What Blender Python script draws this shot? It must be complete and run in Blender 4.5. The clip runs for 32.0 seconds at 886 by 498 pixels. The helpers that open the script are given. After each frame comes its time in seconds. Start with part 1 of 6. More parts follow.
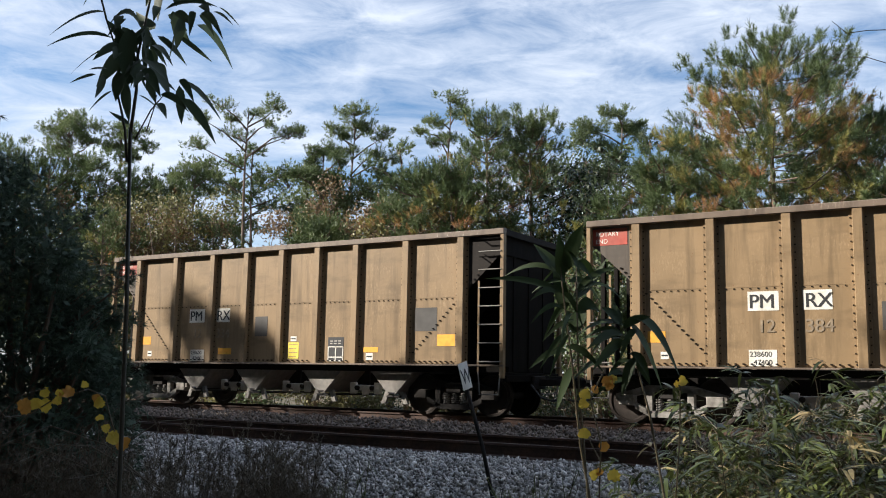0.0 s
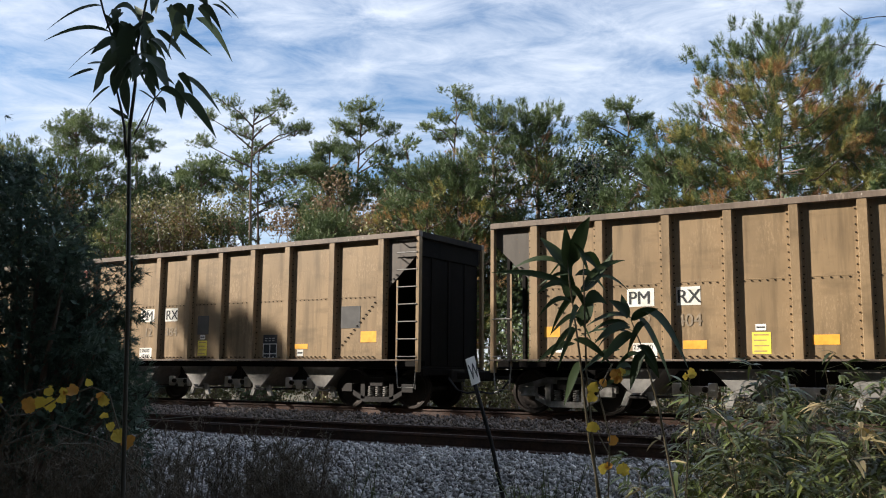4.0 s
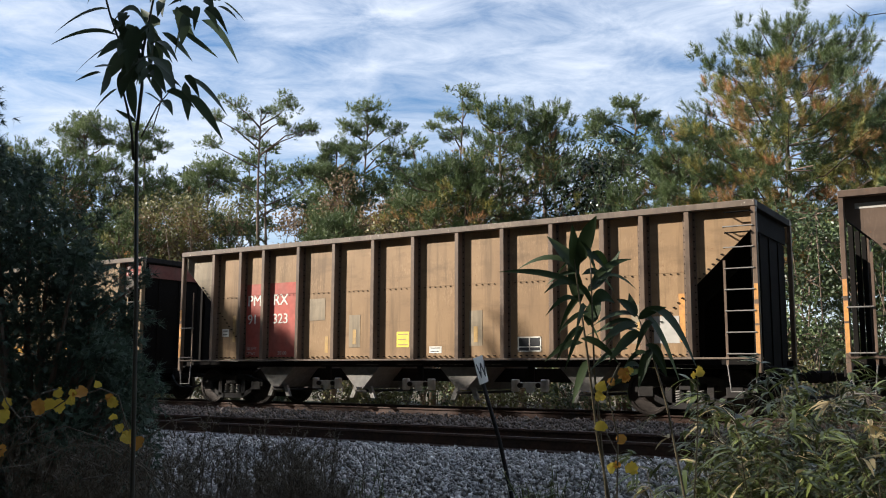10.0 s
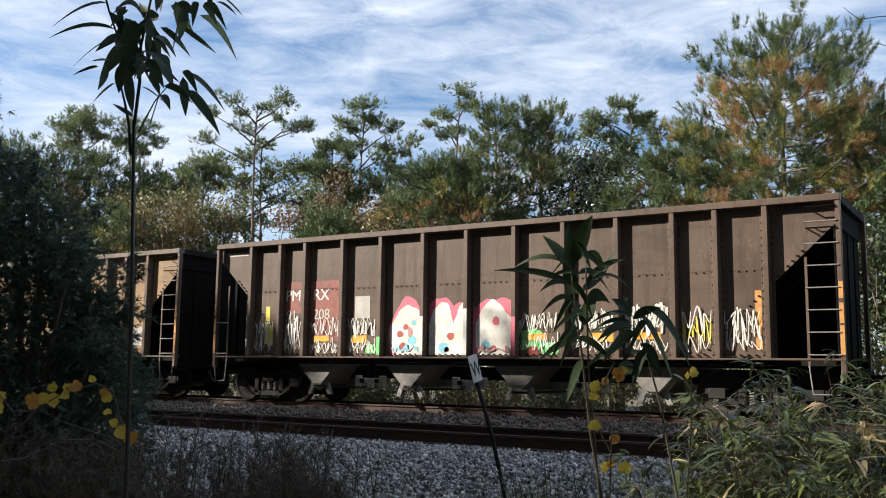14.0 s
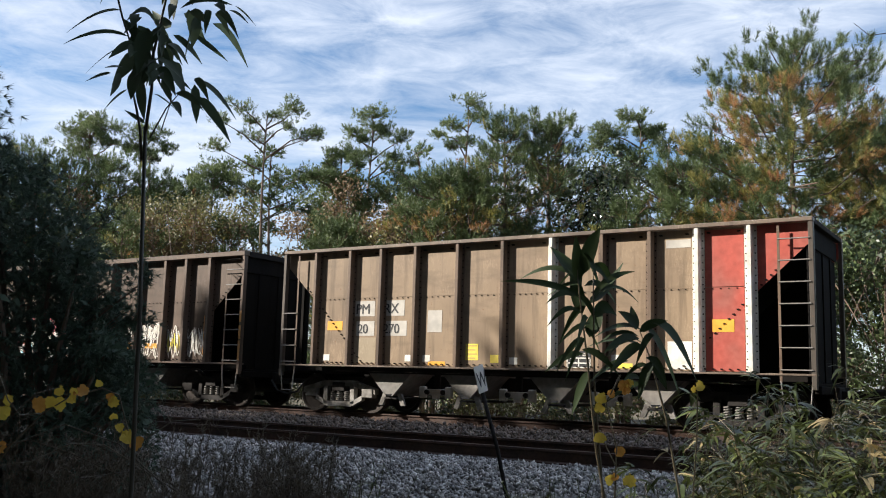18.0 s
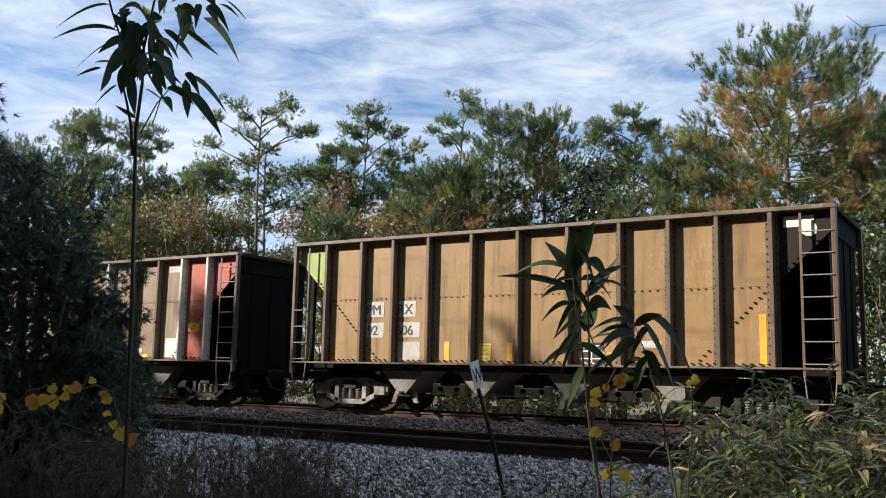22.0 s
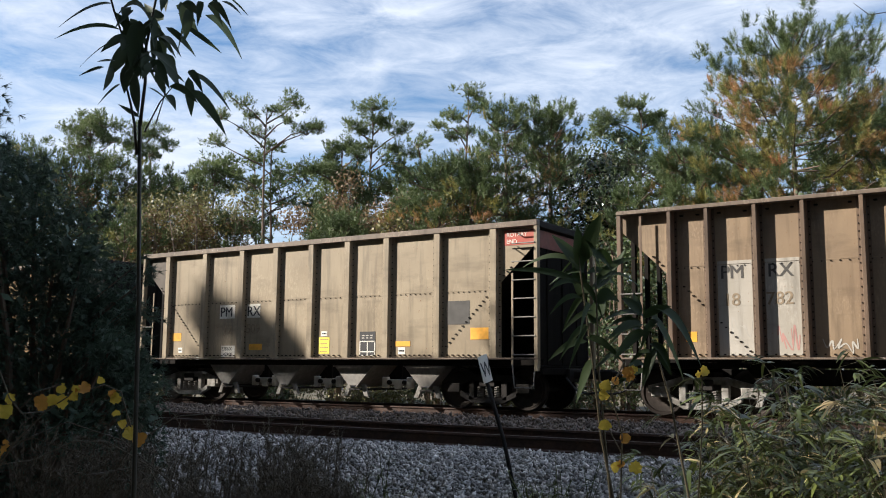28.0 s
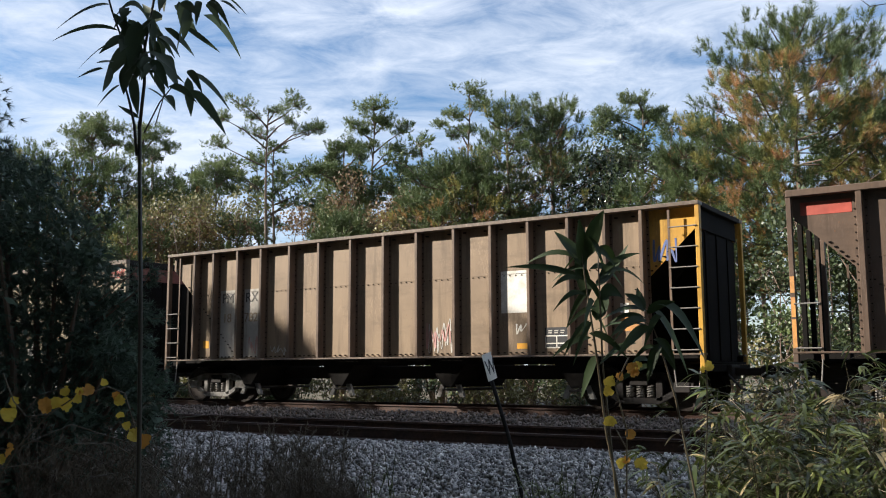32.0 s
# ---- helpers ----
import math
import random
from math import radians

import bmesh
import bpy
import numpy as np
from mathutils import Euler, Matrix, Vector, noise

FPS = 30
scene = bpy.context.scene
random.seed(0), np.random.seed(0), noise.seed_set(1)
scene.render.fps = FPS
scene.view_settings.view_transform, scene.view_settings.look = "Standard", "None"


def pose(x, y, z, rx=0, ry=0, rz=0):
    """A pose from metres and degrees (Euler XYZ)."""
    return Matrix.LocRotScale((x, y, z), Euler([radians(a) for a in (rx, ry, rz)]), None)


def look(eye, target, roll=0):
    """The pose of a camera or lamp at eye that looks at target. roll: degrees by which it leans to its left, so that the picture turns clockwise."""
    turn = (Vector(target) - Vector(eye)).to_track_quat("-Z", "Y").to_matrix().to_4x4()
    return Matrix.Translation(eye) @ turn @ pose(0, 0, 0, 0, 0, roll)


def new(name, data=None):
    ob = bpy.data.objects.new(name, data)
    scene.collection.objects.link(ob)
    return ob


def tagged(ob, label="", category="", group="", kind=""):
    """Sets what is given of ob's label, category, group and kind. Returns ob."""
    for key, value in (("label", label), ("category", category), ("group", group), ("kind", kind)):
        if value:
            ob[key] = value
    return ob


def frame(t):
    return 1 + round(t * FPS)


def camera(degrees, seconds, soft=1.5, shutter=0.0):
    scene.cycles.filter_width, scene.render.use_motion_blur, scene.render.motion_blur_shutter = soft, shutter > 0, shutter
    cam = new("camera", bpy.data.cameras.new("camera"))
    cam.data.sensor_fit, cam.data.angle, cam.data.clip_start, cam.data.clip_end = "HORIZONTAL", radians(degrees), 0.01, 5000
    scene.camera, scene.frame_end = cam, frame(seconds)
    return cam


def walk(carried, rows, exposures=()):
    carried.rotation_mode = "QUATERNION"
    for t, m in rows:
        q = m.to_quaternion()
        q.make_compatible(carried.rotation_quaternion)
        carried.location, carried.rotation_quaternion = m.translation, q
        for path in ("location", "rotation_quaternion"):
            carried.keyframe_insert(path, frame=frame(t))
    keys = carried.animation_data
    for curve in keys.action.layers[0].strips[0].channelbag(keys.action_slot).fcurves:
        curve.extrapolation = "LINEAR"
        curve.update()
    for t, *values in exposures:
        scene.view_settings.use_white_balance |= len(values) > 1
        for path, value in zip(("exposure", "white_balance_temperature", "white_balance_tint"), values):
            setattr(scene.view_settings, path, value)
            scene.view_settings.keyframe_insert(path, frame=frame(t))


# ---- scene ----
cam = camera(51.17, 32.0, 1.05)
# seconds, eye x, y, z, turn to the left, tilt up, roll, in metres and degrees
PATH = [
    (0, 0.006, -0.029, 0.855, 31.82, 7.88, 1.06),
    (0.5, 0.008, -0.035, 0.857, 31.94, 8.01, 1.00),
    (1, 0.008, -0.029, 0.857, 32.24, 7.98, 0.95),
    (1.5, 0.005, -0.018, 0.857, 32.28, 7.84, 0.96),
    (2, 0.001, -0.007, 0.854, 31.84, 7.54, 0.60),
    (2.5, -0.003, 0.001, 0.854, 31.92, 7.56, 0.48),
    (3, -0.004, 0.001, 0.853, 32.33, 7.58, 0.54),
    (3.5, -0.003, 0.001, 0.853, 32.35, 7.64, 0.50),
    (5.5, -0.002, -0.003, 0.851, 31.96, 7.30, 0.57),
    (6, 0.002, -0.007, 0.854, 31.99, 7.41, 0.54),
    (6.5, 0.000, -0.005, 0.857, 32.19, 7.64, 0.43),
    (7, 0.002, -0.010, 0.854, 32.35, 7.84, 0.48),
    (7.5, 0.006, -0.012, 0.854, 32.36, 7.94, 0.45),
    (8, 0.006, -0.016, 0.857, 32.37, 8.00, 0.44),
    (8.5, 0.004, -0.016, 0.858, 32.42, 7.98, 0.58),
    (9, 0.002, -0.015, 0.855, 32.79, 7.84, 0.63),
    (9.5, 0.000, -0.006, 0.855, 32.94, 7.65, 0.48),
    (10, -0.000, 0.000, 0.855, 32.74, 7.54, 0.22),
    (10.5, -0.001, 0.008, 0.854, 32.62, 7.33, 0.05),
    (11, -0.009, 0.018, 0.851, 32.55, 7.03, 0.11),
    (11.5, -0.013, 0.023, 0.855, 32.52, 6.76, 0.25),
    (12, -0.008, 0.012, 0.851, 32.49, 6.72, 0.39),
    (12.5, -0.005, 0.010, 0.851, 32.36, 6.69, 0.44),
    (13, -0.006, 0.006, 0.851, 32.22, 6.80, 0.53),
    (13.5, -0.001, -0.003, 0.852, 32.31, 7.19, 0.61),
    (14, -0.002, -0.004, 0.854, 32.42, 7.43, 0.76),
    (14.5, 0.001, -0.006, 0.854, 32.29, 7.60, 0.75),
    (16.5, 0.001, -0.001, 0.852, 32.51, 7.78, 0.76),
    (17, 0.007, -0.013, 0.851, 32.86, 8.18, 1.08),
    (17.5, 0.002, -0.013, 0.854, 33.14, 8.19, 1.51),
    (18, 0.001, -0.009, 0.853, 32.90, 8.04, 1.63),
    (18.5, 0.001, 0.002, 0.850, 32.80, 7.75, 1.27),
    (19, -0.003, 0.004, 0.851, 32.89, 7.66, 1.11),
    (19.5, -0.004, 0.009, 0.853, 32.79, 7.58, 1.13),
    (20, -0.004, 0.005, 0.853, 32.69, 7.61, 1.30),
    (20.5, -0.005, 0.000, 0.851, 32.86, 7.83, 1.49),
    (21, -0.001, -0.004, 0.850, 32.86, 7.97, 1.38),
    (21.5, 0.002, -0.004, 0.850, 32.84, 8.04, 1.40),
    (22, 0.003, 0.001, 0.848, 32.63, 7.83, 1.27),
    (22.5, -0.000, 0.006, 0.849, 32.44, 7.57, 0.95),
    (23, 0.000, 0.006, 0.852, 32.31, 7.60, 0.75),
    (23.5, 0.002, 0.004, 0.852, 32.19, 7.76, 0.75),
    (24, 0.008, -0.005, 0.852, 32.21, 7.75, 0.69),
    (24.5, 0.003, 0.003, 0.850, 32.28, 7.52, 0.55),
    (25, 0.001, 0.005, 0.850, 32.51, 7.47, 0.60),
    (25.5, 0.004, 0.008, 0.850, 32.67, 7.54, 0.51),
    (27.5, -0.001, 0.014, 0.849, 32.80, 7.50, 0.52),
    (28, -0.002, 0.011, 0.850, 33.06, 7.49, 0.49),
    (28.5, -0.005, 0.015, 0.850, 33.20, 7.50, 0.28),
    (29, -0.001, 0.011, 0.847, 33.25, 7.59, 0.11),
    (29.5, -0.001, 0.014, 0.848, 33.36, 7.55, 0.01),
    (30, 0.001, 0.011, 0.848, 33.29, 7.58, 0.02),
    (30.5, -0.001, 0.012, 0.847, 33.28, 7.61, 0.03),
    (31, 0.001, 0.016, 0.849, 33.25, 7.52, -0.10),
    (31.5, -0.006, 0.019, 0.848, 33.17, 7.45, -0.20),
    (32, -0.003, 0.018, 0.847, 33.25, 7.41, -0.22),
]


def gaze(x, y, z, turn, tilt, roll):
    return pose(x, y, z) @ pose(0, 0, 0, 0, 0, turn) @ pose(0, 0, 0, 90 + tilt) @ pose(0, 0, 0, 0, 0, roll)


walk(cam, [(t, gaze(*row)) for t, *row in PATH], [(0, 1.07, 6130, 10), (32, 1.07, 6130, 10)])

# ---- light ----
SUN_EL, SUN_AZ = radians(29), radians(237)
world = bpy.data.worlds.new("sky")
scene.world = world
world.use_nodes = True


def link(nt, a, b):
    nt.links.new(a, b)


def sky_nodes():
    nt = world.node_tree
    n = nt.nodes
    bg = n["Background"]
    sky = n.new("ShaderNodeTexSky")
    sky.sky_type, sky.sun_disc = "NISHITA", False
    sky.sun_elevation, sky.sun_rotation = SUN_EL, SUN_AZ
    sky.air_density, sky.dust_density, sky.ozone_density = 1.0, 0.6, 2.0
    co = n.new("ShaderNodeTexCoord")
    # thin cirrus, drawn out along one direction of the sky
    flat = n.new("ShaderNodeVectorMath")
    flat.operation = "MULTIPLY"
    flat.inputs[1].default_value = (1.0, 1.0, 2.6)
    link(nt, co.outputs["Generated"], flat.inputs[0])
    m1 = n.new("ShaderNodeMapping")
    m1.inputs["Rotation"].default_value = (0.1, 0.25, 0.5)
    m1.inputs["Scale"].default_value = (1.6, 1.6, 2.1)
    m1.inputs["Location"].default_value = (0.35, 0.2, 0.1)
    link(nt, flat.outputs[0], m1.inputs[0])
    big = n.new("ShaderNodeTexNoise")
    big.inputs["Scale"].default_value, big.inputs["Detail"].default_value = 2.6, 3.0
    big.inputs["Distortion"].default_value = 0.25
    link(nt, m1.outputs[0], big.inputs["Vector"])
    fine = n.new("ShaderNodeTexNoise")
    fine.inputs["Scale"].default_value, fine.inputs["Detail"].default_value = 6.0, 8.0
    fine.inputs["Roughness"].default_value, fine.inputs["Distortion"].default_value = 0.64, 0.45
    link(nt, m1.outputs[0], fine.inputs["Vector"])
    half = n.new("ShaderNodeMath")
    half.operation = "MULTIPLY"
    half.inputs[1].default_value = 0.6
    link(nt, big.outputs["Fac"], half.inputs[0])
    veil = n.new("ShaderNodeMath")
    veil.operation = "MULTIPLY_ADD"
    veil.inputs[1].default_value = 0.85
    link(nt, fine.outputs["Fac"], veil.inputs[0])
    link(nt, half.outputs[0], veil.inputs[2])
    ramp = n.new("ShaderNodeValToRGB")
    ramp.color_ramp.elements[0].position, ramp.color_ramp.elements[0].color = 0.54, (0.03, 0.03, 0.03, 1)
    ramp.color_ramp.elements[1].position, ramp.color_ramp.elements[1].color = 0.95, (1.0, 1.0, 1.0, 1)
    link(nt, veil.outputs[0], ramp.inputs[0])
    mix = n.new("ShaderNodeMix")
    mix.data_type = "RGBA"
    mix.inputs["B"].default_value = (8.4, 8.95, 9.9, 1)
    link(nt, ramp.outputs[0], mix.inputs["Factor"])
    deep = n.new("ShaderNodeHueSaturation")
    deep.inputs["Saturation"].default_value, deep.inputs["Value"].default_value = 1.18, 1.4
    link(nt, sky.outputs[0], deep.inputs["Color"])
    link(nt, deep.outputs[0], mix.inputs["A"])
    link(nt, mix.outputs["Result"], bg.inputs["Color"])
    bg.inputs["Strength"].default_value = 0.051


sky_nodes()
sun = new("sun", bpy.data.lights.new("sun", "SUN"))
sun.data.energy, sun.data.angle, sun.data.color = 5.0, radians(0.53), (1.0, 0.9, 0.76)
SUNDIR = Vector((math.sin(SUN_AZ) * math.cos(SUN_EL), math.cos(SUN_AZ) * math.cos(SUN_EL), math.sin(SUN_EL)))
sun.matrix_world = look(SUNDIR * 80, (0, 0, 0))

# ---- materials ----


def material(name, rgb, rough=0.7, metal=0.0, grain=0.25, grain_scale=8.0, patch=0.2, patch_scale=0.8, bump=0.1,
             bump_scale=40.0, stretch=(1, 1, 1), tint=None, island=0.0, random_ob=0.0, translucent=0.0, coords="Object",
             stain=None, stain_at=0.62):
    """A weathered surface: a base colour varied at two scales, an optional second tint in patches, fine relief."""
    m = bpy.data.materials.new(name)
    m.use_nodes = True
    nt = m.node_tree
    n = nt.nodes
    b = n["Principled BSDF"]
    b.inputs["Roughness"].default_value, b.inputs["Metallic"].default_value = rough, metal
    co = n.new("ShaderNodeTexCoord")
    mp = n.new("ShaderNodeMapping")
    mp.inputs["Scale"].default_value = stretch
    link(nt, co.outputs[coords], mp.inputs[0])
    big = n.new("ShaderNodeTexNoise")
    big.inputs["Scale"].default_value, big.inputs["Detail"].default_value = patch_scale, 5.0
    small = n.new("ShaderNodeTexNoise")
    small.inputs["Scale"].default_value, small.inputs["Detail"].default_value = grain_scale, 6.0
    link(nt, mp.outputs[0], big.inputs["Vector"])
    link(nt, mp.outputs[0], small.inputs["Vector"])
    col = n.new("ShaderNodeMix")
    col.data_type = "RGBA"
    col.inputs["A"].default_value = (*rgb, 1)
    t = tint or tuple(c * (1 - patch) for c in rgb)
    col.inputs["B"].default_value = (*t, 1)
    edge = n.new("ShaderNodeMapRange")
    edge.inputs["From Min"].default_value, edge.inputs["From Max"].default_value = 0.38, 0.66
    link(nt, big.outputs["Fac"], edge.inputs["Value"])
    link(nt, edge.outputs[0], col.inputs["Factor"])
    out = col.outputs["Result"]
    if stain:
        st = n.new("ShaderNodeMix")
        st.data_type = "RGBA"
        st.inputs["B"].default_value = (*stain, 1)
        sm = n.new("ShaderNodeMapRange")
        sm.inputs["From Min"].default_value, sm.inputs["From Max"].default_value = stain_at, stain_at + 0.1
        link(nt, small.outputs["Fac"], sm.inputs["Value"])
        link(nt, sm.outputs[0], st.inputs["Factor"])
        link(nt, out, st.inputs["A"])
        out = st.outputs["Result"]
    hsv = n.new("ShaderNodeHueSaturation")
    val = n.new("ShaderNodeMapRange")
    val.inputs["From Min"].default_value, val.inputs["From Max"].default_value = 0.25, 0.75
    val.inputs["To Min"].default_value, val.inputs["To Max"].default_value = 1 - grain, 1 + grain
    link(nt, small.outputs["Fac"], val.inputs["Value"])
    vo = val.outputs[0]
    for amount, node, socket in ((island, "ShaderNodeNewGeometry", "Random Per Island"), (random_ob, "ShaderNodeObjectInfo", "Random")):
        if amount:
            g = n.new(node)
            mr = n.new("ShaderNodeMapRange")
            mr.inputs["To Min"].default_value, mr.inputs["To Max"].default_value = 1 - amount, 1 + amount
            link(nt, g.outputs[socket], mr.inputs["Value"])
            mu = n.new("ShaderNodeMath")
            mu.operation = "MULTIPLY"
            link(nt, vo, mu.inputs[0])
            link(nt, mr.outputs[0], mu.inputs[1])
            vo = mu.outputs[0]
    link(nt, vo, hsv.inputs["Value"])
    link(nt, out, hsv.inputs["Color"])
    link(nt, hsv.outputs[0], b.inputs["Base Color"])
    if bump:
        bn = n.new("ShaderNodeTexNoise")
        bn.inputs["Scale"].default_value, bn.inputs["Detail"].default_value = bump_scale, 4.0
        link(nt, co.outputs[coords], bn.inputs["Vector"])
        bp = n.new("ShaderNodeBump")
        bp.inputs["Strength"].default_value, bp.inputs["Distance"].default_value = bump, 0.02
        link(nt, bn.outputs["Fac"], bp.inputs["Height"])
        link(nt, bp.outputs[0], b.inputs["Normal"])
    if translucent:
        tr = n.new("ShaderNodeBsdfTranslucent")
        ms = n.new("ShaderNodeMixShader")
        ms.inputs[0].default_value = translucent
        link(nt, hsv.outputs[0], tr.inputs["Color"])
        link(nt, b.outputs[0], ms.inputs[1])
        link(nt, tr.outputs[0], ms.inputs[2])
        link(nt, ms.outputs[0], n["Material Output"].inputs["Surface"])
    return m


def car_paint(name, rgb, dirt, rust=(0.2, 0.09, 0.04), scuff=0.38, rough=0.42):
    """Old freight-car paint: cloudy fading, upright streaks of soot, pale scuffed flecks, rust specks; each sheet its own."""
    m = bpy.data.materials.new(name)
    m.use_nodes = True
    nt = m.node_tree
    n = nt.nodes
    b = n["Principled BSDF"]
    b.inputs["Roughness"].default_value = rough
    b.inputs["Specular IOR Level"].default_value = 0.5 if rough < 0.7 else 0.12
    rgb, dirt = tuple(0.86 * c for c in rgb), tuple(0.84 * c for c in dirt)
    co, info, add = n.new("ShaderNodeTexCoord"), n.new("ShaderNodeObjectInfo"), n.new("ShaderNodeVectorMath")
    add.operation = "MULTIPLY_ADD"
    add.inputs[1].default_value = (37, 11, 23)
    link(nt, info.outputs["Random"], add.inputs[0])
    link(nt, co.outputs["Object"], add.inputs[2])

    def noise(scale, stretch, lo, hi, detail=5.0, rough=0.6):
        mp, t, r = n.new("ShaderNodeMapping"), n.new("ShaderNodeTexNoise"), n.new("ShaderNodeMapRange")
        mp.inputs["Scale"].default_value = stretch
        t.inputs["Scale"].default_value, t.inputs["Detail"].default_value, t.inputs["Roughness"].default_value = scale, detail, rough
        r.inputs["From Min"].default_value, r.inputs["From Max"].default_value = lo, hi
        link(nt, add.outputs[0], mp.inputs[0])
        link(nt, mp.outputs[0], t.inputs["Vector"])
        link(nt, t.outputs["Fac"], r.inputs["Value"])
        return r.outputs[0]

    def times(a, k):
        mu = n.new("ShaderNodeMath")
        mu.operation = "MULTIPLY"
        link(nt, a, mu.inputs[0])
        if isinstance(k, float):
            mu.inputs[1].default_value = k
        else:
            link(nt, k, mu.inputs[1])
        return mu.outputs[0]

    def over(base, colour, fac):
        mx = n.new("ShaderNodeMix")
        mx.data_type = "RGBA"
        if isinstance(base, tuple):
            mx.inputs["A"].default_value = (*base, 1)
        else:
            link(nt, base, mx.inputs["A"])
        mx.inputs["B"].default_value = (*colour, 1)
        link(nt, fac, mx.inputs["Factor"])
        return mx.outputs["Result"]
    col = over(rgb, dirt, noise(0.9, (1, 1, 0.6), 0.36, 0.66))
    pale = tuple(min(0.8, c * 1.35 + 0.035) for c in rgb)
    worn = times(noise(30, (1, 1, 0.35), 0.5, 0.62), noise(1.1, (1, 1, 1), 0.47, 0.62))
    col = over(col, pale, times(worn, scuff))
    col = over(col, tuple(c * 0.38 for c in dirt), times(noise(5.0, (1, 1, 0.09), 0.5, 0.68), 0.5))
    col = over(col, tuple(c * 0.5 for c in dirt), times(noise(1.6, (0.5, 1, 1.6), 0.52, 0.7), 0.5))
    col = over(col, rust, times(noise(22, (1, 1, 0.6), 0.66, 0.72), 0.8))
    link(nt, col, b.inputs["Base Color"])
    bp = n.new("ShaderNodeBump")
    bp.inputs["Strength"].default_value, bp.inputs["Distance"].default_value = 0.12, 0.02
    link(nt, noise(1.7, (1, 1, 0.8), 0.0, 1.0, 3.0), bp.inputs["Height"])
    link(nt, bp.outputs[0], b.inputs["Normal"])
    return m


M_GROUND = material("soil", (0.11, 0.085, 0.055), 0.95, grain=0.4, grain_scale=6, patch_scale=0.5, tint=(0.06, 0.06, 0.03), bump=0.6, bump_scale=20)
M_STONE = material("ballast_stone", (0.54, 0.51, 0.475), 0.9, grain=0.3, grain_scale=30, patch_scale=3, tint=(0.36, 0.345, 0.33), island=0.6, bump=0.3, bump_scale=60)
M_STONE_STAINED = material("rust_stained_stone", (0.2, 0.165, 0.135), 0.9, grain=0.3, grain_scale=30, patch_scale=2, tint=(0.13, 0.1, 0.085), island=0.5, bump=0.3, bump_scale=60)
M_RAIL = material("rusty_rail", (0.085, 0.045, 0.03), 0.75, 0.2, grain=0.3, grain_scale=20, patch_scale=3, tint=(0.055, 0.036, 0.03), bump=0.3, bump_scale=60)
M_TIE = material("weathered_tie", (0.09, 0.065, 0.05), 0.9, grain=0.4, grain_scale=14, patch_scale=3, stretch=(4, 1, 1), bump=0.4, bump_scale=30)
# near-black: the shade beneath the cars is put into this steel's colour
M_STEEL_DARK = material("grimy_shade_dark_steel", (0.013, 0.011, 0.01), 0.85, 0.0, grain=0.3, grain_scale=9, patch_scale=2, tint=(0.022, 0.017, 0.014), bump=0.2)
# pale steel; sunlight on the first truck's frames is put into the colour
M_DUST_SUNLIT = material("dust_and_sunlit_steel", (0.32, 0.305, 0.28), 0.85, grain=0.3, grain_scale=9, patch_scale=4, tint=(0.14, 0.125, 0.11), bump=0.2)
M_WHEEL = material("wheel_steel", (0.045, 0.034, 0.028), 0.6, 0.4, grain=0.3, grain_scale=12, patch_scale=3, bump=0.15)
M_HOPPER = material("dusty_grey_steel", (0.2, 0.19, 0.175), 0.7, 0.1, grain=0.25, grain_scale=9, patch_scale=2, tint=(0.2, 0.18, 0.16), bump=0.15)
M_GATE = material("pale_gate_paint", (0.8, 0.79, 0.76), 0.6, grain=0.2, grain_scale=9, patch_scale=3, tint=(0.5, 0.47, 0.43), bump=0.1)
M_BARK = material("pine_bark", (0.16, 0.115, 0.085), 0.95, grain=0.45, grain_scale=5, patch_scale=1.5, stretch=(1, 1, 0.3), bump=0.6, bump_scale=12)
M_WHITE = material("white_paint", (0.78, 0.76, 0.7), 0.6, grain=0.1, grain_scale=20, patch_scale=4, tint=(0.6, 0.56, 0.48), bump=0.03)
M_BLACK = material("black_paint", (0.03, 0.03, 0.032), 0.55, grain=0.2, grain_scale=10, patch_scale=3, bump=0.05)
M_RED = material("faded_red_paint", (0.42, 0.075, 0.05), 0.6, grain=0.2, grain_scale=8, patch_scale=2, tint=(0.32, 0.09, 0.065), bump=0.04)
M_RED_DULL = material("dull_and_shaded_red_paint", (0.27, 0.085, 0.06), 0.65, grain=0.25, grain_scale=6, patch_scale=2, tint=(0.2, 0.085, 0.065), bump=0.04)
M_YELLOW = material("yellow_label", (0.8, 0.66, 0.08), 0.5, grain=0.1, grain_scale=12, patch_scale=4, tint=(0.68, 0.55, 0.1), bump=0.02)
M_ORANGE = material("orange_reflector", (0.85, 0.42, 0.05), 0.45, grain=0.12, grain_scale=12, patch_scale=4, bump=0.02)
M_BAND = material("worn_orange_band", (0.6, 0.29, 0.08), 0.5, grain=0.2, grain_scale=12, patch_scale=4, tint=(0.48, 0.24, 0.09), bump=0.02)
M_GREY_PATCH = material("grey_patch_paint", (0.07, 0.065, 0.06), 0.7, grain=0.2, grain_scale=6, patch_scale=2, bump=0.04)
M_LIGHT_PATCH = material("light_patch_paint", (0.5, 0.47, 0.42), 0.65, grain=0.15, grain_scale=6, patch_scale=2, bump=0.04)
M_TAN_NUMBER = material("worn_number_paint", (0.2, 0.155, 0.105), 0.7, grain=0.25, grain_scale=14, patch_scale=4, tint=(0.3, 0.23, 0.15), bump=0.0)
M_GREEN = material("faded_green_paint", (0.33, 0.42, 0.12), 0.6, grain=0.15, grain_scale=6, patch_scale=2, bump=0.04)


def leaf_mat(name, rgb, tint, island=0.35, translucent=0.3, rough=0.55):
    return material(name, rgb, rough, grain=0.2, grain_scale=3.0, patch_scale=0.6, tint=tint, island=island, bump=0, translucent=translucent)


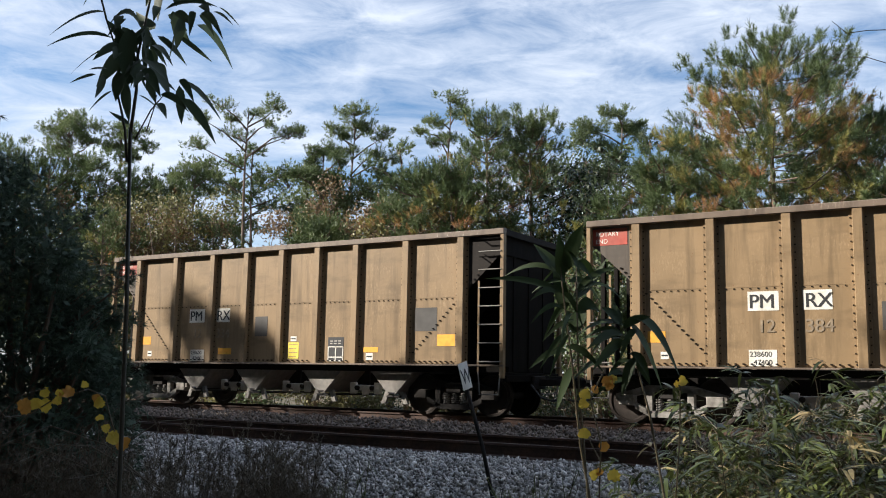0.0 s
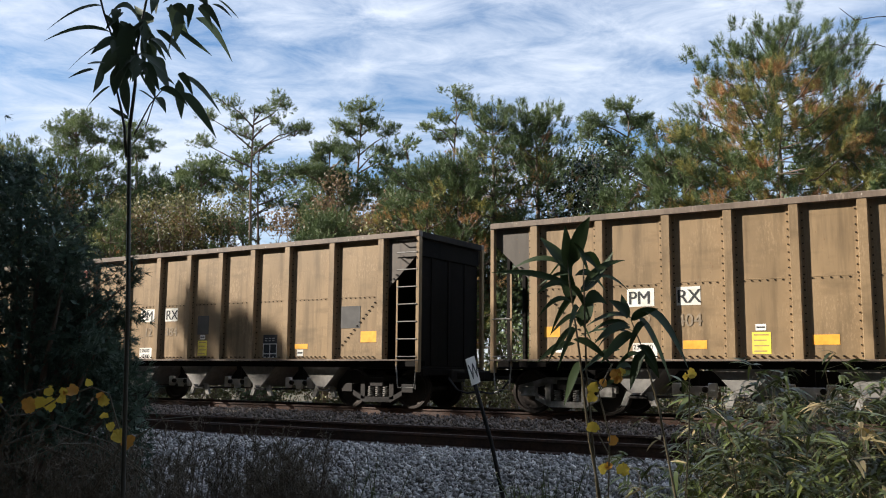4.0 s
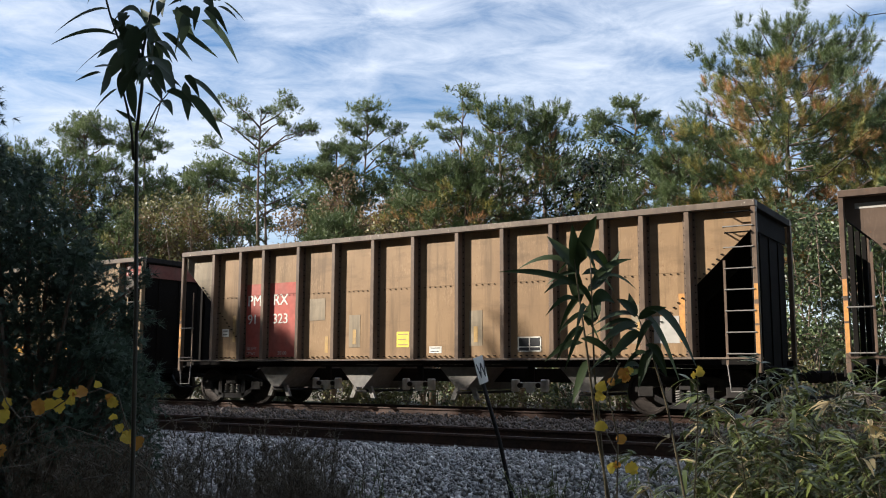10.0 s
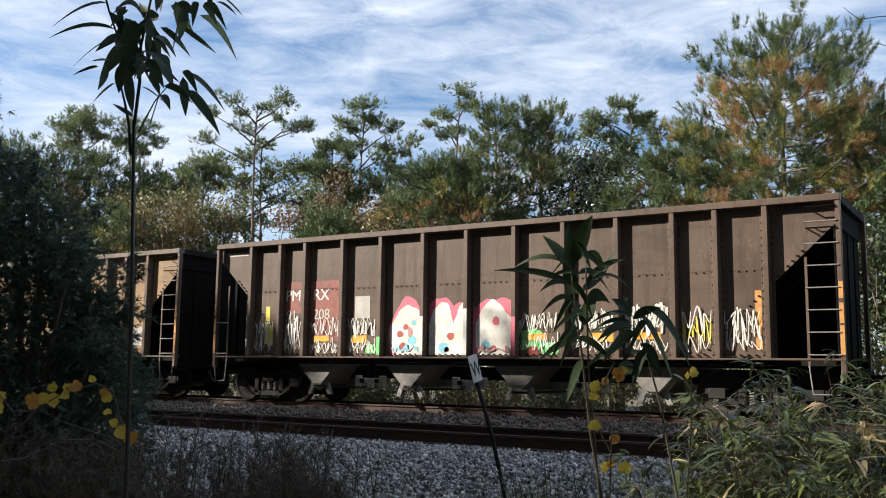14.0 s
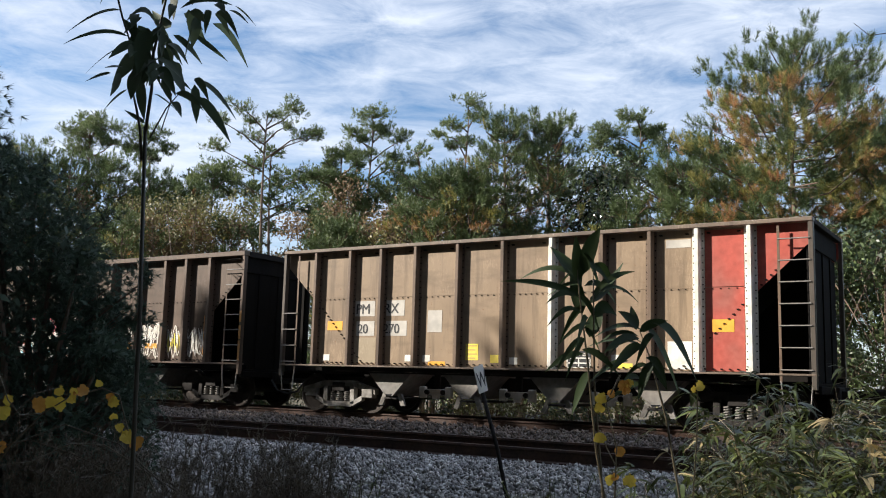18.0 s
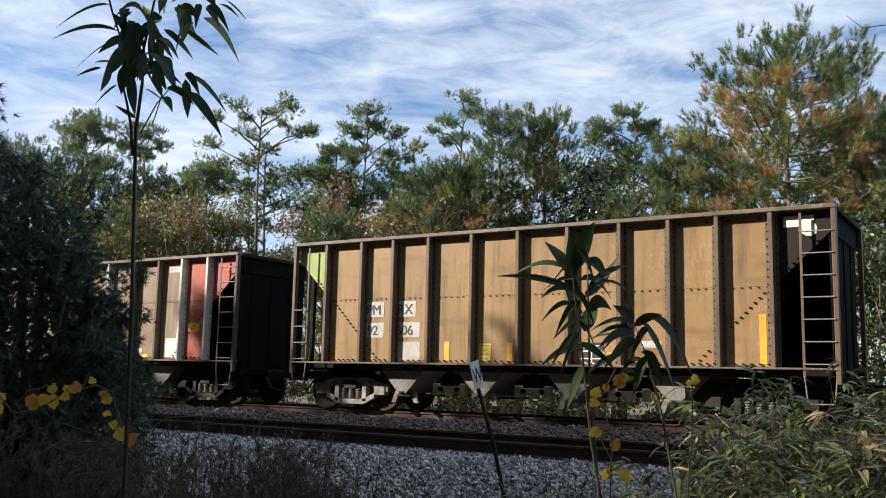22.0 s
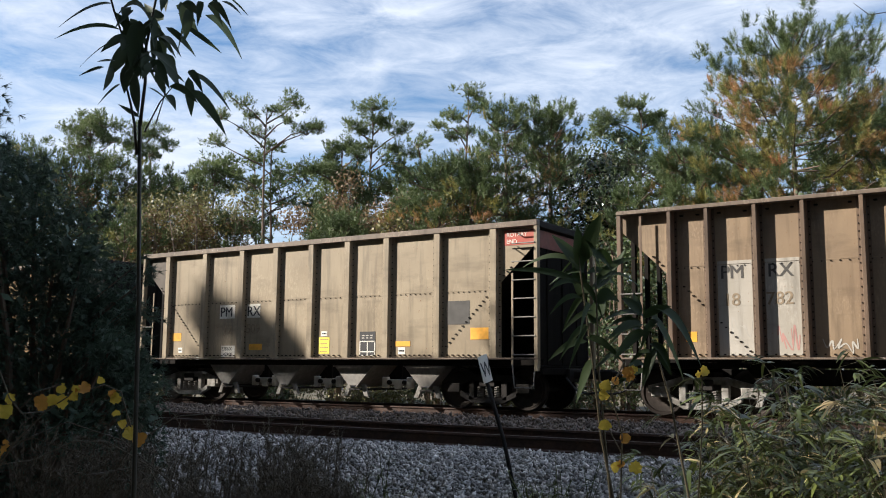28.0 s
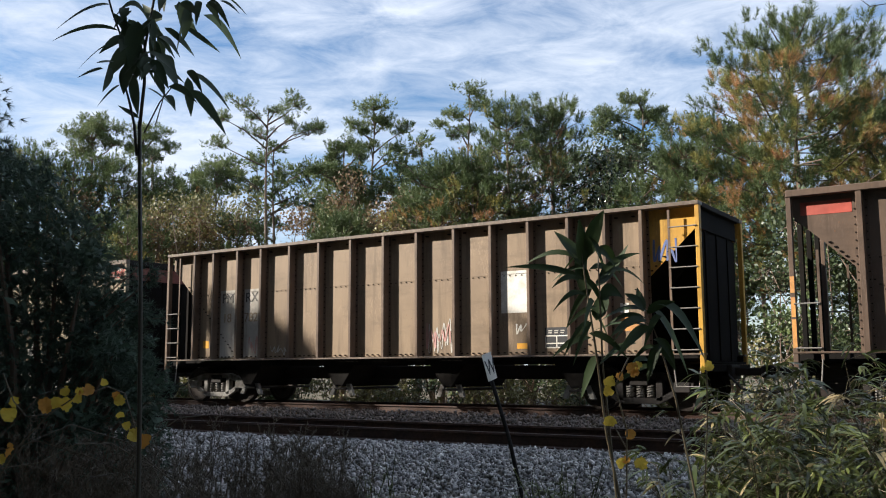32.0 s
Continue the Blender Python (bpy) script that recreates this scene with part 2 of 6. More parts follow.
L_PINE = leaf_mat("pine_needles", (0.125, 0.165, 0.06), (0.08, 0.118, 0.043), 0.4, 0.18)
L_PINE_GOLD = leaf_mat("yellowing_needles", (0.3, 0.27, 0.07), (0.2, 0.2, 0.06), 0.4, 0.25)
L_PINE_FAR = leaf_mat("far_pine_needles", (0.17, 0.21, 0.085), (0.12, 0.16, 0.06), 0.35, 0.3)
L_PINE_RUST = leaf_mat("browning_needles", (0.4, 0.2, 0.09), (0.34, 0.24, 0.09), 0.4, 0.4)
L_OAK = leaf_mat("dark_evergreen_leaves", (0.075, 0.1, 0.045), (0.055, 0.078, 0.034), rough=0.4)
L_GLOSSY = leaf_mat("glossy_dark_leaves", (0.03, 0.045, 0.022), (0.022, 0.034, 0.016), 0.4, 0.1, 0.22)
L_BROWN = leaf_mat("brown_autumn_leaves", (0.23, 0.15, 0.08), (0.16, 0.115, 0.058))
L_SHRUB = leaf_mat("yellow_green_leaves", (0.2, 0.18, 0.068), (0.14, 0.14, 0.052))
L_BAMBOO = leaf_mat("bamboo_leaves", (0.07, 0.1, 0.055), (0.052, 0.08, 0.042), 0.4, 0.3, 0.5)
L_CANE = leaf_mat("broad_cane_leaves", (0.036, 0.06, 0.018), (0.025, 0.043, 0.013), 0.4, 0.25, 0.6)
L_GRASS = leaf_mat("cane_leaves", (0.145, 0.17, 0.048), (0.045, 0.066, 0.022), 0.65, 0.28, 0.3)
L_DRY = leaf_mat("dry_weed_stems", (0.13, 0.1, 0.065), (0.09, 0.075, 0.05), translucent=0.1)
L_YELLOW = leaf_mat("yellow_autumn_leaf", (0.78, 0.58, 0.08), (0.62, 0.45, 0.07), 0.3, 0.4)
L_ORANGE = leaf_mat("orange_autumn_leaf", (0.72, 0.36, 0.07), (0.55, 0.28, 0.06), 0.3, 0.4)
L_CYPRESS = leaf_mat("dark_evergreen_sprays", (0.085, 0.125, 0.085), (0.06, 0.095, 0.062), 0.35, 0.25)
M_FADED = material("faded_orange_paint", (0.46, 0.29, 0.1), 0.65, grain=0.2, grain_scale=10, patch_scale=4, tint=(0.38, 0.26, 0.13), bump=0.02)
L_STRAW = leaf_mat("straw_coloured_leaf", (0.55, 0.44, 0.22), (0.4, 0.3, 0.15), 0.3, 0.3)
L_CULM_DARK = material("bamboo_culm", (0.045, 0.04, 0.028), 0.45, grain=0.2, grain_scale=10, patch_scale=2, bump=0.05)
L_CULM = material("cane_stem", (0.14, 0.115, 0.07), 0.5, grain=0.2, grain_scale=10, patch_scale=2, bump=0.05)

# ---- geometry helpers ----


class Geo:
    """Collects vertices and faces for one mesh."""

    def __init__(self):
        self.v, self.f = [], []

    def add(self, verts, faces):
        k = len(self.v)
        self.v += [tuple(p) for p in verts]
        self.f += [tuple(i + k for i in f) for f in faces]
        return self

    def box(self, x0, x1, y0, y1, z0, z1, c=0.0):
        if not c:
            return self.add([(x, y, z) for x in (x0, x1) for y in (y0, y1) for z in (z0, z1)],
                            [(0, 1, 3, 2), (4, 6, 7, 5), (0, 4, 5, 1), (2, 3, 7, 6), (0, 2, 6, 4), (1, 5, 7, 3)])
        vs, idx = [], {}
        lo, hi = (x0, y0, z0), (x1, y1, z1)
        for sx in (0, 1):
            for sy in (0, 1):
                for sz in (0, 1):
                    s = (sx, sy, sz)
                    for a in range(3):
                        p = [(hi[i] - c if s[i] else lo[i] + c) for i in range(3)]
                        p[a] = hi[a] if s[a] else lo[a]
                        idx[s, a] = len(vs)
                        vs.append(p)
        fs = []
        for a in range(3):
            b, d = [i for i in range(3) if i != a]
            for sa in (0, 1):
                q = []
                for sb, sd in ((0, 0), (1, 0), (1, 1), (0, 1)):
                    s = [0, 0, 0]
                    s[a], s[b], s[d] = sa, sb, sd
                    q.append(idx[tuple(s), a])
                fs.append(tuple(q))
            for sb in (0, 1):
                for sd in (0, 1):
                    s0, s1 = [0, 0, 0], [0, 0, 0]
                    s0[b] = s1[b] = sb
                    s0[d] = s1[d] = sd
                    s0[a], s1[a] = 0, 1
                    fs.append((idx[tuple(s0), b], idx[tuple(s1), b], idx[tuple(s1), d], idx[tuple(s0), d]))
        for s in [(i, j, k) for i in (0, 1) for j in (0, 1) for k in (0, 1)]:
            fs.append((idx[s, 0], idx[s, 1], idx[s, 2]))
        return self.add(vs, fs)

    def prism(self, outline, axis, a, b):
        """An outline in the two other axes, drawn out along one axis from a to b."""
        n = len(outline)
        put = {0: lambda p, w: (w, p[0], p[1]), 1: lambda p, w: (p[0], w, p[1]), 2: lambda p, w: (p[0], p[1], w)}[axis]
        vs = [put(p, a) for p in outline] + [put(p, b) for p in outline]
        fs = [tuple(range(n))[::-1], tuple(range(n, 2 * n))] + [(i, (i + 1) % n, n + (i + 1) % n, n + i) for i in range(n)]
        return self.add(vs, fs)

    def tube(self, path, radius, sides=6, cap=True):
        """A round bar along a path; radius is one number or one per point."""
        path = [Vector(p) for p in path]
        rs = radius if isinstance(radius, (list, tuple)) else [radius] * len(path)
        vs, up = [], None
        for i, p in enumerate(path):
            d = (path[min(i + 1, len(path) - 1)] - path[max(i - 1, 0)]).normalized()
            if up is None:
                up = d.orthogonal().normalized()
            up = (up - d * up.dot(d)).normalized()
            w = d.cross(up)
            vs += [p + (up * math.cos(2 * math.pi * k / sides) + w * math.sin(2 * math.pi * k / sides)) * rs[i] for k in range(sides)]
        fs = [(i * sides + k, i * sides + (k + 1) % sides, (i + 1) * sides + (k + 1) % sides, (i + 1) * sides + k)
              for i in range(len(path) - 1) for k in range(sides)]
        if cap:
            fs += [tuple(range(sides))[::-1], tuple(range((len(path) - 1) * sides, len(path) * sides))]
        return self.add(vs, fs)

    def disc(self, c, axis, radii, sides=20):
        """A turned body about an axis through c: rows of (radius, place along the axis)."""
        vs = []
        for r, w in radii:
            for k in range(sides):
                a = 2 * math.pi * k / sides
                p = [r * math.cos(a), r * math.sin(a)]
                p.insert(axis, w)
                vs.append([c[i] + p[i] for i in range(3)])
        n = len(radii)
        fs = [(i * sides + k, i * sides + (k + 1) % sides, (i + 1) * sides + (k + 1) % sides, (i + 1) * sides + k) for i in range(n - 1) for k in range(sides)]
        fs += [tuple(range(sides))[::-1], tuple(range((n - 1) * sides, n * sides))]
        return self.add(vs, fs)

    def mesh(self, name, mat, smooth=False):
        me = bpy.data.meshes.new(name)
        me.from_pydata(self.v, [], self.f)
        bm = bmesh.new()
        bm.from_mesh(me)
        bmesh.ops.recalc_face_normals(bm, faces=bm.faces)
        bm.to_mesh(me)
        bm.free()
        me.materials.append(mat)
        if smooth:
            me.polygons.foreach_set("use_smooth", [True] * len(me.polygons))
        return me


def part(name, geo, mat, parent, label="", smooth=False):
    """One mesh object under a thing or under a part."""
    me = geo.mesh(name, mat, smooth) if isinstance(geo, Geo) else geo
    ob = new(name, me)
    ob.parent = parent
    if label:
        ob["label"] = label
    return ob


def fast_mesh(name, verts, faces, mat, smooth=False):
    """A large mesh from arrays: verts n x 3, faces m x k, all of one size."""
    me = bpy.data.meshes.new(name)
    verts, faces = np.asarray(verts, np.float32), np.asarray(faces, np.int32)
    k = faces.shape[1]
    me.vertices.add(len(verts))
    me.vertices.foreach_set("co", verts.ravel())
    me.loops.add(faces.size)
    me.loops.foreach_set("vertex_index", faces.ravel())
    me.polygons.add(len(faces))
    me.polygons.foreach_set("loop_start", np.arange(0, faces.size, k, dtype=np.int32))
    me.materials.append(mat)
    me.update(calc_edges=True)
    me.validate()
    if smooth:
        me.polygons.foreach_set("use_smooth", [True] * len(me.polygons))
    return me


def thing(name, label, category, at=(0, 0, 0), group="", kind=""):
    ob = new(name)
    ob.empty_display_size = 0.2
    ob.location = at
    return tagged(ob, label, category, group, kind)


def unit(v):
    return v / np.maximum(np.linalg.norm(v, axis=-1, keepdims=True), 1e-9)


def blades(rng, centres, dirs, count, length, width, spread, droop=0.0):
    """Narrow leaves or needles about each centre: one long triangle each, within a cone about dirs."""
    n = len(centres)
    c = np.repeat(centres, count, 0)
    d = unit(np.repeat(dirs, count, 0) + rng.normal(0, spread, (n * count, 3)))
    d[:, 2] -= droop * rng.random(n * count)
    d = unit(d)
    ln = length * rng.uniform(0.6, 1.25, (n * count, 1))
    side = unit(np.cross(d, rng.normal(0, 1, (n * count, 3)))) * width * 0.5
    v = np.stack([c - side, c + side, c + d * ln], 1).reshape(-1, 3)
    return v, np.arange(len(v)).reshape(-1, 3)


def leaves(rng, centres, normals, length, width, tilt=0.7):
    """Flat pointed leaves, four corners each, lying roughly across the given normals."""
    n = len(centres)
    nm = unit(normals + rng.normal(0, tilt, (n, 3)))
    a = unit(np.cross(nm, rng.normal(0, 1, (n, 3))))
    b = np.cross(nm, a)
    ln = length * rng.uniform(0.6, 1.3, (n, 1))
    wd = width * rng.uniform(0.7, 1.2, (n, 1)) * 0.5
    v = np.stack([centres, centres + a * ln * 0.45 + b * wd, centres + a * ln, centres + a * ln * 0.45 - b * wd], 1).reshape(-1, 3)
    return v, np.arange(len(v)).reshape(-1, 4)


def ball(rng, n, centre, radii, shell=0.55):
    """Points in the outer part of an ellipsoid, with their outward directions."""
    d = unit(rng.normal(0, 1, (n, 3)))
    r = rng.uniform(shell, 1.0, (n, 1)) ** 0.7
    return np.asarray(centre) + d * r * np.asarray(radii), d


def ribbons(rng, bases, dirs, length, width, droop, seg=5, fold=0.0):
    """Long pointed leaves as arching strips: rows of two points that narrow towards the tip."""
    n = len(bases)
    d = unit(np.asarray(dirs, float))
    ln = (np.asarray(length, float) * np.ones(n))[:, None]
    dr = (np.asarray(droop, float) * np.ones(n))[:, None]
    side = unit(np.cross(d, np.array([0, 0, 1.0]) + rng.normal(0, 0.25, (n, 3))))
    wd = (np.asarray(width, float) * np.ones(n))[:, None]
    rows = []
    for k in range(seg + 1):
        s = k / seg
        p = bases + d * ln * s
        p[:, 2] -= (dr * ln)[:, 0] * s * s
        w = side * wd * 0.5 * (math.sin(math.pi * min(1.0, s * 0.82 + 0.16)) ** 0.8 if k < seg else 0.04)
        rows += [p - w, p + w]
    v = np.stack(rows, 1).reshape(-1, 3)
    q = np.array([(2 * k, 2 * k + 1, 2 * k + 3, 2 * k + 2) for k in range(seg)])
    f = (np.arange(n)[:, None, None] * (2 * seg + 2) + q).reshape(-1, 4)
    return v, f

# ---- ground, ballast, track ----
SIDE_Y, RUN_Y, NEAR_RAIL_Y, GAUGE = 17.52, 18.32, 10.92, 1.5


def smooth_step(a, b, v):
    k = np.clip((v - a) / (b - a), 0, 1)
    return k * k * (3 - 2 * k)


def ground_z(x, y):
    """Lie of the land: a ballast bed under both tracks, mounded between them, lower verges on both sides."""
    bed = smooth_step(6.6, 10.3, y) * (1 - smooth_step(21.5, 25.0, y))
    mound = 0.09 * smooth_step(12.6, 14.0, y) * (1 - smooth_step(16.6, 17.5, y)) - 0.1 * smooth_step(16.9, 17.6, y) * bed
    return -0.72 + 0.5 * bed + mound + 0.05 * np.sin(x * 0.7 + y * 0.4) * (1 - bed)


def build_ground():
    xs = np.concatenate([[-2500, -900, -300, -140], np.arange(-100, 30, 1.0), [40, 70, 140, 300, 900, 2500]])
    ys = np.concatenate([[-2500, -900, -300, -100, -50, -25], np.arange(-12, 60, 0.6), [70, 90, 140, 300, 900, 2500]])
    gx, gy = np.meshgrid(xs, ys)
    v = np.stack([gx, gy, ground_z(gx, gy)], -1).reshape(-1, 3)
    nx, ny = len(xs), len(ys)
    i, j = np.meshgrid(np.arange(nx - 1), np.arange(ny - 1))
    a = (j * nx + i).ravel()
    ob = new("ground", fast_mesh("ground", v, np.stack([a, a + 1, a + nx + 1, a + nx], 1), M_GROUND, True))
    tagged(ob, "bare brown soil under the weeds beside the railway", "ground", kind="structure")


def stones(rng, n, x0, x1, y0, y1, size, lift):
    """Crushed stones: squat eight-sided lumps, each turned its own way."""
    c = np.stack([rng.uniform(x0, x1, n), rng.uniform(y0, y1, n), np.zeros(n)], 1)
    c[:, 2] = ground_z(c[:, 0], c[:, 1]) + lift * rng.random(n)
    s = size * rng.uniform(0.5, 1.25, (n, 1, 1)) * rng.uniform(0.6, 1.2, (n, 6, 1))
    base = np.array([(1, 0, 0), (0, 1, 0), (-1, 0, 0), (0, -1, 0), (0, 0, 0.75), (0, 0, -0.75)]) + rng.normal(0, 0.22, (n, 6, 3))
    q = unit(rng.normal(0, 1, (n, 3)))
    b = unit(np.cross(q, rng.normal(0, 1, (n, 3))))
    m = np.stack([q, b, np.cross(q, b)], 1)
    v = np.einsum("nij,njk->nik", base * s, m) + c[:, None]
    f = np.array([(0, 1, 4), (1, 2, 4), (2, 3, 4), (3, 0, 4), (1, 0, 5), (2, 1, 5), (3, 2, 5), (0, 3, 5)])
    return v.reshape(-1, 3), (np.arange(n)[:, None, None] * 6 + f).reshape(-1, 3)


def build_ballast():
    rng = np.random.default_rng(3)
    sets = [stones(rng, 36000, -14, -1.5, 7.4, 10.72, 0.033, 0.075), stones(rng, 12000, -26, -1, 12.55, 17.1, 0.045, 0.09),
            stones(rng, 3500, -24, -1, 11.05, 12.3, 0.045, 0.05), stones(rng, 3000, -30, 0, 18.7, 20.5, 0.05, 0.05), stones(rng, 5000, -34, -15, 8.5, 17.1, 0.06, 0.06)]
    for name, own, mat, label in (("ballast", (sets[0],), M_STONE, "crushed pale grey stone ballast beside the siding"),
                                  ("stained_ballast", sets[1:], M_STONE_STAINED, "rust-stained stone ballast between the tracks")):
        vs, fs, k = [], [], 0
        for v, f in own:
            vs.append(v), fs.append(f + k)
            k += len(v)
        tagged(new(name, fast_mesh(name, np.concatenate(vs), np.concatenate(fs), mat)), label, "ballast", kind="stuff")


def rail_outline(y, z):
    """The section of a rail whose head is at height z."""
    half = [(0.036, 0.0), (0.037, -0.03), (0.012, -0.048), (0.01, -0.15), (0.07, -0.168), (0.07, -0.18)]
    return [(y - a, z + b) for a, b in half] + [(y + a, z + b) for a, b in half[::-1]]


def build_rails():
    near, run = "rusty rail of the near siding", "worn running rail under the train"
    for y, label in ((NEAR_RAIL_Y, near), (NEAR_RAIL_Y + GAUGE, near), (RUN_Y, run), (RUN_Y + GAUGE, run)):
        me = Geo().prism(rail_outline(y, 0.0 if y > 15 else 0.012), 0, -160, 160).mesh("rail", M_RAIL)
        tagged(new("rail", me), label, "rail", "rails", "structure")
    me = Geo().box(-0.11, 0.11, -0.62, 2.05, -0.36, -0.185, 0.012).mesh("tie", M_TIE)
    for i in range(-70, 30):
        ob = new("tie", me)
        ob.location = (i * 0.52, RUN_Y, 0)
        tagged(ob, "dark weathered wooden railway tie", "tie", "ties under the track", "structure")
    me = Geo().box(-0.12, 0.12, -0.42, 1.95, -0.33, -0.172, 0.012).mesh("siding_tie", M_TIE)
    plate_me = Geo().box(-0.1, 0.1, -0.12, 0.12, -0.172, -0.158, 0.004).mesh("tie_plate", M_RAIL)
    for i in range(-50, 14):
        ob = new("tie", me)
        ob.location = (i * 0.53, NEAR_RAIL_Y, 0.004 * (i % 3))
        tagged(ob, "dark weathered wooden tie of the siding", "tie", "ties under the siding", "structure")
        for y in (0.0, GAUGE):
            part("tie_plate", plate_me, None, ob).location = (0, y, 0)


build_ground()
build_ballast()
build_rails()

# ---- freight cars ----
WIDE, Z_SILL, WHEEL_R = 3.0, 1.0, 0.457
RIBS = {"A": (12.7, (1.05, 2.53, 3.93, 5.14, 6.34, 7.5, 8.68, 10.12, 11.6)),
        "B": (15.55, (1.24, 2.24, 3.06, 4.25, 5.4, 6.6, 7.76, 8.96, 10.12, 11.3, 12.46, 13.3, 14.23)),
        "C": (12.8, (1.05, 2.13, 3.06, 4.05, 5.2, 6.36, 7.53, 8.68, 9.7, 10.65, 11.65)),
        "D": (15.25, (1.09, 1.83, 2.74, 3.6, 4.6, 5.58, 6.6, 7.6, 8.56, 9.59, 10.55, 11.49, 12.43, 13.26, 14.05))}
BED = {"A": (3.15, 5.25, 7.5, 9.6), "B": (3.3, 6.0, 8.9, 11.9), "C": (3.2, 5.3, 7.5, 9.7), "D": (2.9, 6.0, 9.2, 12.4)}
RIB_DEPTH = {"A": 0.115, "B": 0.165, "C": 0.155, "D": 0.2}
RIB_HALF = {"A": 0.085, "B": 0.052, "C": 0.042, "D": 0.038}
TEXT = {}


def lettering(text, size, mat):
    """The mesh of one painted character in the built-in font, upright in the x-z plane, facing -y; also its right edge."""
    key = (text, size, mat.name)
    if key not in TEXT:
        cu = bpy.data.curves.new("letters", "FONT")
        cu.body, cu.size, cu.extrude = text, size, 0.0015
        ob = bpy.data.objects.new("letters", cu)
        scene.collection.objects.link(ob)
        me = bpy.data.meshes.new_from_object(ob.evaluated_get(bpy.context.evaluated_depsgraph_get()))
        bpy.data.objects.remove(ob)
        me.transform(pose(0, 0, 0, 90))
        me.materials.clear()
        me.materials.append(mat)
        if size >= 0.3 and len(text) == 1:
            # painted strokes are broader than the font's
            bm = bmesh.new()
            for i, dx in enumerate((-0.014, 0.0, 0.014)):
                k = len(bm.verts)
                bm.from_mesh(me)
                bm.verts.ensure_lookup_table()
                for v in bm.verts[k:]:
                    v.co += Vector((dx * size, -0.0009 * i, 0))
            bm.to_mesh(me)
            bm.free()
        TEXT[key] = (me, max((v.co.x for v in me.vertices), default=0.0))
    return TEXT[key]


def wheelset_mesh():
    g = Geo().tube([(0, -0.95, 0), (0, 0.95, 0)], 0.075, 10)
    for s in (-1, 1):
        o = [(0.10, 0.80), (0.12, 0.78), (0.2, 0.755), (0.38, 0.77), (0.40, 0.795), (0.455, 0.795), (0.458, 0.70), (0.484, 0.69), (0.484, 0.665), (0.4, 0.66), (0.37, 0.70), (0.2, 0.72), (0.12, 0.66)]
        g.disc((0, 0, 0), 1, [(r, s * w) for r, w in o], 28)
        g.disc((0, 0, 0), 1, [(0.1, s * 0.84), (0.1, s * 0.93), (0.06, s * 0.95)], 12)
        for k in range(3):
            a = k * 2.094
            g.tube([(0.055 * math.cos(a), s * 0.93, 0.055 * math.sin(a)), (0.055 * math.cos(a), s * 0.97, 0.055 * math.sin(a))], 0.016, 6)
    return g.mesh("wheelset", M_WHEEL, False)


ME_WHEELSET = wheelset_mesh()


def side_frame_mesh(mat):
    """A cast truck side: bowed top and bottom chords, a spring window, boxes over the axle ends."""
    g = Geo()
    top = [(-1.12, 0.52), (-0.72, 0.62), (-0.45, 0.7), (0.45, 0.7), (0.72, 0.62), (1.12, 0.52)]
    low = [(-0.72, 0.36), (-0.4, 0.2), (0.4, 0.2), (0.72, 0.36)]
    for path, h in ((top, 0.07), (low, 0.06)):
        for (x0, z0), (x1, z1) in zip(path, path[1:]):
            g.prism([(x0, z0 - h), (x1, z1 - h), (x1, z1 + h), (x0, z0 + h)], 1, -0.07, 0.07)
    for x in (-0.42, 0.42):
        g.box(x - 0.07, x + 0.07, -0.07, 0.07, 0.2, 0.7, 0.01)
    for x in (-0.89, 0.89):
        g.box(x - 0.17, x + 0.17, -0.09, 0.09, 0.36, 0.58, 0.02)
    return g.mesh("side_frame", mat)


def spring_mesh():
    path = [(0.07 * math.cos(a), 0.07 * math.sin(a), 0.26 + 0.24 * a / (10 * math.pi)) for a in np.arange(0, 10 * math.pi, 0.7)]
    return Geo().tube(path, 0.016, 5).mesh("spring", M_HOPPER)


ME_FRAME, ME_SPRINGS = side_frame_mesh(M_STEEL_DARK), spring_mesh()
ME_FRAME_SUNLIT = side_frame_mesh(M_DUST_SUNLIT)
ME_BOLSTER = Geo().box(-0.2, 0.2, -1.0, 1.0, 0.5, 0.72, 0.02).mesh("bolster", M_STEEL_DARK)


def build_truck(car, x, dusty):
    t = part("truck", Geo().box(x - 0.16, x + 0.16, 0.7, WIDE - 0.7, 0.72, 0.86, 0.01), M_STEEL_DARK, car, "grimy two-axle freight truck, shade under the car in its colour")
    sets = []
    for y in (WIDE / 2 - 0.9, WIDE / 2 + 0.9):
        # the flag picks pale frames, which stand for sun falling on this truck
        for name, me, dx in (("side_frame", ME_FRAME_SUNLIT if dusty else ME_FRAME, 0), ("spring", ME_SPRINGS, -0.22), ("spring", ME_SPRINGS, 0), ("spring", ME_SPRINGS, 0.22)):
            ob = part(name, me, None, t)
            ob.location = (x + dx, y, 0)
    ob = part("bolster", ME_BOLSTER, None, t)
    ob.location = (x, WIDE / 2, 0)
    for dx in (-0.89, 0.89):
        ob = part("wheelset", ME_WHEELSET, None, t, "rust-brown steel wheels on an axle")
        ob.location = (x + dx, WIDE / 2, WHEEL_R)
        sets.append(ob)
    return sets


WHEELSETS = []


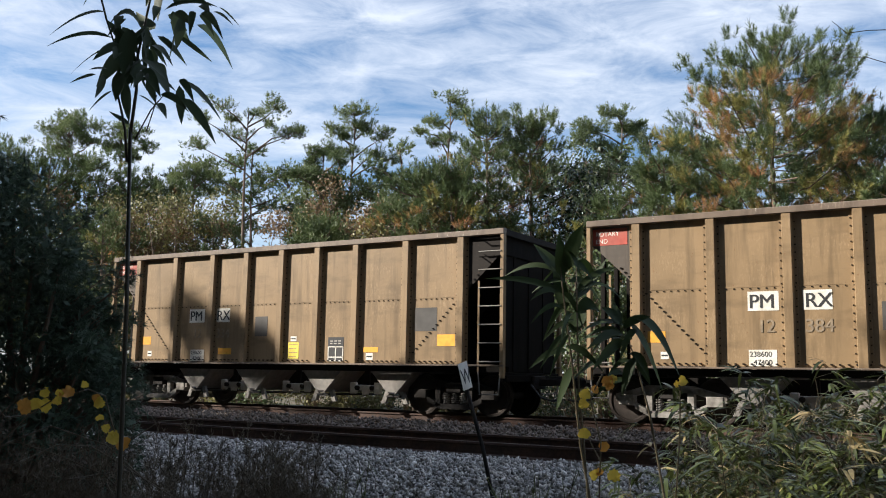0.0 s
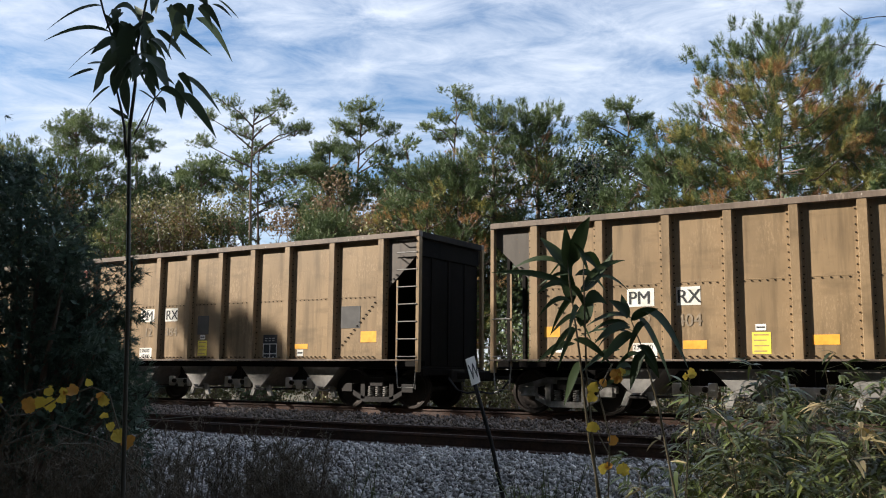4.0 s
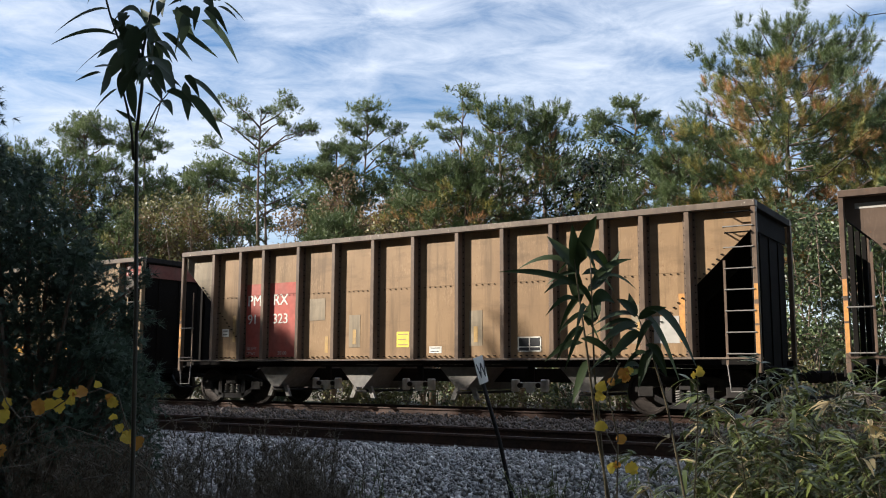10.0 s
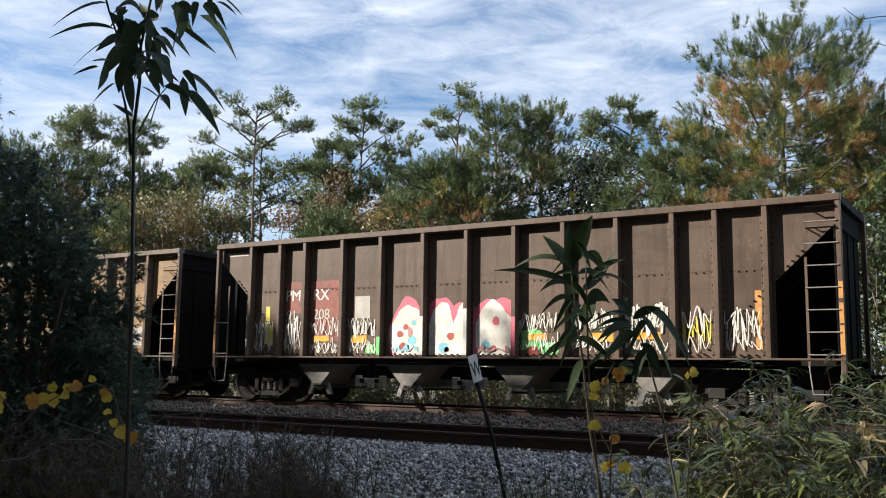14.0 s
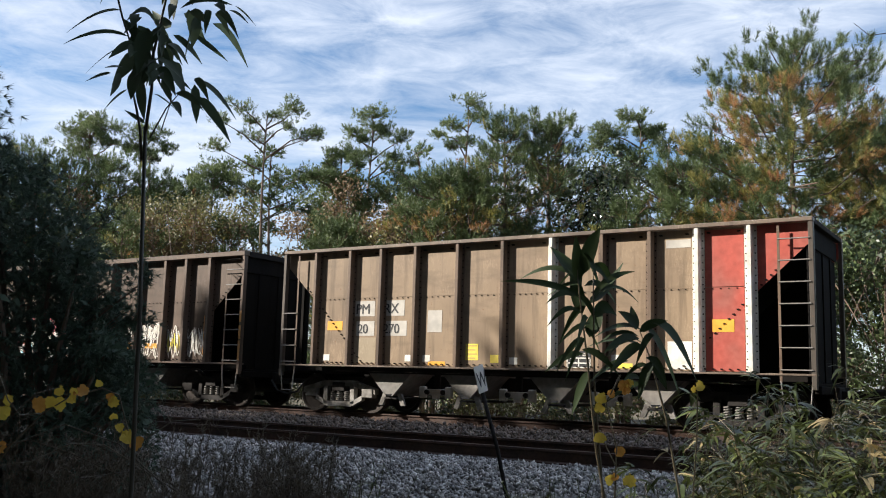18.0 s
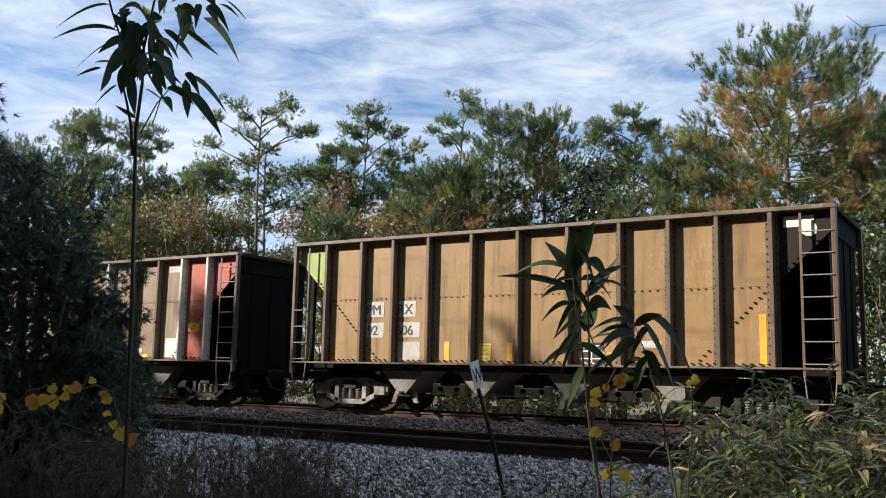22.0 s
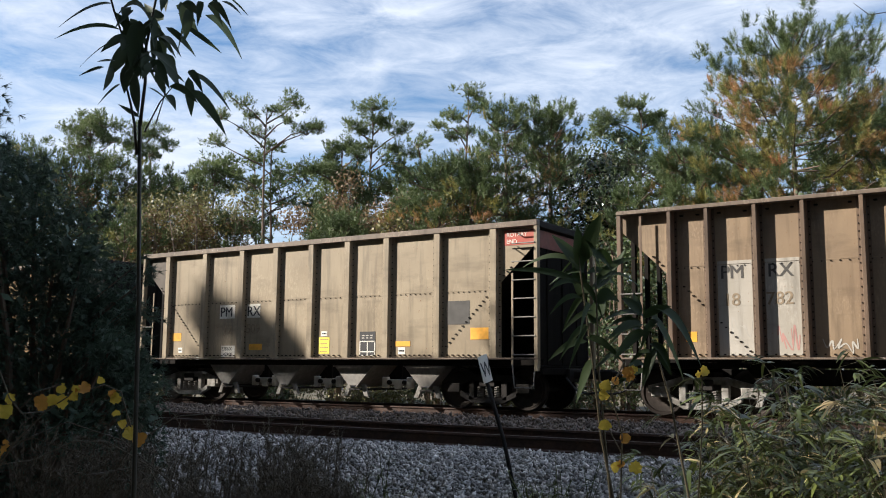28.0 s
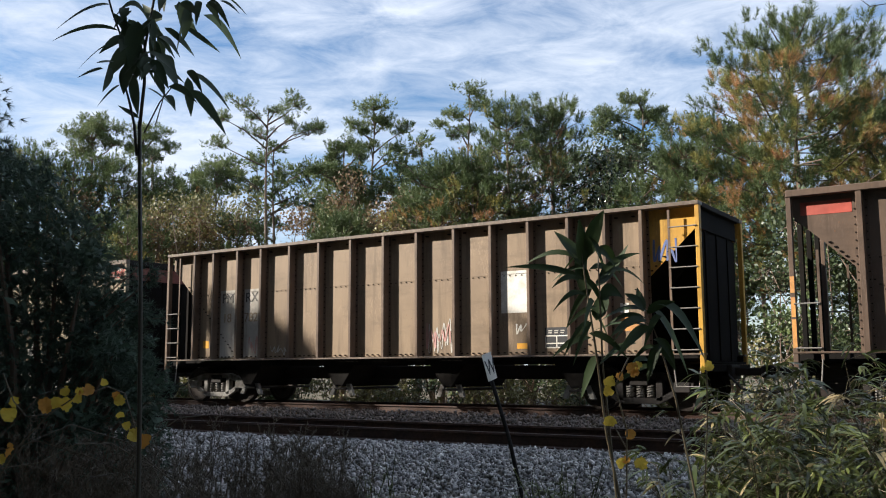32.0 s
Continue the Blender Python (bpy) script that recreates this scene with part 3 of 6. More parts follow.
def hopper_geo(cx, half, y0, y1):
    """One discharge bay: a V of sloping plates closed by end plates, with a door frame at the bottom."""
    zt, zb, w = 0.98, 0.44, 0.1
    g = Geo()
    g.prism([(cx - half, zt), (cx - half + 0.04, zt), (cx - w + 0.03, zb), (cx - w, zb)], 1, y0, y1)
    g.prism([(cx + half, zt), (cx + half - 0.04, zt), (cx + w - 0.03, zb), (cx + w, zb)], 1, y0, y1)
    for y in (y0, y1 - 0.03):
        g.prism([(cx - half + 0.02, zt), (cx + half - 0.02, zt), (cx + w, zb + 0.04), (cx - w, zb + 0.04)], 1, y, y + 0.03)
    return g


def build_car(kind, paint, dark, label, rib_paint=None, end_paint=None, sheet_paint=None, first_paint=None, chord=None, last_paint=None, top=4.09, seam=None):
    """A ribbed open-top hopper car with its near side at y 0, its first end at x 0, standing on the rails at z 0."""
    long, ribs = RIBS[kind]
    rib_paint, chord = rib_paint or paint, chord or paint
    car = thing("hopper_car", label, "freight car", group="cars of the coal train")
    car["recess"] = RIB_DEPTH[kind]
    n = len(ribs)
    dp, hw = RIB_DEPTH[kind], RIB_HALF[kind]
    z0, z1 = Z_SILL + 0.15, top - (0.13 if kind in "AB" else 0.085)
    fall = (z1 - z0 - 0.41) / 2.51
    mid_z = seam or {"A": 1.45, "B": 1.62, "C": 1.47, "D": 1.73}[kind]
    for far in (0, 1):
        fy = (lambda y: WIDE - y) if far else (lambda y: y)

        def span(a, b):
            return sorted((fy(a), fy(b)))
        # sheets between the ribs
        for i in range(n + 1):
            xa = ribs[i - 1] if i else 0.06
            xb = ribs[i] if i < n else long - 0.06
            y = span(dp, dp + 0.013)
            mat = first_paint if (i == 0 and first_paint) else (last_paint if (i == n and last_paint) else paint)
            if 0 < i < n:
                g = Geo().box(xa, xb, *y, z0, z1)
            elif i == 0:
                g = Geo().prism([(xa, z1), (xb, z1), (xb, z1 - 0.43 - (xb - 0.17) * fall), (xa, z1 - 0.34)], 1, *y)
            else:
                g = Geo().prism([(xa, z1), (xb, z1), (xb, z1 - 0.34), (xa, z1 - 0.43 - (long - xa - 0.17) * fall)], 1, *y)
            part("side_sheet", g, mat, car)
            if 0 < i < n:
                part("lap_seam", Geo().box(xa, xb, *span(dp - 0.005, dp), z0 + mid_z + 0.024, z0 + mid_z + 0.036), mat, car)
        # ribs: a pressed hat with two flanges
        for x in ribs:
            mat = rib_paint
            fl = hw + 0.075
            prof = [(x - fl, dp), (x - fl, dp - 0.015), (x - hw - 0.016, dp - 0.015), (x - hw, 0.012), (x - hw + 0.008, 0.0),
                    (x + hw - 0.008, 0.0), (x + hw, 0.012), (x + hw + 0.016, dp - 0.015), (x + fl, dp - 0.015), (x + fl, dp)]
            part("rib", Geo().prism([(px, fy(py)) for px, py in prof], 2, z0 - 0.02, z1 + 0.01), mat, car)
        part("top_chord", Geo().box(0, long, *span(-0.015, dp + 0.015), z1, top, 0.012), chord, car, "worn steel top rail")
        g = Geo().box(0, long, *span(-0.005, dp + 0.012), z0 - 0.05, z0 - 0.012, 0.006)
        part("side_sill", g, chord, car, "thin side sill flange")
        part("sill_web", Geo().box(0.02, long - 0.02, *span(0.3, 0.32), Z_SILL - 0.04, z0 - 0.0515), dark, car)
        # rivets and bolts, too small to be picked apart
        g = Geo()
        for i in range(n + 1):
            xa = (ribs[i - 1] if i else 0.1) + 0.16
            xb = (ribs[i] if i < n else long - 0.1) - 0.16
            if 0 < i < n and kind in "CD":
                for x in (xa + 0.05, xb - 0.05):
                    g.box(x - 0.03, x + 0.03, *span(dp - 0.06, dp + 0.001), z1 - 0.1, z1 - 0.075)
            if 0 < i < n:
                m = max(4, round((xb - xa) / 0.13))
                for k in range(m + 1):
                    x = xa - 0.05 + (xb - xa + 0.1) * k / m
                    g.box(x - 0.011, x + 0.011, *span(dp - 0.016, dp + 0.001), z0 + mid_z - 0.011, z0 + mid_z + 0.011)
                    g.box(x - 0.016, x + 0.016, *span(dp - 0.045, dp + 0.001), z0 + 0.035, z0 + 0.06)
        for x in ribs:
            for dx in (-hw - 0.045, hw + 0.045):
                for k in range(19):
                    z = z0 + 0.1 + k * 0.142
                    g.box(x + dx - 0.011, x + dx + 0.011, *span(dp - 0.032, dp - 0.014), z - 0.011, z + 0.011)
        for s, xe in ((1, 0.0), (-1, long)):
            for k in range(23):
                q = 0.5 + k * 0.088
                x, z = xe + s * (0.2 + q), z1 - 0.35 - q * 1.02
                if z > z0 + 0.05 and not any(abs(x - r) < 0.14 for r in ribs):
                    g.box(x - 0.02, x + 0.02, *span(dp - 0.027, dp + 0.001), z - 0.012, z + 0.012)
        tagged(part("bolts", g, dark, car, "rows of rivet heads"), kind="stuff")
        for x in (0.0, long - 0.09):
            part("corner_post", Geo().box(x, x + 0.09, *span(0.0, 0.12), 0.85, z1, 0.008), rib_paint if not end_paint else end_paint, car)
    # ends: rails, sloping sheets, platform, bracing
    for s, xe in ((1, 0.0), (-1, long)):
        X = (lambda v: xe + s * v)

        def sx(a, b):
            return sorted((X(a), X(b)))
        # the +x end rail is blackened to carry the shade on that end
        part("end_rail", Geo().box(*sx(0.0, 0.12), dp + 0.02, WIDE - dp - 0.02, z1 - 0.02, top - 0.004, 0.01), chord if s > 0 else P_END_BLACK, car)
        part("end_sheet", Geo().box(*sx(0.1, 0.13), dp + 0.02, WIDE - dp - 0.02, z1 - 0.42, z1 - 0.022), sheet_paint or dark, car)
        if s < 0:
            # closes this end; its near-black colour stands for the shade there
            part("bulkhead", Geo().box(*sx(0.14, 0.16), dp + 0.02, WIDE - dp - 0.02, 0.99, z1 - 0.43), dark, car, "end bulkhead, coloured near-black for the shade on this end")
            # added plate that blocks the view through, in place of deep shade
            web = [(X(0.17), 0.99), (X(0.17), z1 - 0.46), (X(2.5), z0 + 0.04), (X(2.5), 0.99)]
            part("end_web", Geo().prism(web, 1, 1.46, 1.5), dark, car, "added dark plate standing in for shade under the sloping sheet")
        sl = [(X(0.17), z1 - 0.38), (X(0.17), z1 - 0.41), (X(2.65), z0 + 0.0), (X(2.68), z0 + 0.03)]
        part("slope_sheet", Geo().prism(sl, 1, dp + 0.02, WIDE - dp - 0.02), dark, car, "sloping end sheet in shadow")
        for y in (0.75, 1.5, 2.25):
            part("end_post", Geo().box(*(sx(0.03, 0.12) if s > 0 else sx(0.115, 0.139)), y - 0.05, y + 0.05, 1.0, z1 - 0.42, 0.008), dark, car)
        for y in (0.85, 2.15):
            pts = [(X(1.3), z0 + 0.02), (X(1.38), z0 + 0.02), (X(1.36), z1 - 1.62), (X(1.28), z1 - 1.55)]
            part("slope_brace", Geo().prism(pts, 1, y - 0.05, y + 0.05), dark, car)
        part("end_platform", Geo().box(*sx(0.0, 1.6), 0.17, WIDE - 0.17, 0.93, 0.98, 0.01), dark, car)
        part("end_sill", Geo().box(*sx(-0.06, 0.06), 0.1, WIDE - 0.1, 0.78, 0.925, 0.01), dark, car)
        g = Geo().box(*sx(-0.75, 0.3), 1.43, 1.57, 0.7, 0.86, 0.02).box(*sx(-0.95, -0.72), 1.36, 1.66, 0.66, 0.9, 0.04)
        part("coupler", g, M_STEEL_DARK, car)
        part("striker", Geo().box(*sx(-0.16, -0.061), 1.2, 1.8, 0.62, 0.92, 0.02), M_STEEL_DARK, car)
        hose = [(X(-0.1), 1.15, 0.72), (X(-0.35), 1.13, 0.45), (X(-0.62), 1.12, 0.38), (X(-0.9), 1.12, 0.42)]
        part("air_hose", Geo().tube(hose, 0.025, 6), M_BLACK, car)
        # ladder on the near and the far corner
        for yy, far in ((0.02, 0), (WIDE - 0.02, 1)):
            w = 0.62 if s < 0 else 0.5
            lad = part("ladder", Geo().box(*sx(w - 0.024, w + 0.024), yy - 0.006, yy + 0.006, 0.98, z1 - (1.0 if kind in "AB" else 0.05), 0.002), rib_paint, car, "steel ladder with round rungs")
            zs = [1.2 + k * 0.4 for k in range(7)]
            part("stirrup", Geo().tube([(X(w), yy, 1.0), (X(w - 0.05), yy, 0.5), (X(0.12), yy, 0.5), (X(0.07), yy, 1.0)], 0.017, 6), M_HOPPER, lad, "bent steel stirrup step")
            for z in zs:
                if s > 0 and z > 2.7 and kind in "CD":
                    continue
                if s > 0 and kind in "AB" and z not in (zs[0], zs[2]):
                    continue
                part("rung", Geo().tube([(X(w), yy + 0.04, z), (X(w), yy - 0.03, z), (X(0.06), yy - 0.03, z), (X(0.06), yy + 0.04, z)], 0.014, 6), M_HOPPER, lad)
            if kind in "AB" and s < 0:
                for z in (z1 - 0.06, z1 - 0.45):
                    part("grab_iron", Geo().tube([(X(0.62), 0.15, z), (X(0.58), -0.03, z - 0.03), (X(0.1), -0.03, z - 0.03), (X(0.06), 0.1, z)], 0.016, 6), dark, lad)
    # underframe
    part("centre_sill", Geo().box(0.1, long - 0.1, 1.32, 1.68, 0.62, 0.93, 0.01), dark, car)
    for cx in BED[kind]:
        h = part("hopper", hopper_geo(cx, 0.62 if kind != "D" else 0.5, 0.34, WIDE - 0.34), M_HOPPER if kind in "ABC" else dark, car, "dusty V-shaped discharge bay")
        for dx in (-0.2, 0.2):
            g = Geo().prism([(cx + dx - 0.06, 0.5), (cx + dx + 0.06, 0.5), (cx + dx * 1.6 + 0.06, 0.22), (cx + dx * 1.6 - 0.06, 0.22)], 1, 0.46, 0.54)
            part("door_arm", g, M_DUST_SUNLIT, h, "dusty door arm")
        part("door", Geo().box(cx - 0.2, cx + 0.2, 0.42, WIDE - 0.42, 0.36, 0.41, 0.01), M_STEEL_DARK, h)
    if kind != "D":
        for a, b in zip(BED[kind], BED[kind][1:]):
            cx = (a + b) / 2
            gear = part("gate_gear", Geo().box(cx - 0.43, cx + 0.43, 0.74, 0.8, 0.5, 0.63, 0.01), M_GATE, car, "pale painted door-opening beam")
            part("hanger", Geo().box(cx - 0.08, cx + 0.08, 0.79, 0.85, 0.56, 1.0, 0.01), dark, gear)
            part("latch", Geo().prism([(cx - 0.1, 0.52), (cx + 0.1, 0.52), (cx + 0.07, 0.4), (cx - 0.07, 0.4)], 1, 0.72, 0.8), M_GATE, gear)
            for dx in (-0.36, 0.36):
                part("block", Geo().box(cx + dx - 0.085, cx + dx + 0.085, 0.7, 0.82, 0.42, 0.69, 0.02), M_GATE, gear)
                part("boss", Geo().disc((cx + dx * 0.62, 0.72, 0.56), 1, [(0.055, -0.05), (0.06, -0.03), (0.06, 0.06)], 10), M_STEEL_DARK, gear)
    for x in (1.53, long - 1.53):
        WHEELSETS.extend(build_truck(car, x, x < 3 and kind != "B"))
    return car, long, ribs


def plate(car, name, mat, x0, x1, z0, z1, label, lift=0.0):
    """A thin painted or riveted plate on the near side."""
    dp = car["recess"]
    return part(name, Geo().box(x0, x1, dp - 0.005 - lift, dp - 0.0005 - lift, z0, z1), mat, car, label)


def letters(car, text, size, x, z, mat, label="painted letters"):
    """Painted characters on the near side, each a part of its own."""
    for i, ch in enumerate(text):
        if ch != " ":
            me, edge = lettering(ch, size, mat)
            ob = part("lettering", me, None, car, label)
            ob.location = (x + lettering(text[:i + 1], size, mat)[1] - edge, car["recess"] - 0.0075, z)


CARS = []


def add_car(x_first, *a, **k):
    car, long, ribs = build_car(*a, **k)
    CARS.append((car, x_first))
    car.location = (x_first, SIDE_Y, 0)
    return car, ribs


P_TAN = car_paint("tan_car_paint", (0.35, 0.24, 0.13), (0.27, 0.185, 0.1))
P_BROWN = car_paint("brown_tan_paint", (0.39, 0.25, 0.13), (0.3, 0.19, 0.1))
P_BROWN_RIB = car_paint("brown_rib_paint", (0.21, 0.145, 0.1), (0.15, 0.105, 0.075))
P_DARK = car_paint("dark_brown_paint", (0.165, 0.112, 0.08), (0.12, 0.083, 0.06))
P_DUSTY = car_paint("dusty_brown_paint", (0.35, 0.255, 0.165), (0.27, 0.195, 0.13))
P_OCHRE = car_paint("ochre_paint", (0.41, 0.255, 0.11), (0.32, 0.2, 0.095))
P_PALE = car_paint("pale_tan_paint", (0.4, 0.325, 0.225), (0.31, 0.245, 0.165))
# near-black: shade on the car ends and underframe is put into this colour
P_GRIME_SHADE = car_paint("grime_and_shade_paint", (0.012, 0.011, 0.01), (0.018, 0.015, 0.013), (0.045, 0.028, 0.018), 0.1, 0.85)
P_END = car_paint("dark_end_paint", (0.1, 0.085, 0.07), (0.13, 0.105, 0.085))
# black of some end bays; on the end rails it stands in for shade
P_END_BLACK = car_paint("black_end_and_shade_paint", (0.03, 0.026, 0.024), (0.042, 0.036, 0.032), (0.06, 0.04, 0.03), 0.2, 0.75)
P_YELLOW = car_paint("yellow_car_paint", (0.68, 0.38, 0.05), (0.55, 0.3, 0.06))
P_WASH = car_paint("faded_white_paint", (0.56, 0.52, 0.46), (0.44, 0.4, 0.34))
P_CHORD = car_paint("worn_chord_paint", (0.23, 0.175, 0.13), (0.17, 0.13, 0.1), (0.6, 0.55, 0.48), 0.9)
G_PINK = material("pink_spray", (0.75, 0.16, 0.22), 0.6, grain=0.15, grain_scale=6, patch_scale=2, bump=0)
G_AQUA = material("aqua_spray", (0.25, 0.58, 0.68), 0.6, grain=0.15, grain_scale=6, patch_scale=2, bump=0)
G_GREEN = material("green_spray", (0.2, 0.62, 0.2), 0.6, grain=0.15, grain_scale=6, patch_scale=2, bump=0)
G_BLUE = material("blue_spray", (0.12, 0.16, 0.34), 0.6, grain=0.15, grain_scale=6, patch_scale=2, bump=0)
G_FADED_PINK = material("faded_pink_spray", (0.5, 0.27, 0.24), 0.6, grain=0.15, grain_scale=6, patch_scale=2, bump=0)


def scrawl(car, x0, x1, z0, z1, mat, waves, width, seed, label="sprayed scribble", lift=0.004):
    """A sprayed tag: one looping line that swings between the foot and the head of its band."""
    rng = np.random.default_rng(seed)
    m = 2 * waves + 3
    step = (x1 - x0) / m
    c = np.stack([np.linspace(x0, x1, m) + rng.normal(0, 0.9, m) * step,
                  z0 + (z1 - z0) * np.where(np.arange(m) % 2, rng.uniform(0.0, 0.42, m), rng.uniform(0.55, 1.0, m))], 1)
    c[:, 0] = np.clip(c[:, 0], x0, x1)
    c = np.concatenate([c[:1], c, c[-1:]])
    q = np.linspace(0, 1, 9)[:-1, None]
    p = np.concatenate([0.5 * (2 * b + (d - a) * q + (2 * a - 5 * b + 4 * d - e) * q ** 2 + (3 * b - a - 3 * d + e) * q ** 3)
                        for a, b, d, e in zip(c, c[1:], c[2:], c[3:])])
    d = np.gradient(p, axis=0)
    u = np.linspace(0, 1, len(p))
    n = unit(np.stack([-d[:, 1], d[:, 0]], 1)) * width * 0.5 * (0.8 + 0.3 * np.sin(u * 19 + seed))[:, None]
    y = car["recess"] - lift - 0.004 * u
    v = np.concatenate([np.c_[(p - n)[:, 0], y, (p - n)[:, 1]], np.c_[(p + n)[:, 0], y, (p + n)[:, 1]]])
    k = len(p)
    f = [(i, i + 1, k + i + 1, k + i) for i in range(k - 1)]
    return part("graffiti", fast_mesh("graffiti", v, f, mat), None, car, label)


def blot(car, x, z, rx, rz, mat, seed, label="sprayed block of paint", lift=0.003, flat=0.0):
    """A rounded sprayed fill with an uneven edge."""
    rng = np.random.default_rng(seed)
    n = 36
    ph = rng.uniform(0, 6.28, 3)
    y = car["recess"] - lift
    v = [(x, y, z)]
    for i in range(n):
        a = 2 * math.pi * i / n
        r = 1 + 0.06 * math.sin(3 * a + ph[0]) + 0.04 * math.sin(5 * a + ph[1]) + 0.02 * math.sin(11 * a + ph[2])
        cz = math.sin(a)
        v.append((x + rx * r * math.cos(a), y, max(z + rz * r * cz, z - flat) if flat else z + rz * r * cz))
    return part("graffiti", fast_mesh("graffiti", v, [(0, i + 1, (i + 1) % n + 1) for i in range(n)], mat), None, car, label)


def marks_plate(car, x0, x1, z0, z1, rows=2, mat=None, ink=None):
    """A small stencilled plate whose fine print shows as bars."""
    pl = plate(car, "data_plate", mat or M_WHITE, x0, x1, z0, z1, "small printed plate")
    g = Geo()
    y = car["recess"] - 0.007
    for r in range(rows):
        zz = z1 - (r + 0.5) * (z1 - z0) / rows
        h = (z1 - z0) / rows * 0.12
        g.box(x0 + 0.1 * (x1 - x0), x1 - (0.1 + 0.12 * (r % 2)) * (x1 - x0), y, y + 0.002, zz - h, zz + h)
    part("print", g, ink or (M_FADED if mat else M_BLACK), car, "rows of fine print")
    return pl


def framed_box(car, x0, x1, z0, z1, cap=True):
    """A black stencil panel with a white frame in two fields."""
    dp = car["recess"]
    plate(car, "stencil_panel", M_BLACK, x0, x1, z0, z1, "black stencil panel")
    zc = z0 + (z1 - z0) * (0.62 if cap else 1.0)
    xm, y, w = (x0 + x1) / 2, dp - 0.007, 0.024
    g = Geo()
    for a, b, c, d in ((x0, x1, z0, z0 + w), (x0, x1, zc - w, zc), (x0, x0 + w, z0, zc), (x1 - w, x1, z0, zc), (xm - w / 2, xm + w / 2, z0, zc), (x0, x1, z0 + 0.09, z0 + 0.09 + w)):
        g.box(a, b, y, y + 0.002, c, d)
    part("stencil_frame", g, M_WHITE, car, "white painted frame")
    if cap:
        g = Geo()
        for r, w0 in ((0.74, 0.16), (0.84, 0.1)):
            zz = z0 + (z1 - z0) * r
            for a in (0.14, 0.4, 0.66):
                g.box(x0 + (x1 - x0) * a, x0 + (x1 - x0) * (a + 0.2 - w0 * 0.3), y, y + 0.002, zz - 0.012, zz + 0.012)
        tagged(part("print", g, M_LIGHT_PATCH, car, "rows of fine print"), kind="stuff")


def orange_bands(car, x):
    """Reflective bands on a corner post."""
    for z0, z1 in ((1.2, 1.72), (1.76, 2.12), (2.2, 2.5)):
        part("reflector", Geo().box(x + 0.008, x + 0.082, -0.004, 0.001, z0, z1), M_BAND, car, "worn orange reflective band")


def type_a(x, paint, label, number, red_first=False, red_last=False, dark_bay=5.46, yellow=5.5, ora=True, chord=None, last_paint=None, move=0.0):
    car, ribs = add_car(x, "A", paint, P_GRIME_SHADE, label, first_paint=P_END, chord=chord, last_paint=last_paint)
    plate(car, "letter_plate", M_WHITE, 3.08 + move, 3.64 + move, 2.18, 2.54, "white lettering plate")
    plate(car, "letter_plate", M_WHITE, 4.06 + move, 4.56 + move, 2.18, 2.54, "white lettering plate")
    letters(car, "PM", 0.37, 3.1 + move, 2.23, M_BLACK)
    letters(car, "RX", 0.37, 4.09 + move, 2.23, M_BLACK)
    letters(car, number[:2], 0.34, 3.24 + move, 1.78, M_TAN_NUMBER, "worn painted numbers")
    letters(car, number[2:], 0.34, 4.08 + move, 1.78, M_TAN_NUMBER, "worn painted numbers")
    plate(car, "weight_plate", M_WHITE, 3.18, 3.68, 1.16, 1.46, "white weight stencil")
    letters(car, "238600", 0.135, 3.19, 1.335, M_BLACK)
    letters(car, "47400", 0.135, 3.26, 1.185, M_BLACK)
    if dark_bay:
        plate(car, "paint_patch", M_GREY_PATCH, dark_bay, dark_bay + 0.42, 1.8, 2.3, "dark square paint patch")
    marks_plate(car, yellow, yellow + 0.34, 1.24, 1.64, 4, M_YELLOW)
    marks_plate(car, yellow + 0.07, yellow + 0.26, 1.67, 1.79, 1)
    framed_box(car, 7.86, 8.33, 1.18, 1.76)
    plate(car, "paint_patch", M_GREY_PATCH, 10.36, 10.95, 1.88, 2.41, "dark square paint patch")
    plate(car, "reflector", M_ORANGE, 10.97, 11.46, 1.54, 1.8, "orange reflective patch")
    plate(car, "reflector", M_ORANGE, 1.24, 1.6, 1.6, 1.82, "faded orange patch")
    part("route_board", Geo().box(10.82, 11.02, 0.12, 0.165, 1.2, 1.4, 0.004), M_GREY_PATCH, car, "small dark board")
    marks_plate(car, 1.5, 1.66, 1.28, 1.42, 1)
    part("route_board", Geo().box(1.2, 1.36, 0.12, 0.165, 1.36, 1.48, 0.004), M_GREY_PATCH, car, "small dark board")
    if ora:
        plate(car, "reflector", M_ORANGE, 4.2, 4.66, 1.34, 1.5, "orange reflective patch")
        if yellow < 6:
            plate(car, "reflector", M_ORANGE, 6.56, 7.02, 1.4, 1.58, "orange reflective patch")
    marks_plate(car, 9.0, 9.2, 1.22, 1.38, 1)
    plate(car, "reflector", M_ORANGE, 8.92, 9.34, 1.4, 1.52, "orange reflective patch")
    for on, x0 in ((red_first, 0.1), (red_last, 11.83)):
        if on:
            plate(car, "end_panel", M_RED, x0, x0 + 0.74, 3.58, 3.92, "red rotary-end panel")
            letters(car, "ROTARY", 0.13, x0 + 0.06, 3.77, M_WHITE)
            letters(car, "END", 0.13, x0 + 0.06, 3.62, M_WHITE)
    if red_last:
        # the duller red puts the shade on the end face into the band
        part("end_band", Geo().box(12.604, 12.61, 0.3, WIDE - 0.3, 3.52, 3.9), M_RED_DULL, car, "red band on the end sheet, darkened for shade")
    return car


def lettered(car, pairs, mat, plates=None):
    for text, size, x, z, x1 in pairs:
        if plates:
            plate(car, "letter_plate", plates, x - 0.04, x1, z - 0.06, z + size * 0.72 + 0.06, "white lettering plate")
        letters(car, text, size, x, z, mat)


e = 0.9
type_a(-24.48 * e, P_TAN, "tan ribbed open-top coal hopper car, weathered", "12334", red_first=True, yellow=6.6, last_paint=P_END_BLACK, chord=P_CHORD)
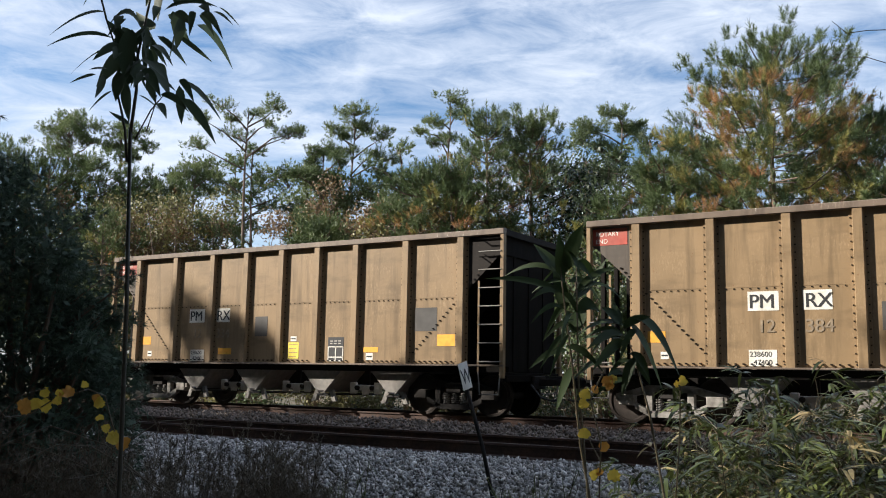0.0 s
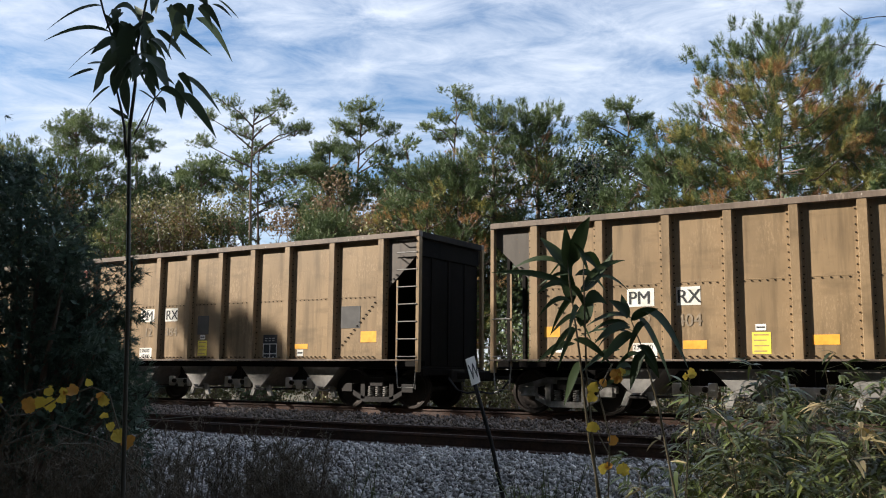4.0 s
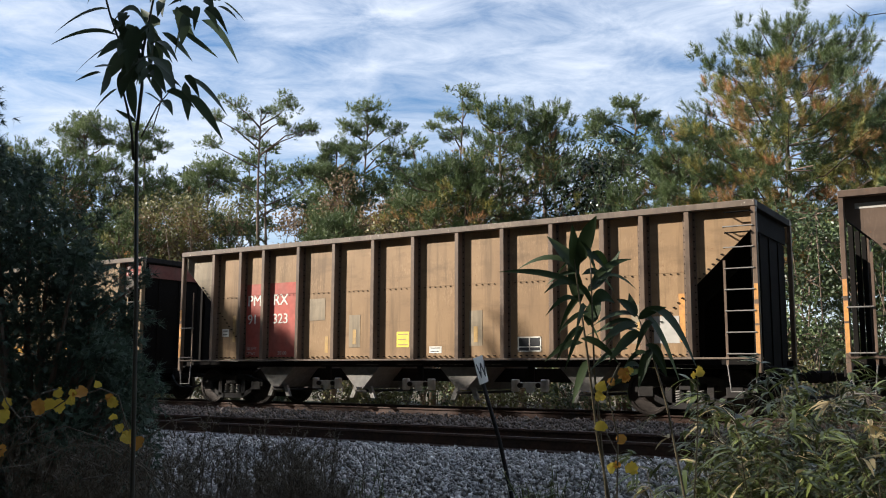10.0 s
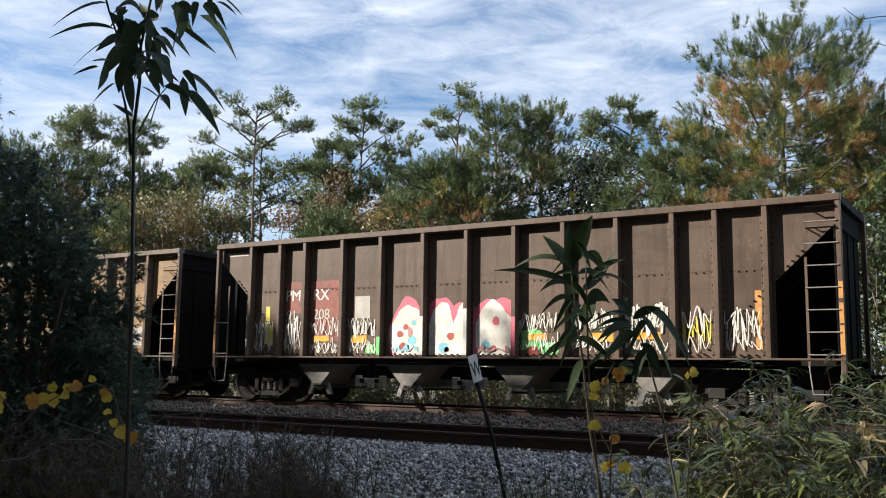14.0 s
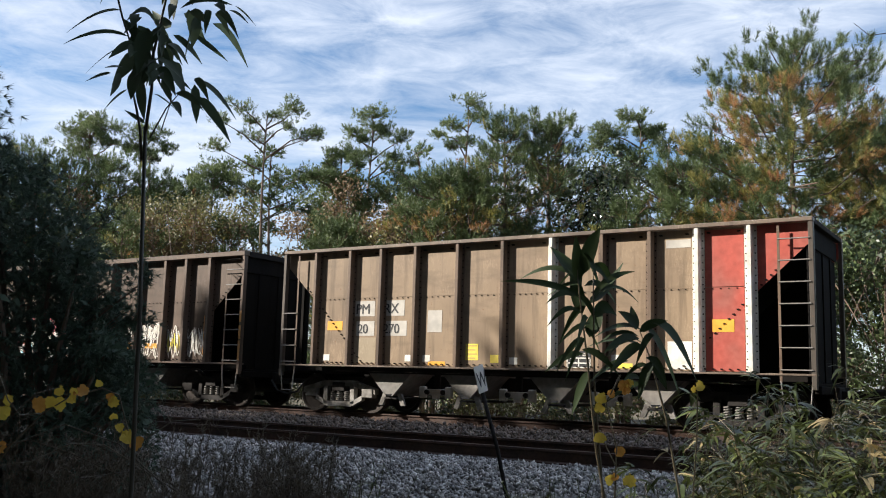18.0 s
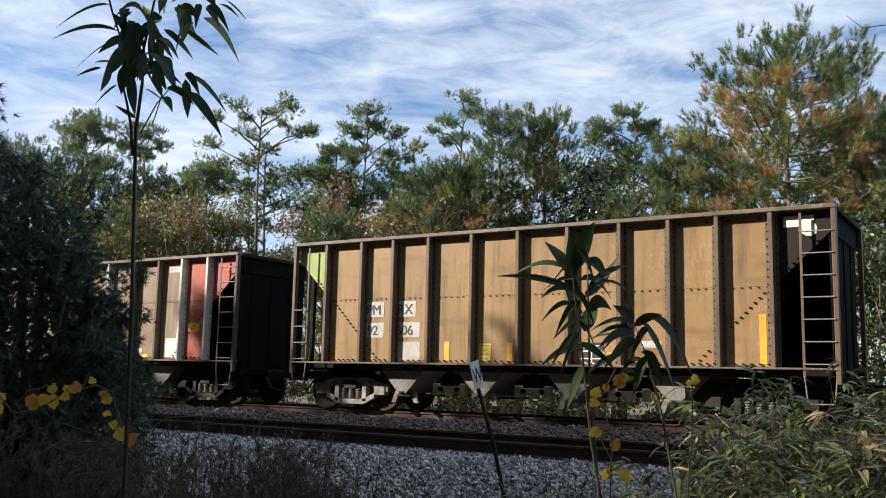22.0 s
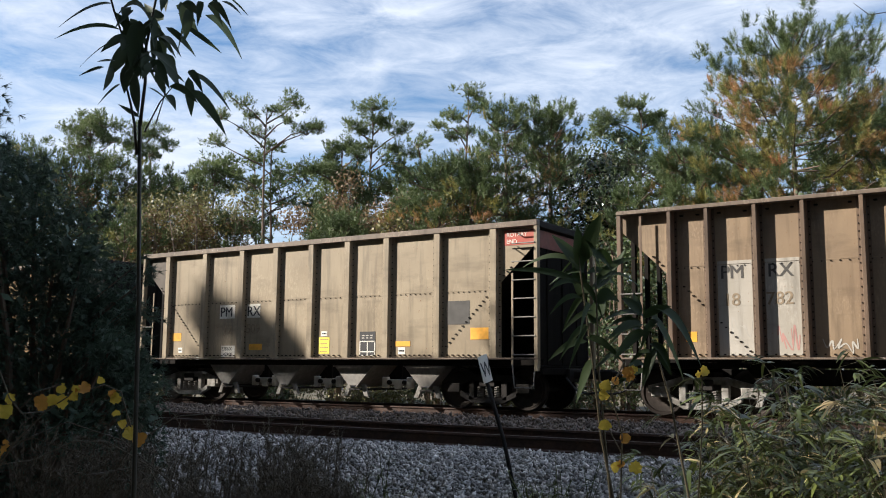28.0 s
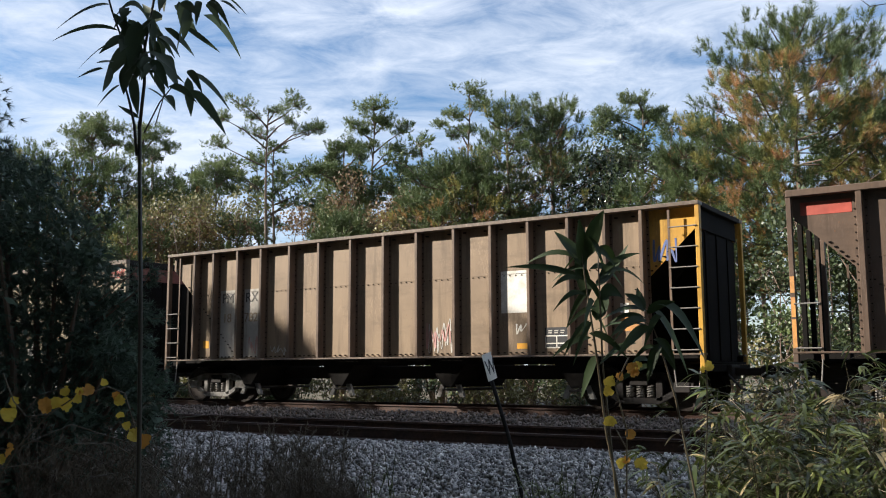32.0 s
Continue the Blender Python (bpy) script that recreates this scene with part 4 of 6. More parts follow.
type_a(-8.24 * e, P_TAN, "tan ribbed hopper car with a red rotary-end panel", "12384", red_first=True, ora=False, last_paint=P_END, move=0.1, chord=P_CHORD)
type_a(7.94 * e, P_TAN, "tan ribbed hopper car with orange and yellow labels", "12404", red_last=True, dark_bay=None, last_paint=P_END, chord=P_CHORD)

# long brown car with a red lettered panel
car, ribs = add_car(23.85 * e, "B", P_BROWN, P_GRIME_SHADE, "brown long hopper car with a red lettered panel", rib_paint=P_BROWN_RIB, chord=P_CHORD, first_paint=P_PALE)
plate(car, "red_panel", M_RED, 2.37, 2.93, 1.2, 3.1, "faded red panel")
plate(car, "red_panel", M_RED, 3.19, 4.12, 1.2, 3.1, "faded red panel")
lettered(car, (("PM", 0.4, 2.4, 2.53, 0), ("RX", 0.4, 3.3, 2.53, 0), ("91", 0.36, 2.42, 2.06, 0), ("323", 0.36, 3.3, 2.06, 0)), M_WHITE)
lettered(car, (("LD LMT", 0.1, 2.42, 1.4, 0), ("LT WT", 0.1, 2.42, 1.26, 0), ("50 00", 0.13, 3.5, 1.26, 0)), M_LIGHT_PATCH)
plate(car, "paint_patch", P_PALE, 4.54, 5.04, 2.1, 2.64, "pale grey paint patch")
for x in (5.8, 9.2, 13.0):
    plate(car, "paint_patch", P_PALE, x, x + 0.34, 1.42, 2.2, "pale worn patch")
    plate(car, "reflector", M_FADED, x + 0.12, x + 0.22, 1.5, 1.85, "faded orange strip", 0.005)
marks_plate(car, 7.22, 7.57, 1.41, 1.77, 3, M_YELLOW)
marks_plate(car, 8.14, 8.47, 1.27, 1.42, 2)
framed_box(car, 10.42, 10.98, 1.28, 1.6, False)
plate(car, "paint_patch", M_LIGHT_PATCH, 13.46, 13.99, 1.42, 1.95, "pale grey paint patch")
plate(car, "reflector", M_BAND, 13.98, 14.1, 1.44, 2.38, "orange vertical strip")
plate(car, "reflector", M_FADED, 1.88, 1.98, 1.6, 2.3, "faded orange strip")
plate(car, "reflector", M_FADED, 5.05, 5.15, 1.3, 1.7, "faded orange strip")
marks_plate(car, 1.5, 1.74, 1.75, 1.95, 2)
orange_bands(car, RIBS["B"][0] - 0.09)
orange_bands(car, 0.0)

# dark brown car with graffiti
car, ribs = add_car(42.73 * e, "B", P_DARK, P_GRIME_SHADE, "dark brown hopper car covered in graffiti along its base")
plate(car, "red_panel", M_RED_DULL, 2.37, 2.93, 2.2, 3.0, "faded red panel")
plate(car, "red_panel", M_RED_DULL, 3.19, 4.1, 1.5, 3.0, "faded red panel")
lettered(car, (("PM", 0.4, 2.36, 2.52, 0), ("RX", 0.4, 3.26, 2.52, 0)), M_WHITE)
lettered(car, (("91", 0.36, 2.4, 2.04, 0), ("208", 0.36, 3.28, 2.05, 0)), M_LIGHT_PATCH)
plate(car, "paint_patch", M_LIGHT_PATCH, 4.58, 5.03, 2.05, 2.58, "pale paint patch")
plate(car, "end_stripe", M_LIGHT_PATCH, 0.25, 1.0, 3.76, 3.86, "pale stripe")
plate(car, "reflector", M_YELLOW, 1.7, 1.84, 1.45, 2.4, "yellow vertical strip")
plate(car, "reflector", M_YELLOW, 1.84, 1.96, 1.4, 1.9, "yellow vertical strip")
for i, x in enumerate((3.3, 4.45, 9.2, 10.7, 11.65)):
    plate(car, "reflector", M_ORANGE, x, x + 0.5, 1.5 - 0.04 * (i % 2), 1.64, "orange reflective patch", 0.006)
for i, (x, rx, top) in enumerate(((6.15, 0.56, 0.84), (7.08, 0.52, 0.86), (7.66, 0.44, 0.8), (8.45, 0.62, 0.86))):
    blot(car, x, 1.62, rx, top, G_PINK, 1 + i, flat=0.44, lift=0.003 + 0.0005 * i)
for i, (x, rx, top) in enumerate(((6.12, 0.46, 0.73), (7.06, 0.37, 0.74), (7.62, 0.28, 0.7), (8.42, 0.5, 0.74))):
    blot(car, x, 1.6, rx, top, M_WHITE, 5 + i, flat=0.42, lift=0.006 + 0.0005 * i)
for i, (x, mat) in enumerate(((6.6, M_WHITE), (7.76, M_WHITE), (8.96, G_PINK), (5.4, G_GREEN))):
    part("graffiti", Geo().box(x - 0.046, x + 0.046, -0.004, -0.0005, 1.18, (2.05, 2.2, 2.0, 1.6)[i]), mat, car, "sprayed block of paint on a rib")
blot(car, 8.46, 1.92, 0.09, 0.1, G_PINK, 7, lift=0.009)
blot(car, 6.2, 1.7, 0.07, 0.12, G_FADED_PINK, 8, lift=0.009)
for i, (x, z, r, mat) in enumerate(((5.92, 1.66, 0.09, M_RED), (6.08, 1.82, 0.08, M_RED), (6.0, 1.38, 0.1, M_RED), (6.26, 1.52, 0.12, G_AQUA), (6.3, 1.92, 0.07, G_AQUA), (7.12, 1.34, 0.14, G_AQUA), (7.3, 1.6, 0.1, M_RED), (7.2, 1.3, 0.07, M_RED), (8.2, 1.4, 0.12, G_AQUA), (8.4, 1.32, 0.08, M_RED))):
    blot(car, x, z, r, r * 0.85, mat, 60 + i, lift=0.008)
blot(car, 3.66, 1.86, 0.38, 0.22, G_AQUA, 9)
blot(car, 9.3, 1.5, 0.34, 0.25, G_GREEN, 10, flat=0.2)
blot(car, 9.75, 1.3, 0.2, 0.16, G_GREEN, 11, flat=0.1)
blot(car, 5.06, 1.3, 0.16, 0.14, G_GREEN, 12, flat=0.1)
blot(car, 9.35, 1.26, 0.14, 0.12, M_RED, 13, lift=0.005, flat=0.08)
for i, (x0, x1, z0, z1, mat, waves, w) in enumerate(((1.4, 1.95, 1.2, 2.1, M_WHITE, 3, 0.022), (2.4, 2.9, 1.2, 2.2, M_WHITE, 3, 0.026), (3.22, 4.1, 1.2, 1.5, M_WHITE, 4, 0.024), (3.22, 4.1, 1.6, 2.1, M_WHITE, 5, 0.024),
        (4.45, 5.2, 1.5, 2.12, M_WHITE, 6, 0.036), (4.4, 5.2, 1.2, 1.5, M_WHITE, 4, 0.024), (9.0, 9.95, 1.66, 2.15, M_WHITE, 5, 0.026), (9.4, 9.95, 1.25, 1.75, M_WHITE, 2, 0.024),
        (10.25, 11.15, 1.7, 2.2, M_WHITE, 8, 0.05), (10.2, 11.1, 1.25, 1.68, M_WHITE, 4, 0.026), (11.45, 12.3, 1.55, 2.3, M_WHITE, 8, 0.055), (11.5, 12.3, 1.75, 2.2, M_WHITE, 5, 0.05), (11.45, 12.3, 1.22, 1.5, M_WHITE, 3, 0.024),
        (12.6, 13.15, 1.3, 2.1, M_YELLOW, 4, 0.03), (13.45, 14.05, 1.3, 2.1, M_WHITE, 4, 0.03), (5.7, 6.5, 1.2, 1.45, G_AQUA, 3, 0.05), (8.0, 8.8, 1.2, 1.4, G_FADED_PINK, 3, 0.05))):
    scrawl(car, x0, x1, z0, z1, mat, waves + 2, w * 0.85, 900 + i, lift=0.009 + 0.0012 * i)
for i, x in enumerate((1.36, 2.38, 3.22, 4.42, 9.05, 10.25, 11.45, 12.58, 13.42)):
    wide = (0.6, 0.54, 0.86, 0.78, 0.9, 0.9, 0.86, 0.6, 0.66)[i]
    scrawl(car, x, x + wide, 1.2, 1.62, M_WHITE, 5, 0.017, 930 + i, lift=0.031)
    scrawl(car, x, x + wide, 1.6, 2.16, M_WHITE, 5, 0.02, 940 + i, lift=0.037)
plate(car, "reflector", M_BAND, 13.98, 14.1, 1.3, 2.4, "orange vertical strip")
orange_bands(car, RIBS["B"][0] - 0.09)
orange_bands(car, 0.0)

# dusty car with red end bays and white ribs
car, ribs = add_car(61.56 * e, "C", P_DUSTY, P_GRIME_SHADE, "dusty brown hopper car with red end bays and white ribs", rib_paint=P_BROWN_RIB, chord=P_CHORD, last_paint=M_RED, end_paint=P_END, top=3.99, seam=1.58)
for ob in car.children:
    if ob.name.startswith("rib") and round(ob.bound_box[0][0] + 0.117, 2) in (7.53, 10.65, 11.65):
        ob.data.materials[0] = M_WHITE
plate(car, "red_panel", M_RED, 10.78, 11.52, 1.16, 3.87, "faded red side sheet")
lettered(car, (("PM", 0.34, 2.27, 2.37, 2.84), ("RX", 0.34, 3.1, 2.37, 3.7), ("20", 0.32, 2.34, 1.9, 2.84), ("270", 0.32, 3.1, 1.9, 3.78)), M_BLACK, M_LIGHT_PATCH)
plate(car, "paint_patch", M_LIGHT_PATCH, 4.36, 4.75, 1.92, 2.42, "pale grey paint patch")
plate(car, "reflector", M_ORANGE, 1.4, 1.87, 1.98, 2.2, "orange reflective patch")
marks_plate(car, 5.4, 5.72, 1.3, 1.66, 4, M_YELLOW)
plate(car, "reflector", M_YELLOW, 6.03, 6.25, 1.25, 1.42, "yellow patch")
framed_box(car, 7.86, 8.4, 1.17, 1.52)
plate(car, "paint_patch", M_WHITE, 10.02, 10.5, 1.18, 1.72, "white paint patch")
plate(car, "paint_patch", M_LIGHT_PATCH, 10.0, 10.5, 3.56, 3.72, "pale grey strip")
plate(car, "reflector", M_ORANGE, 10.9, 11.32, 1.9, 2.14, "yellow reflective patch", 0.005)
plate(car, "reflector", M_YELLOW, 8.9, 9.3, 1.18, 1.28, "yellow reflective strip")
for x, z in ((3.75, 1.25), (4.25, 1.25), (1.3, 1.24), (8.85, 1.3), (6.5, 1.22)):
    plate(car, "paint_patch", M_WHITE, x, x + 0.2, z, z + 0.15, "small white patch")
plate(car, "paint_patch", P_PALE, 2.26, 2.9, 1.2, 1.8, "pale worn patch")
plate(car, "reflector", M_ORANGE, 4.4, 4.86, 1.17, 1.26, "orange reflective strip")
part("route_board", Geo().box(1.28, 1.55, 0.18, 0.23, 1.58, 1.74, 0.004), M_GREY_PATCH, car, "small dark board")

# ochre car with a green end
car, ribs = add_car(77.95 * e, "C", P_OCHRE, P_GRIME_SHADE, "ochre hopper car with a green end panel", rib_paint=P_BROWN_RIB, first_paint=M_GREEN, last_paint=P_END_BLACK, chord=P_CHORD)
lettered(car, (("PM", 0.34, 2.24, 2.26, 2.76), ("RX", 0.34, 3.14, 2.26, 3.66), ("92", 0.32, 2.28, 1.78, 2.76), ("606", 0.32, 3.12, 1.78, 3.78)), M_GREY_PATCH, M_LIGHT_PATCH)
plate(car, "paint_patch", M_LIGHT_PATCH, 3.2, 3.8, 1.18, 1.62, "pale grey paint patch")
marks_plate(car, 5.36, 5.66, 1.2, 1.58, 4, M_YELLOW)
framed_box(car, 7.76, 8.3, 1.17, 1.6)
for x, z0, z1 in ((4.46, 1.2, 1.62), (6.06, 1.2, 1.58), (11.38, 1.2, 2.12), (8.36, 1.2, 1.4)):
    plate(car, "reflector", M_ORANGE, x, x + 0.13, z0, z1, "orange vertical strip")
plate(car, "paint_patch", M_WHITE, 11.86, 12.4, 3.72, 3.92, "torn white patch")
blot(car, 12.3, 3.66, 0.16, 0.12, M_WHITE, 21, "torn white patch", 0.006)
marks_plate(car, 9.1, 9.5, 1.5, 1.62, 2)
part("route_board", Geo().box(1.43, 1.72, 0.18, 0.23, 1.42, 1.58, 0.004), M_GREY_PATCH, car, "small dark board")

type_a(94.26 * e, P_PALE, "pale dusty tan hopper car with a dark end panel", "12509", red_last=True, dark_bay=None, yellow=6.58, chord=P_CHORD)

# long many-ribbed car with a yellow end
car, ribs = add_car(110.37 * e, "D", P_DUSTY, P_GRIME_SHADE, "long brown many-ribbed hopper car with a yellow end", rib_paint=P_BROWN_RIB, last_paint=P_YELLOW, chord=P_CHORD)
for ob in car.children:
    if ob.name.startswith("corner_post") and ob.bound_box[0][0] > 10:
        ob.data.materials[0] = P_YELLOW
plate(car, "paint_patch", P_WASH, 1.97, 2.62, 1.18, 2.98, "pale worn lettering ground")
plate(car, "paint_patch", P_WASH, 2.86, 3.48, 1.18, 2.98, "pale worn lettering ground")
lettered(car, (("PM", 0.36, 2.02, 2.64, 0), ("RX", 0.36, 2.9, 2.64, 0)), M_GREY_PATCH)
lettered(car, (("18", 0.34, 2.06, 2.12, 0), ("782", 0.34, 2.86, 2.12, 0)), M_TAN_NUMBER)
plate(car, "paint_patch", M_WHITE, 10.72, 11.42, 2.06, 2.98, "white square paint patch")
scrawl(car, 11.1, 11.36, 1.6, 1.86, M_WHITE, 1, 0.035, 950, "sprayed ring")
scrawl(car, 8.8, 9.5, 1.2, 2.0, M_LIGHT_PATCH, 6, 0.028, 951)
scrawl(car, 8.75, 9.5, 1.3, 1.95, G_FADED_PINK, 4, 0.035, 956, lift=0.011)
scrawl(car, 2.92, 3.44, 1.24, 1.8, G_FADED_PINK, 6, 0.026, 952)
scrawl(car, 3.8, 4.45, 1.2, 1.5, M_LIGHT_PATCH, 4, 0.03, 953)
scrawl(car, 2.0, 2.6, 1.5, 1.9, M_LIGHT_PATCH, 4, 0.026, 954)
scrawl(car, 14.25, 14.7, 2.75, 3.5, G_BLUE, 3, 0.05, 955)
plate(car, "reflector", M_ORANGE, 1.32, 1.54, 1.44, 1.64, "orange reflective patch")
plate(car, "reflector", M_ORANGE, 11.1, 11.4, 1.28, 1.4, "orange reflective patch")
framed_box(car, 11.78, 12.33, 1.28, 1.72)
plate(car, "paint_patch", M_WHITE, 13.5, 13.68, 1.97, 2.17, "white paint patch")
plate(car, "reflector", M_BAND, 13.5, 13.97, 1.6, 1.92, "orange reflective patch")

car, ribs = add_car(129.11 * e, "B", P_DARK, P_GRIME_SHADE, "dark brown hopper car with a red panel at its end", chord=P_DARK)
plate(car, "end_panel", M_RED, 0.22, 1.1, 3.62, 3.86, "red panel at the end")
orange_bands(car, 0.0)

# ---- trees ----
RIGHT = np.array([0.84, 0.54, 0.0])
AWAY = np.array([-0.54, 0.84, 0.0])


def crown_part(name, sets, mat, parent, label=""):
    vs, fs, k = [], [], 0
    for v, f in sets:
        vs.append(v), fs.append(f + k)
        k += len(v)
    return part(name, fast_mesh(name, np.concatenate(vs), np.concatenate(fs), mat), None, parent, label)


def brushes(rng, tips, dirs, size, per=30, width=0.02, reach=0.42):
    """Needle tufts: each a bottle brush of needles that lean out all round the end of a twig."""
    n = len(tips)
    d = unit(np.asarray(dirs, float))
    t = np.repeat(np.arange(n), per)
    k = size * rng.uniform(0.7, 1.2, (n, 1))[t]
    along = rng.random((n * per, 1))
    c = tips[t] + d[t] * along * k * 0.7
    r = rng.normal(0, 1, (n * per, 3))
    out = unit(r - d[t] * (r * d[t]).sum(1, keepdims=True))
    lean = 1.25 - 0.85 * along + rng.normal(0, 0.16, (n * per, 1))
    w = d[t] * np.cos(lean) + out * np.sin(lean)
    side = unit(np.cross(w, rng.normal(0, 1, (n * per, 3)))) * width * 0.5
    v = np.stack([c - side, c + side, c + w * k * reach * rng.uniform(0.75, 1.15, (n * per, 1))], 1).reshape(-1, 3)
    return v, np.arange(len(v)).reshape(-1, 3)


def tall_pine(x, y, clumps, label, mat=None, seed=0, lean=0.0, r0=0.2, dense=1.0, blade=(23, 0.42, 0.027), name="trees beyond the track", subs=1.0):
    """A tall old pine: a bare trunk, bent limbs, and flat tufted clumps at the given (side, height, radius)."""
    rng = np.random.default_rng(seed)
    tree = thing("pine_tree", label, "tree", (x, y, -0.7), name)
    top = max(c[1] for c in clumps) + 0.7
    def axis(z):
        k = z / top
        return np.array([0, 0, z]) + RIGHT * (lean * k + 0.18 * math.sin(k * 5 + seed)) + AWAY * 0.1 * math.sin(k * 4)
    g = Geo().tube([axis(z) for z in np.linspace(0, top - 0.4, 12)], [r0 * (1 - 0.8 * k / 11) for k in range(12)], 8)
    sets = []
    for side, z, r in clumps:
        depth = rng.uniform(-0.9, 0.9)
        c = np.array([0, 0, z + 0.7]) + RIGHT * side + AWAY * depth
        foot = max(z + 0.7 - 0.4 * abs(side) - rng.uniform(0.3, 1.0), top * 0.45)
        a = axis(min(foot, top - 0.7))
        mid = (a + c) / 2 + np.array([0, 0, 0.25 - 0.2 * rng.random()]) + rng.normal(0, 0.12, 3)
        g.tube([a, mid, c], [0.075, 0.05, 0.02], 5)
        # each clump is a handful of separate tufted sprays with sky between them
        for q in range(int((5 + 5 * r) * subs)):
            o = c + unit(rng.normal(0, 1, 3)) * rng.uniform(0.25, 0.95) * np.array([r, r, r * 0.55])
            g.tube([c - [0, 0, 0.15 * r], (c + o) / 2 + rng.normal(0, 0.06, 3), o], [0.03, 0.018, 0.007], 4, False)
            n = int((6 + 8 * r) * dense)
            p, d = ball(rng, n, o, (r * 0.32, r * 0.32, r * 0.2), 0.1)
            sets.append(brushes(rng, p, d * 0.8 + [0, 0, 0.75], blade[1], blade[0], blade[2], 0.5))
    part("trunk", g, M_BARK, tree, "bare grey-brown trunk with crooked limbs", True)
    crown_part("crown", sets, mat or L_PINE_FAR, tree, "sparse flat tufts of needles")
    return tree


def young_pine(x, y, height, reach, label, seed=0, rust=0.0, low=0.12, tuft=0.44, per=1.0, needles=30, blunt=0.5, fine=0.024, dome=1.0):
    """A bushy pine: whorls of upswept branches whose side twigs end in upright brushes of needles."""
    rng = np.random.default_rng(seed)
    tree = thing("pine_tree", label, "tree", (x, y, -0.7), "trees beyond the track")
    h = height + 0.7
    g, tips, dirs, tone = Geo(), [], [], []
    g.tube([(0, 0, 0), (0.1, 0.05, h * 0.5), (-0.05, 0, h * 0.97)], [0.17 * h / 12, 0.1 * h / 12, 0.02], 7)
    z = h * low
    while z < h * 0.93:
        k = (z / h - low) / (1 - low)
        span = reach * (1 - k ** dome) ** blunt * (0.75 + 0.35 * math.sin(min(1.0, k * 3 + 0.4) * 1.57)) + 0.2
        a0 = rng.uniform(0, 6.283)
        m = rng.integers(5, 8)
        for b in range(m):
            a = a0 + 6.283 * b / m + rng.normal(0, 0.25)
            ln = span * rng.uniform(0.6, 1.1)
            rise = 0.15 + 0.35 * min(k, 0.75) + rng.uniform(-0.12, 0.12)
            out = np.array([math.cos(a), math.sin(a), 0])
            across = np.array([-out[1], out[0], 0])
            start = np.array([0, 0, z])
            end = start + out * ln + np.array([0, 0, rise * ln * 0.8])
            mid = (start + end) / 2 - np.array([0, 0, 0.1 * ln])
            g.tube([start, mid, end], [0.04 * (1.2 - k), 0.026, 0.01], 4, False)
            # sprays sit apart along the branch, each a knot of brushes, so that the wood shows between them
            for w in np.linspace(0.42, 1, max(2, int(ln / 0.8 * per))):
                p = start * (1 - w) ** 2 + 2 * mid * w * (1 - w) + end * w * w
                p = p + across * rng.normal(0, 0.3) * (0.4 + 0.2 * ln) + np.array([0, 0, rng.uniform(-0.15, 0.25)])
                worn = rng.random() < rust * (1.5 - w) * (1.0 if k < 0.7 else 0.1)
                pale = rng.random() < (0.12 if k < 0.65 else 0.02) + 1.1 * rust * (1.35 - w) * (k < 0.75)
                for _ in range(rng.integers(6, 11)):
                    o = unit(rng.normal(0, 1, 3)) * rng.uniform(0.05, 0.27) * np.array([1.2, 1.2, 0.8])
                    tips.append(p + o)
                    dirs.append(o * 1.6 + out * (0.5 - 0.25 * k) + np.array([0, 0, 0.35 + 0.6 * k]))
                    tone.append((2 if rng.random() < 0.8 else 1) if worn else ((1 if rng.random() < 0.7 else 0) if pale else 0))
        z += rng.uniform(0.4, 0.6)
    for _ in range(int(14 + 9 * reach)):
        tips.append(np.array([0, 0, h * 0.95]) + rng.normal(0, 0.1 + 0.13 * reach, 3) * [1, 1, 0.6])
        dirs.append(np.array([0, 0, 1.0]) + rng.normal(0, 0.15, 3))
        tone.append(0)
    tips, dirs, tone = np.array(tips), np.array(dirs), np.array(tone)
    part("trunk", g, M_BARK, tree, "", True)
    for i, (name, mat, what) in enumerate((("crown", L_PINE, "upright brushes of green needles"), ("yellowing_needles", L_PINE_GOLD, "yellowing inner needles"), ("browning_needles", L_PINE_RUST, "orange-brown dying needles"))):
        sel = tone == i
        if sel.any():
            crown_part(name, [brushes(rng, tips[sel], dirs[sel], tuft * (1.0, 0.95, 0.85)[i], int(needles * (1, 0.9, 0.7)[i]), fine)], mat, tree, what)
    return tree


def leafy(name, x, y, clumps, mat, label, category="tree", seed=0, leaf=(0.13, 0.09), dense=1.0, group="shrubs beyond the track", trunk=0.1, ground=-0.7, twigs=8):
    """A broad-leaved tree or shrub: stems to each (side, height, radius, depth) clump of small leaves."""
    rng = np.random.default_rng(seed)
    tree = thing(name, label, category, (x, y, ground), group)
    g, sets = Geo(), []
    for side, z, r, deep in clumps:
        c = np.array([0, 0, z - ground]) + RIGHT * side + AWAY * deep
        mid = c * [0.35, 0.35, 0.5] + rng.normal(0, 0.15, 3)
        g.tube([(rng.normal(0, 0.1), rng.normal(0, 0.1), 0), mid, c], [trunk, trunk * 0.6, 0.015], 5)
        n = int(420 * r * r * dense * (0.13 / leaf[0])) + 30
        p, d = ball(rng, n, c, (r, r, r * 0.85), 0.25)
        p += rng.normal(0, 0.12 * r, p.shape)
        for q in p[:: max(1, n // twigs)]:
            g.tube([c, q], [0.02, 0.005], 4)
        sets.append(leaves(rng, p, d, leaf[0], leaf[1]))
    part("trunk", g, M_BARK, tree, "", True)
    crown_part("crown", sets, mat, tree)
    return tree


def far(x, y, s=1.35):
    return x * s, y * s


def grown(clumps, s=1.35):
    return [(a * s, (z - 0.85) * s + 0.85, r * s * 1.05) for a, z, r in clumps]


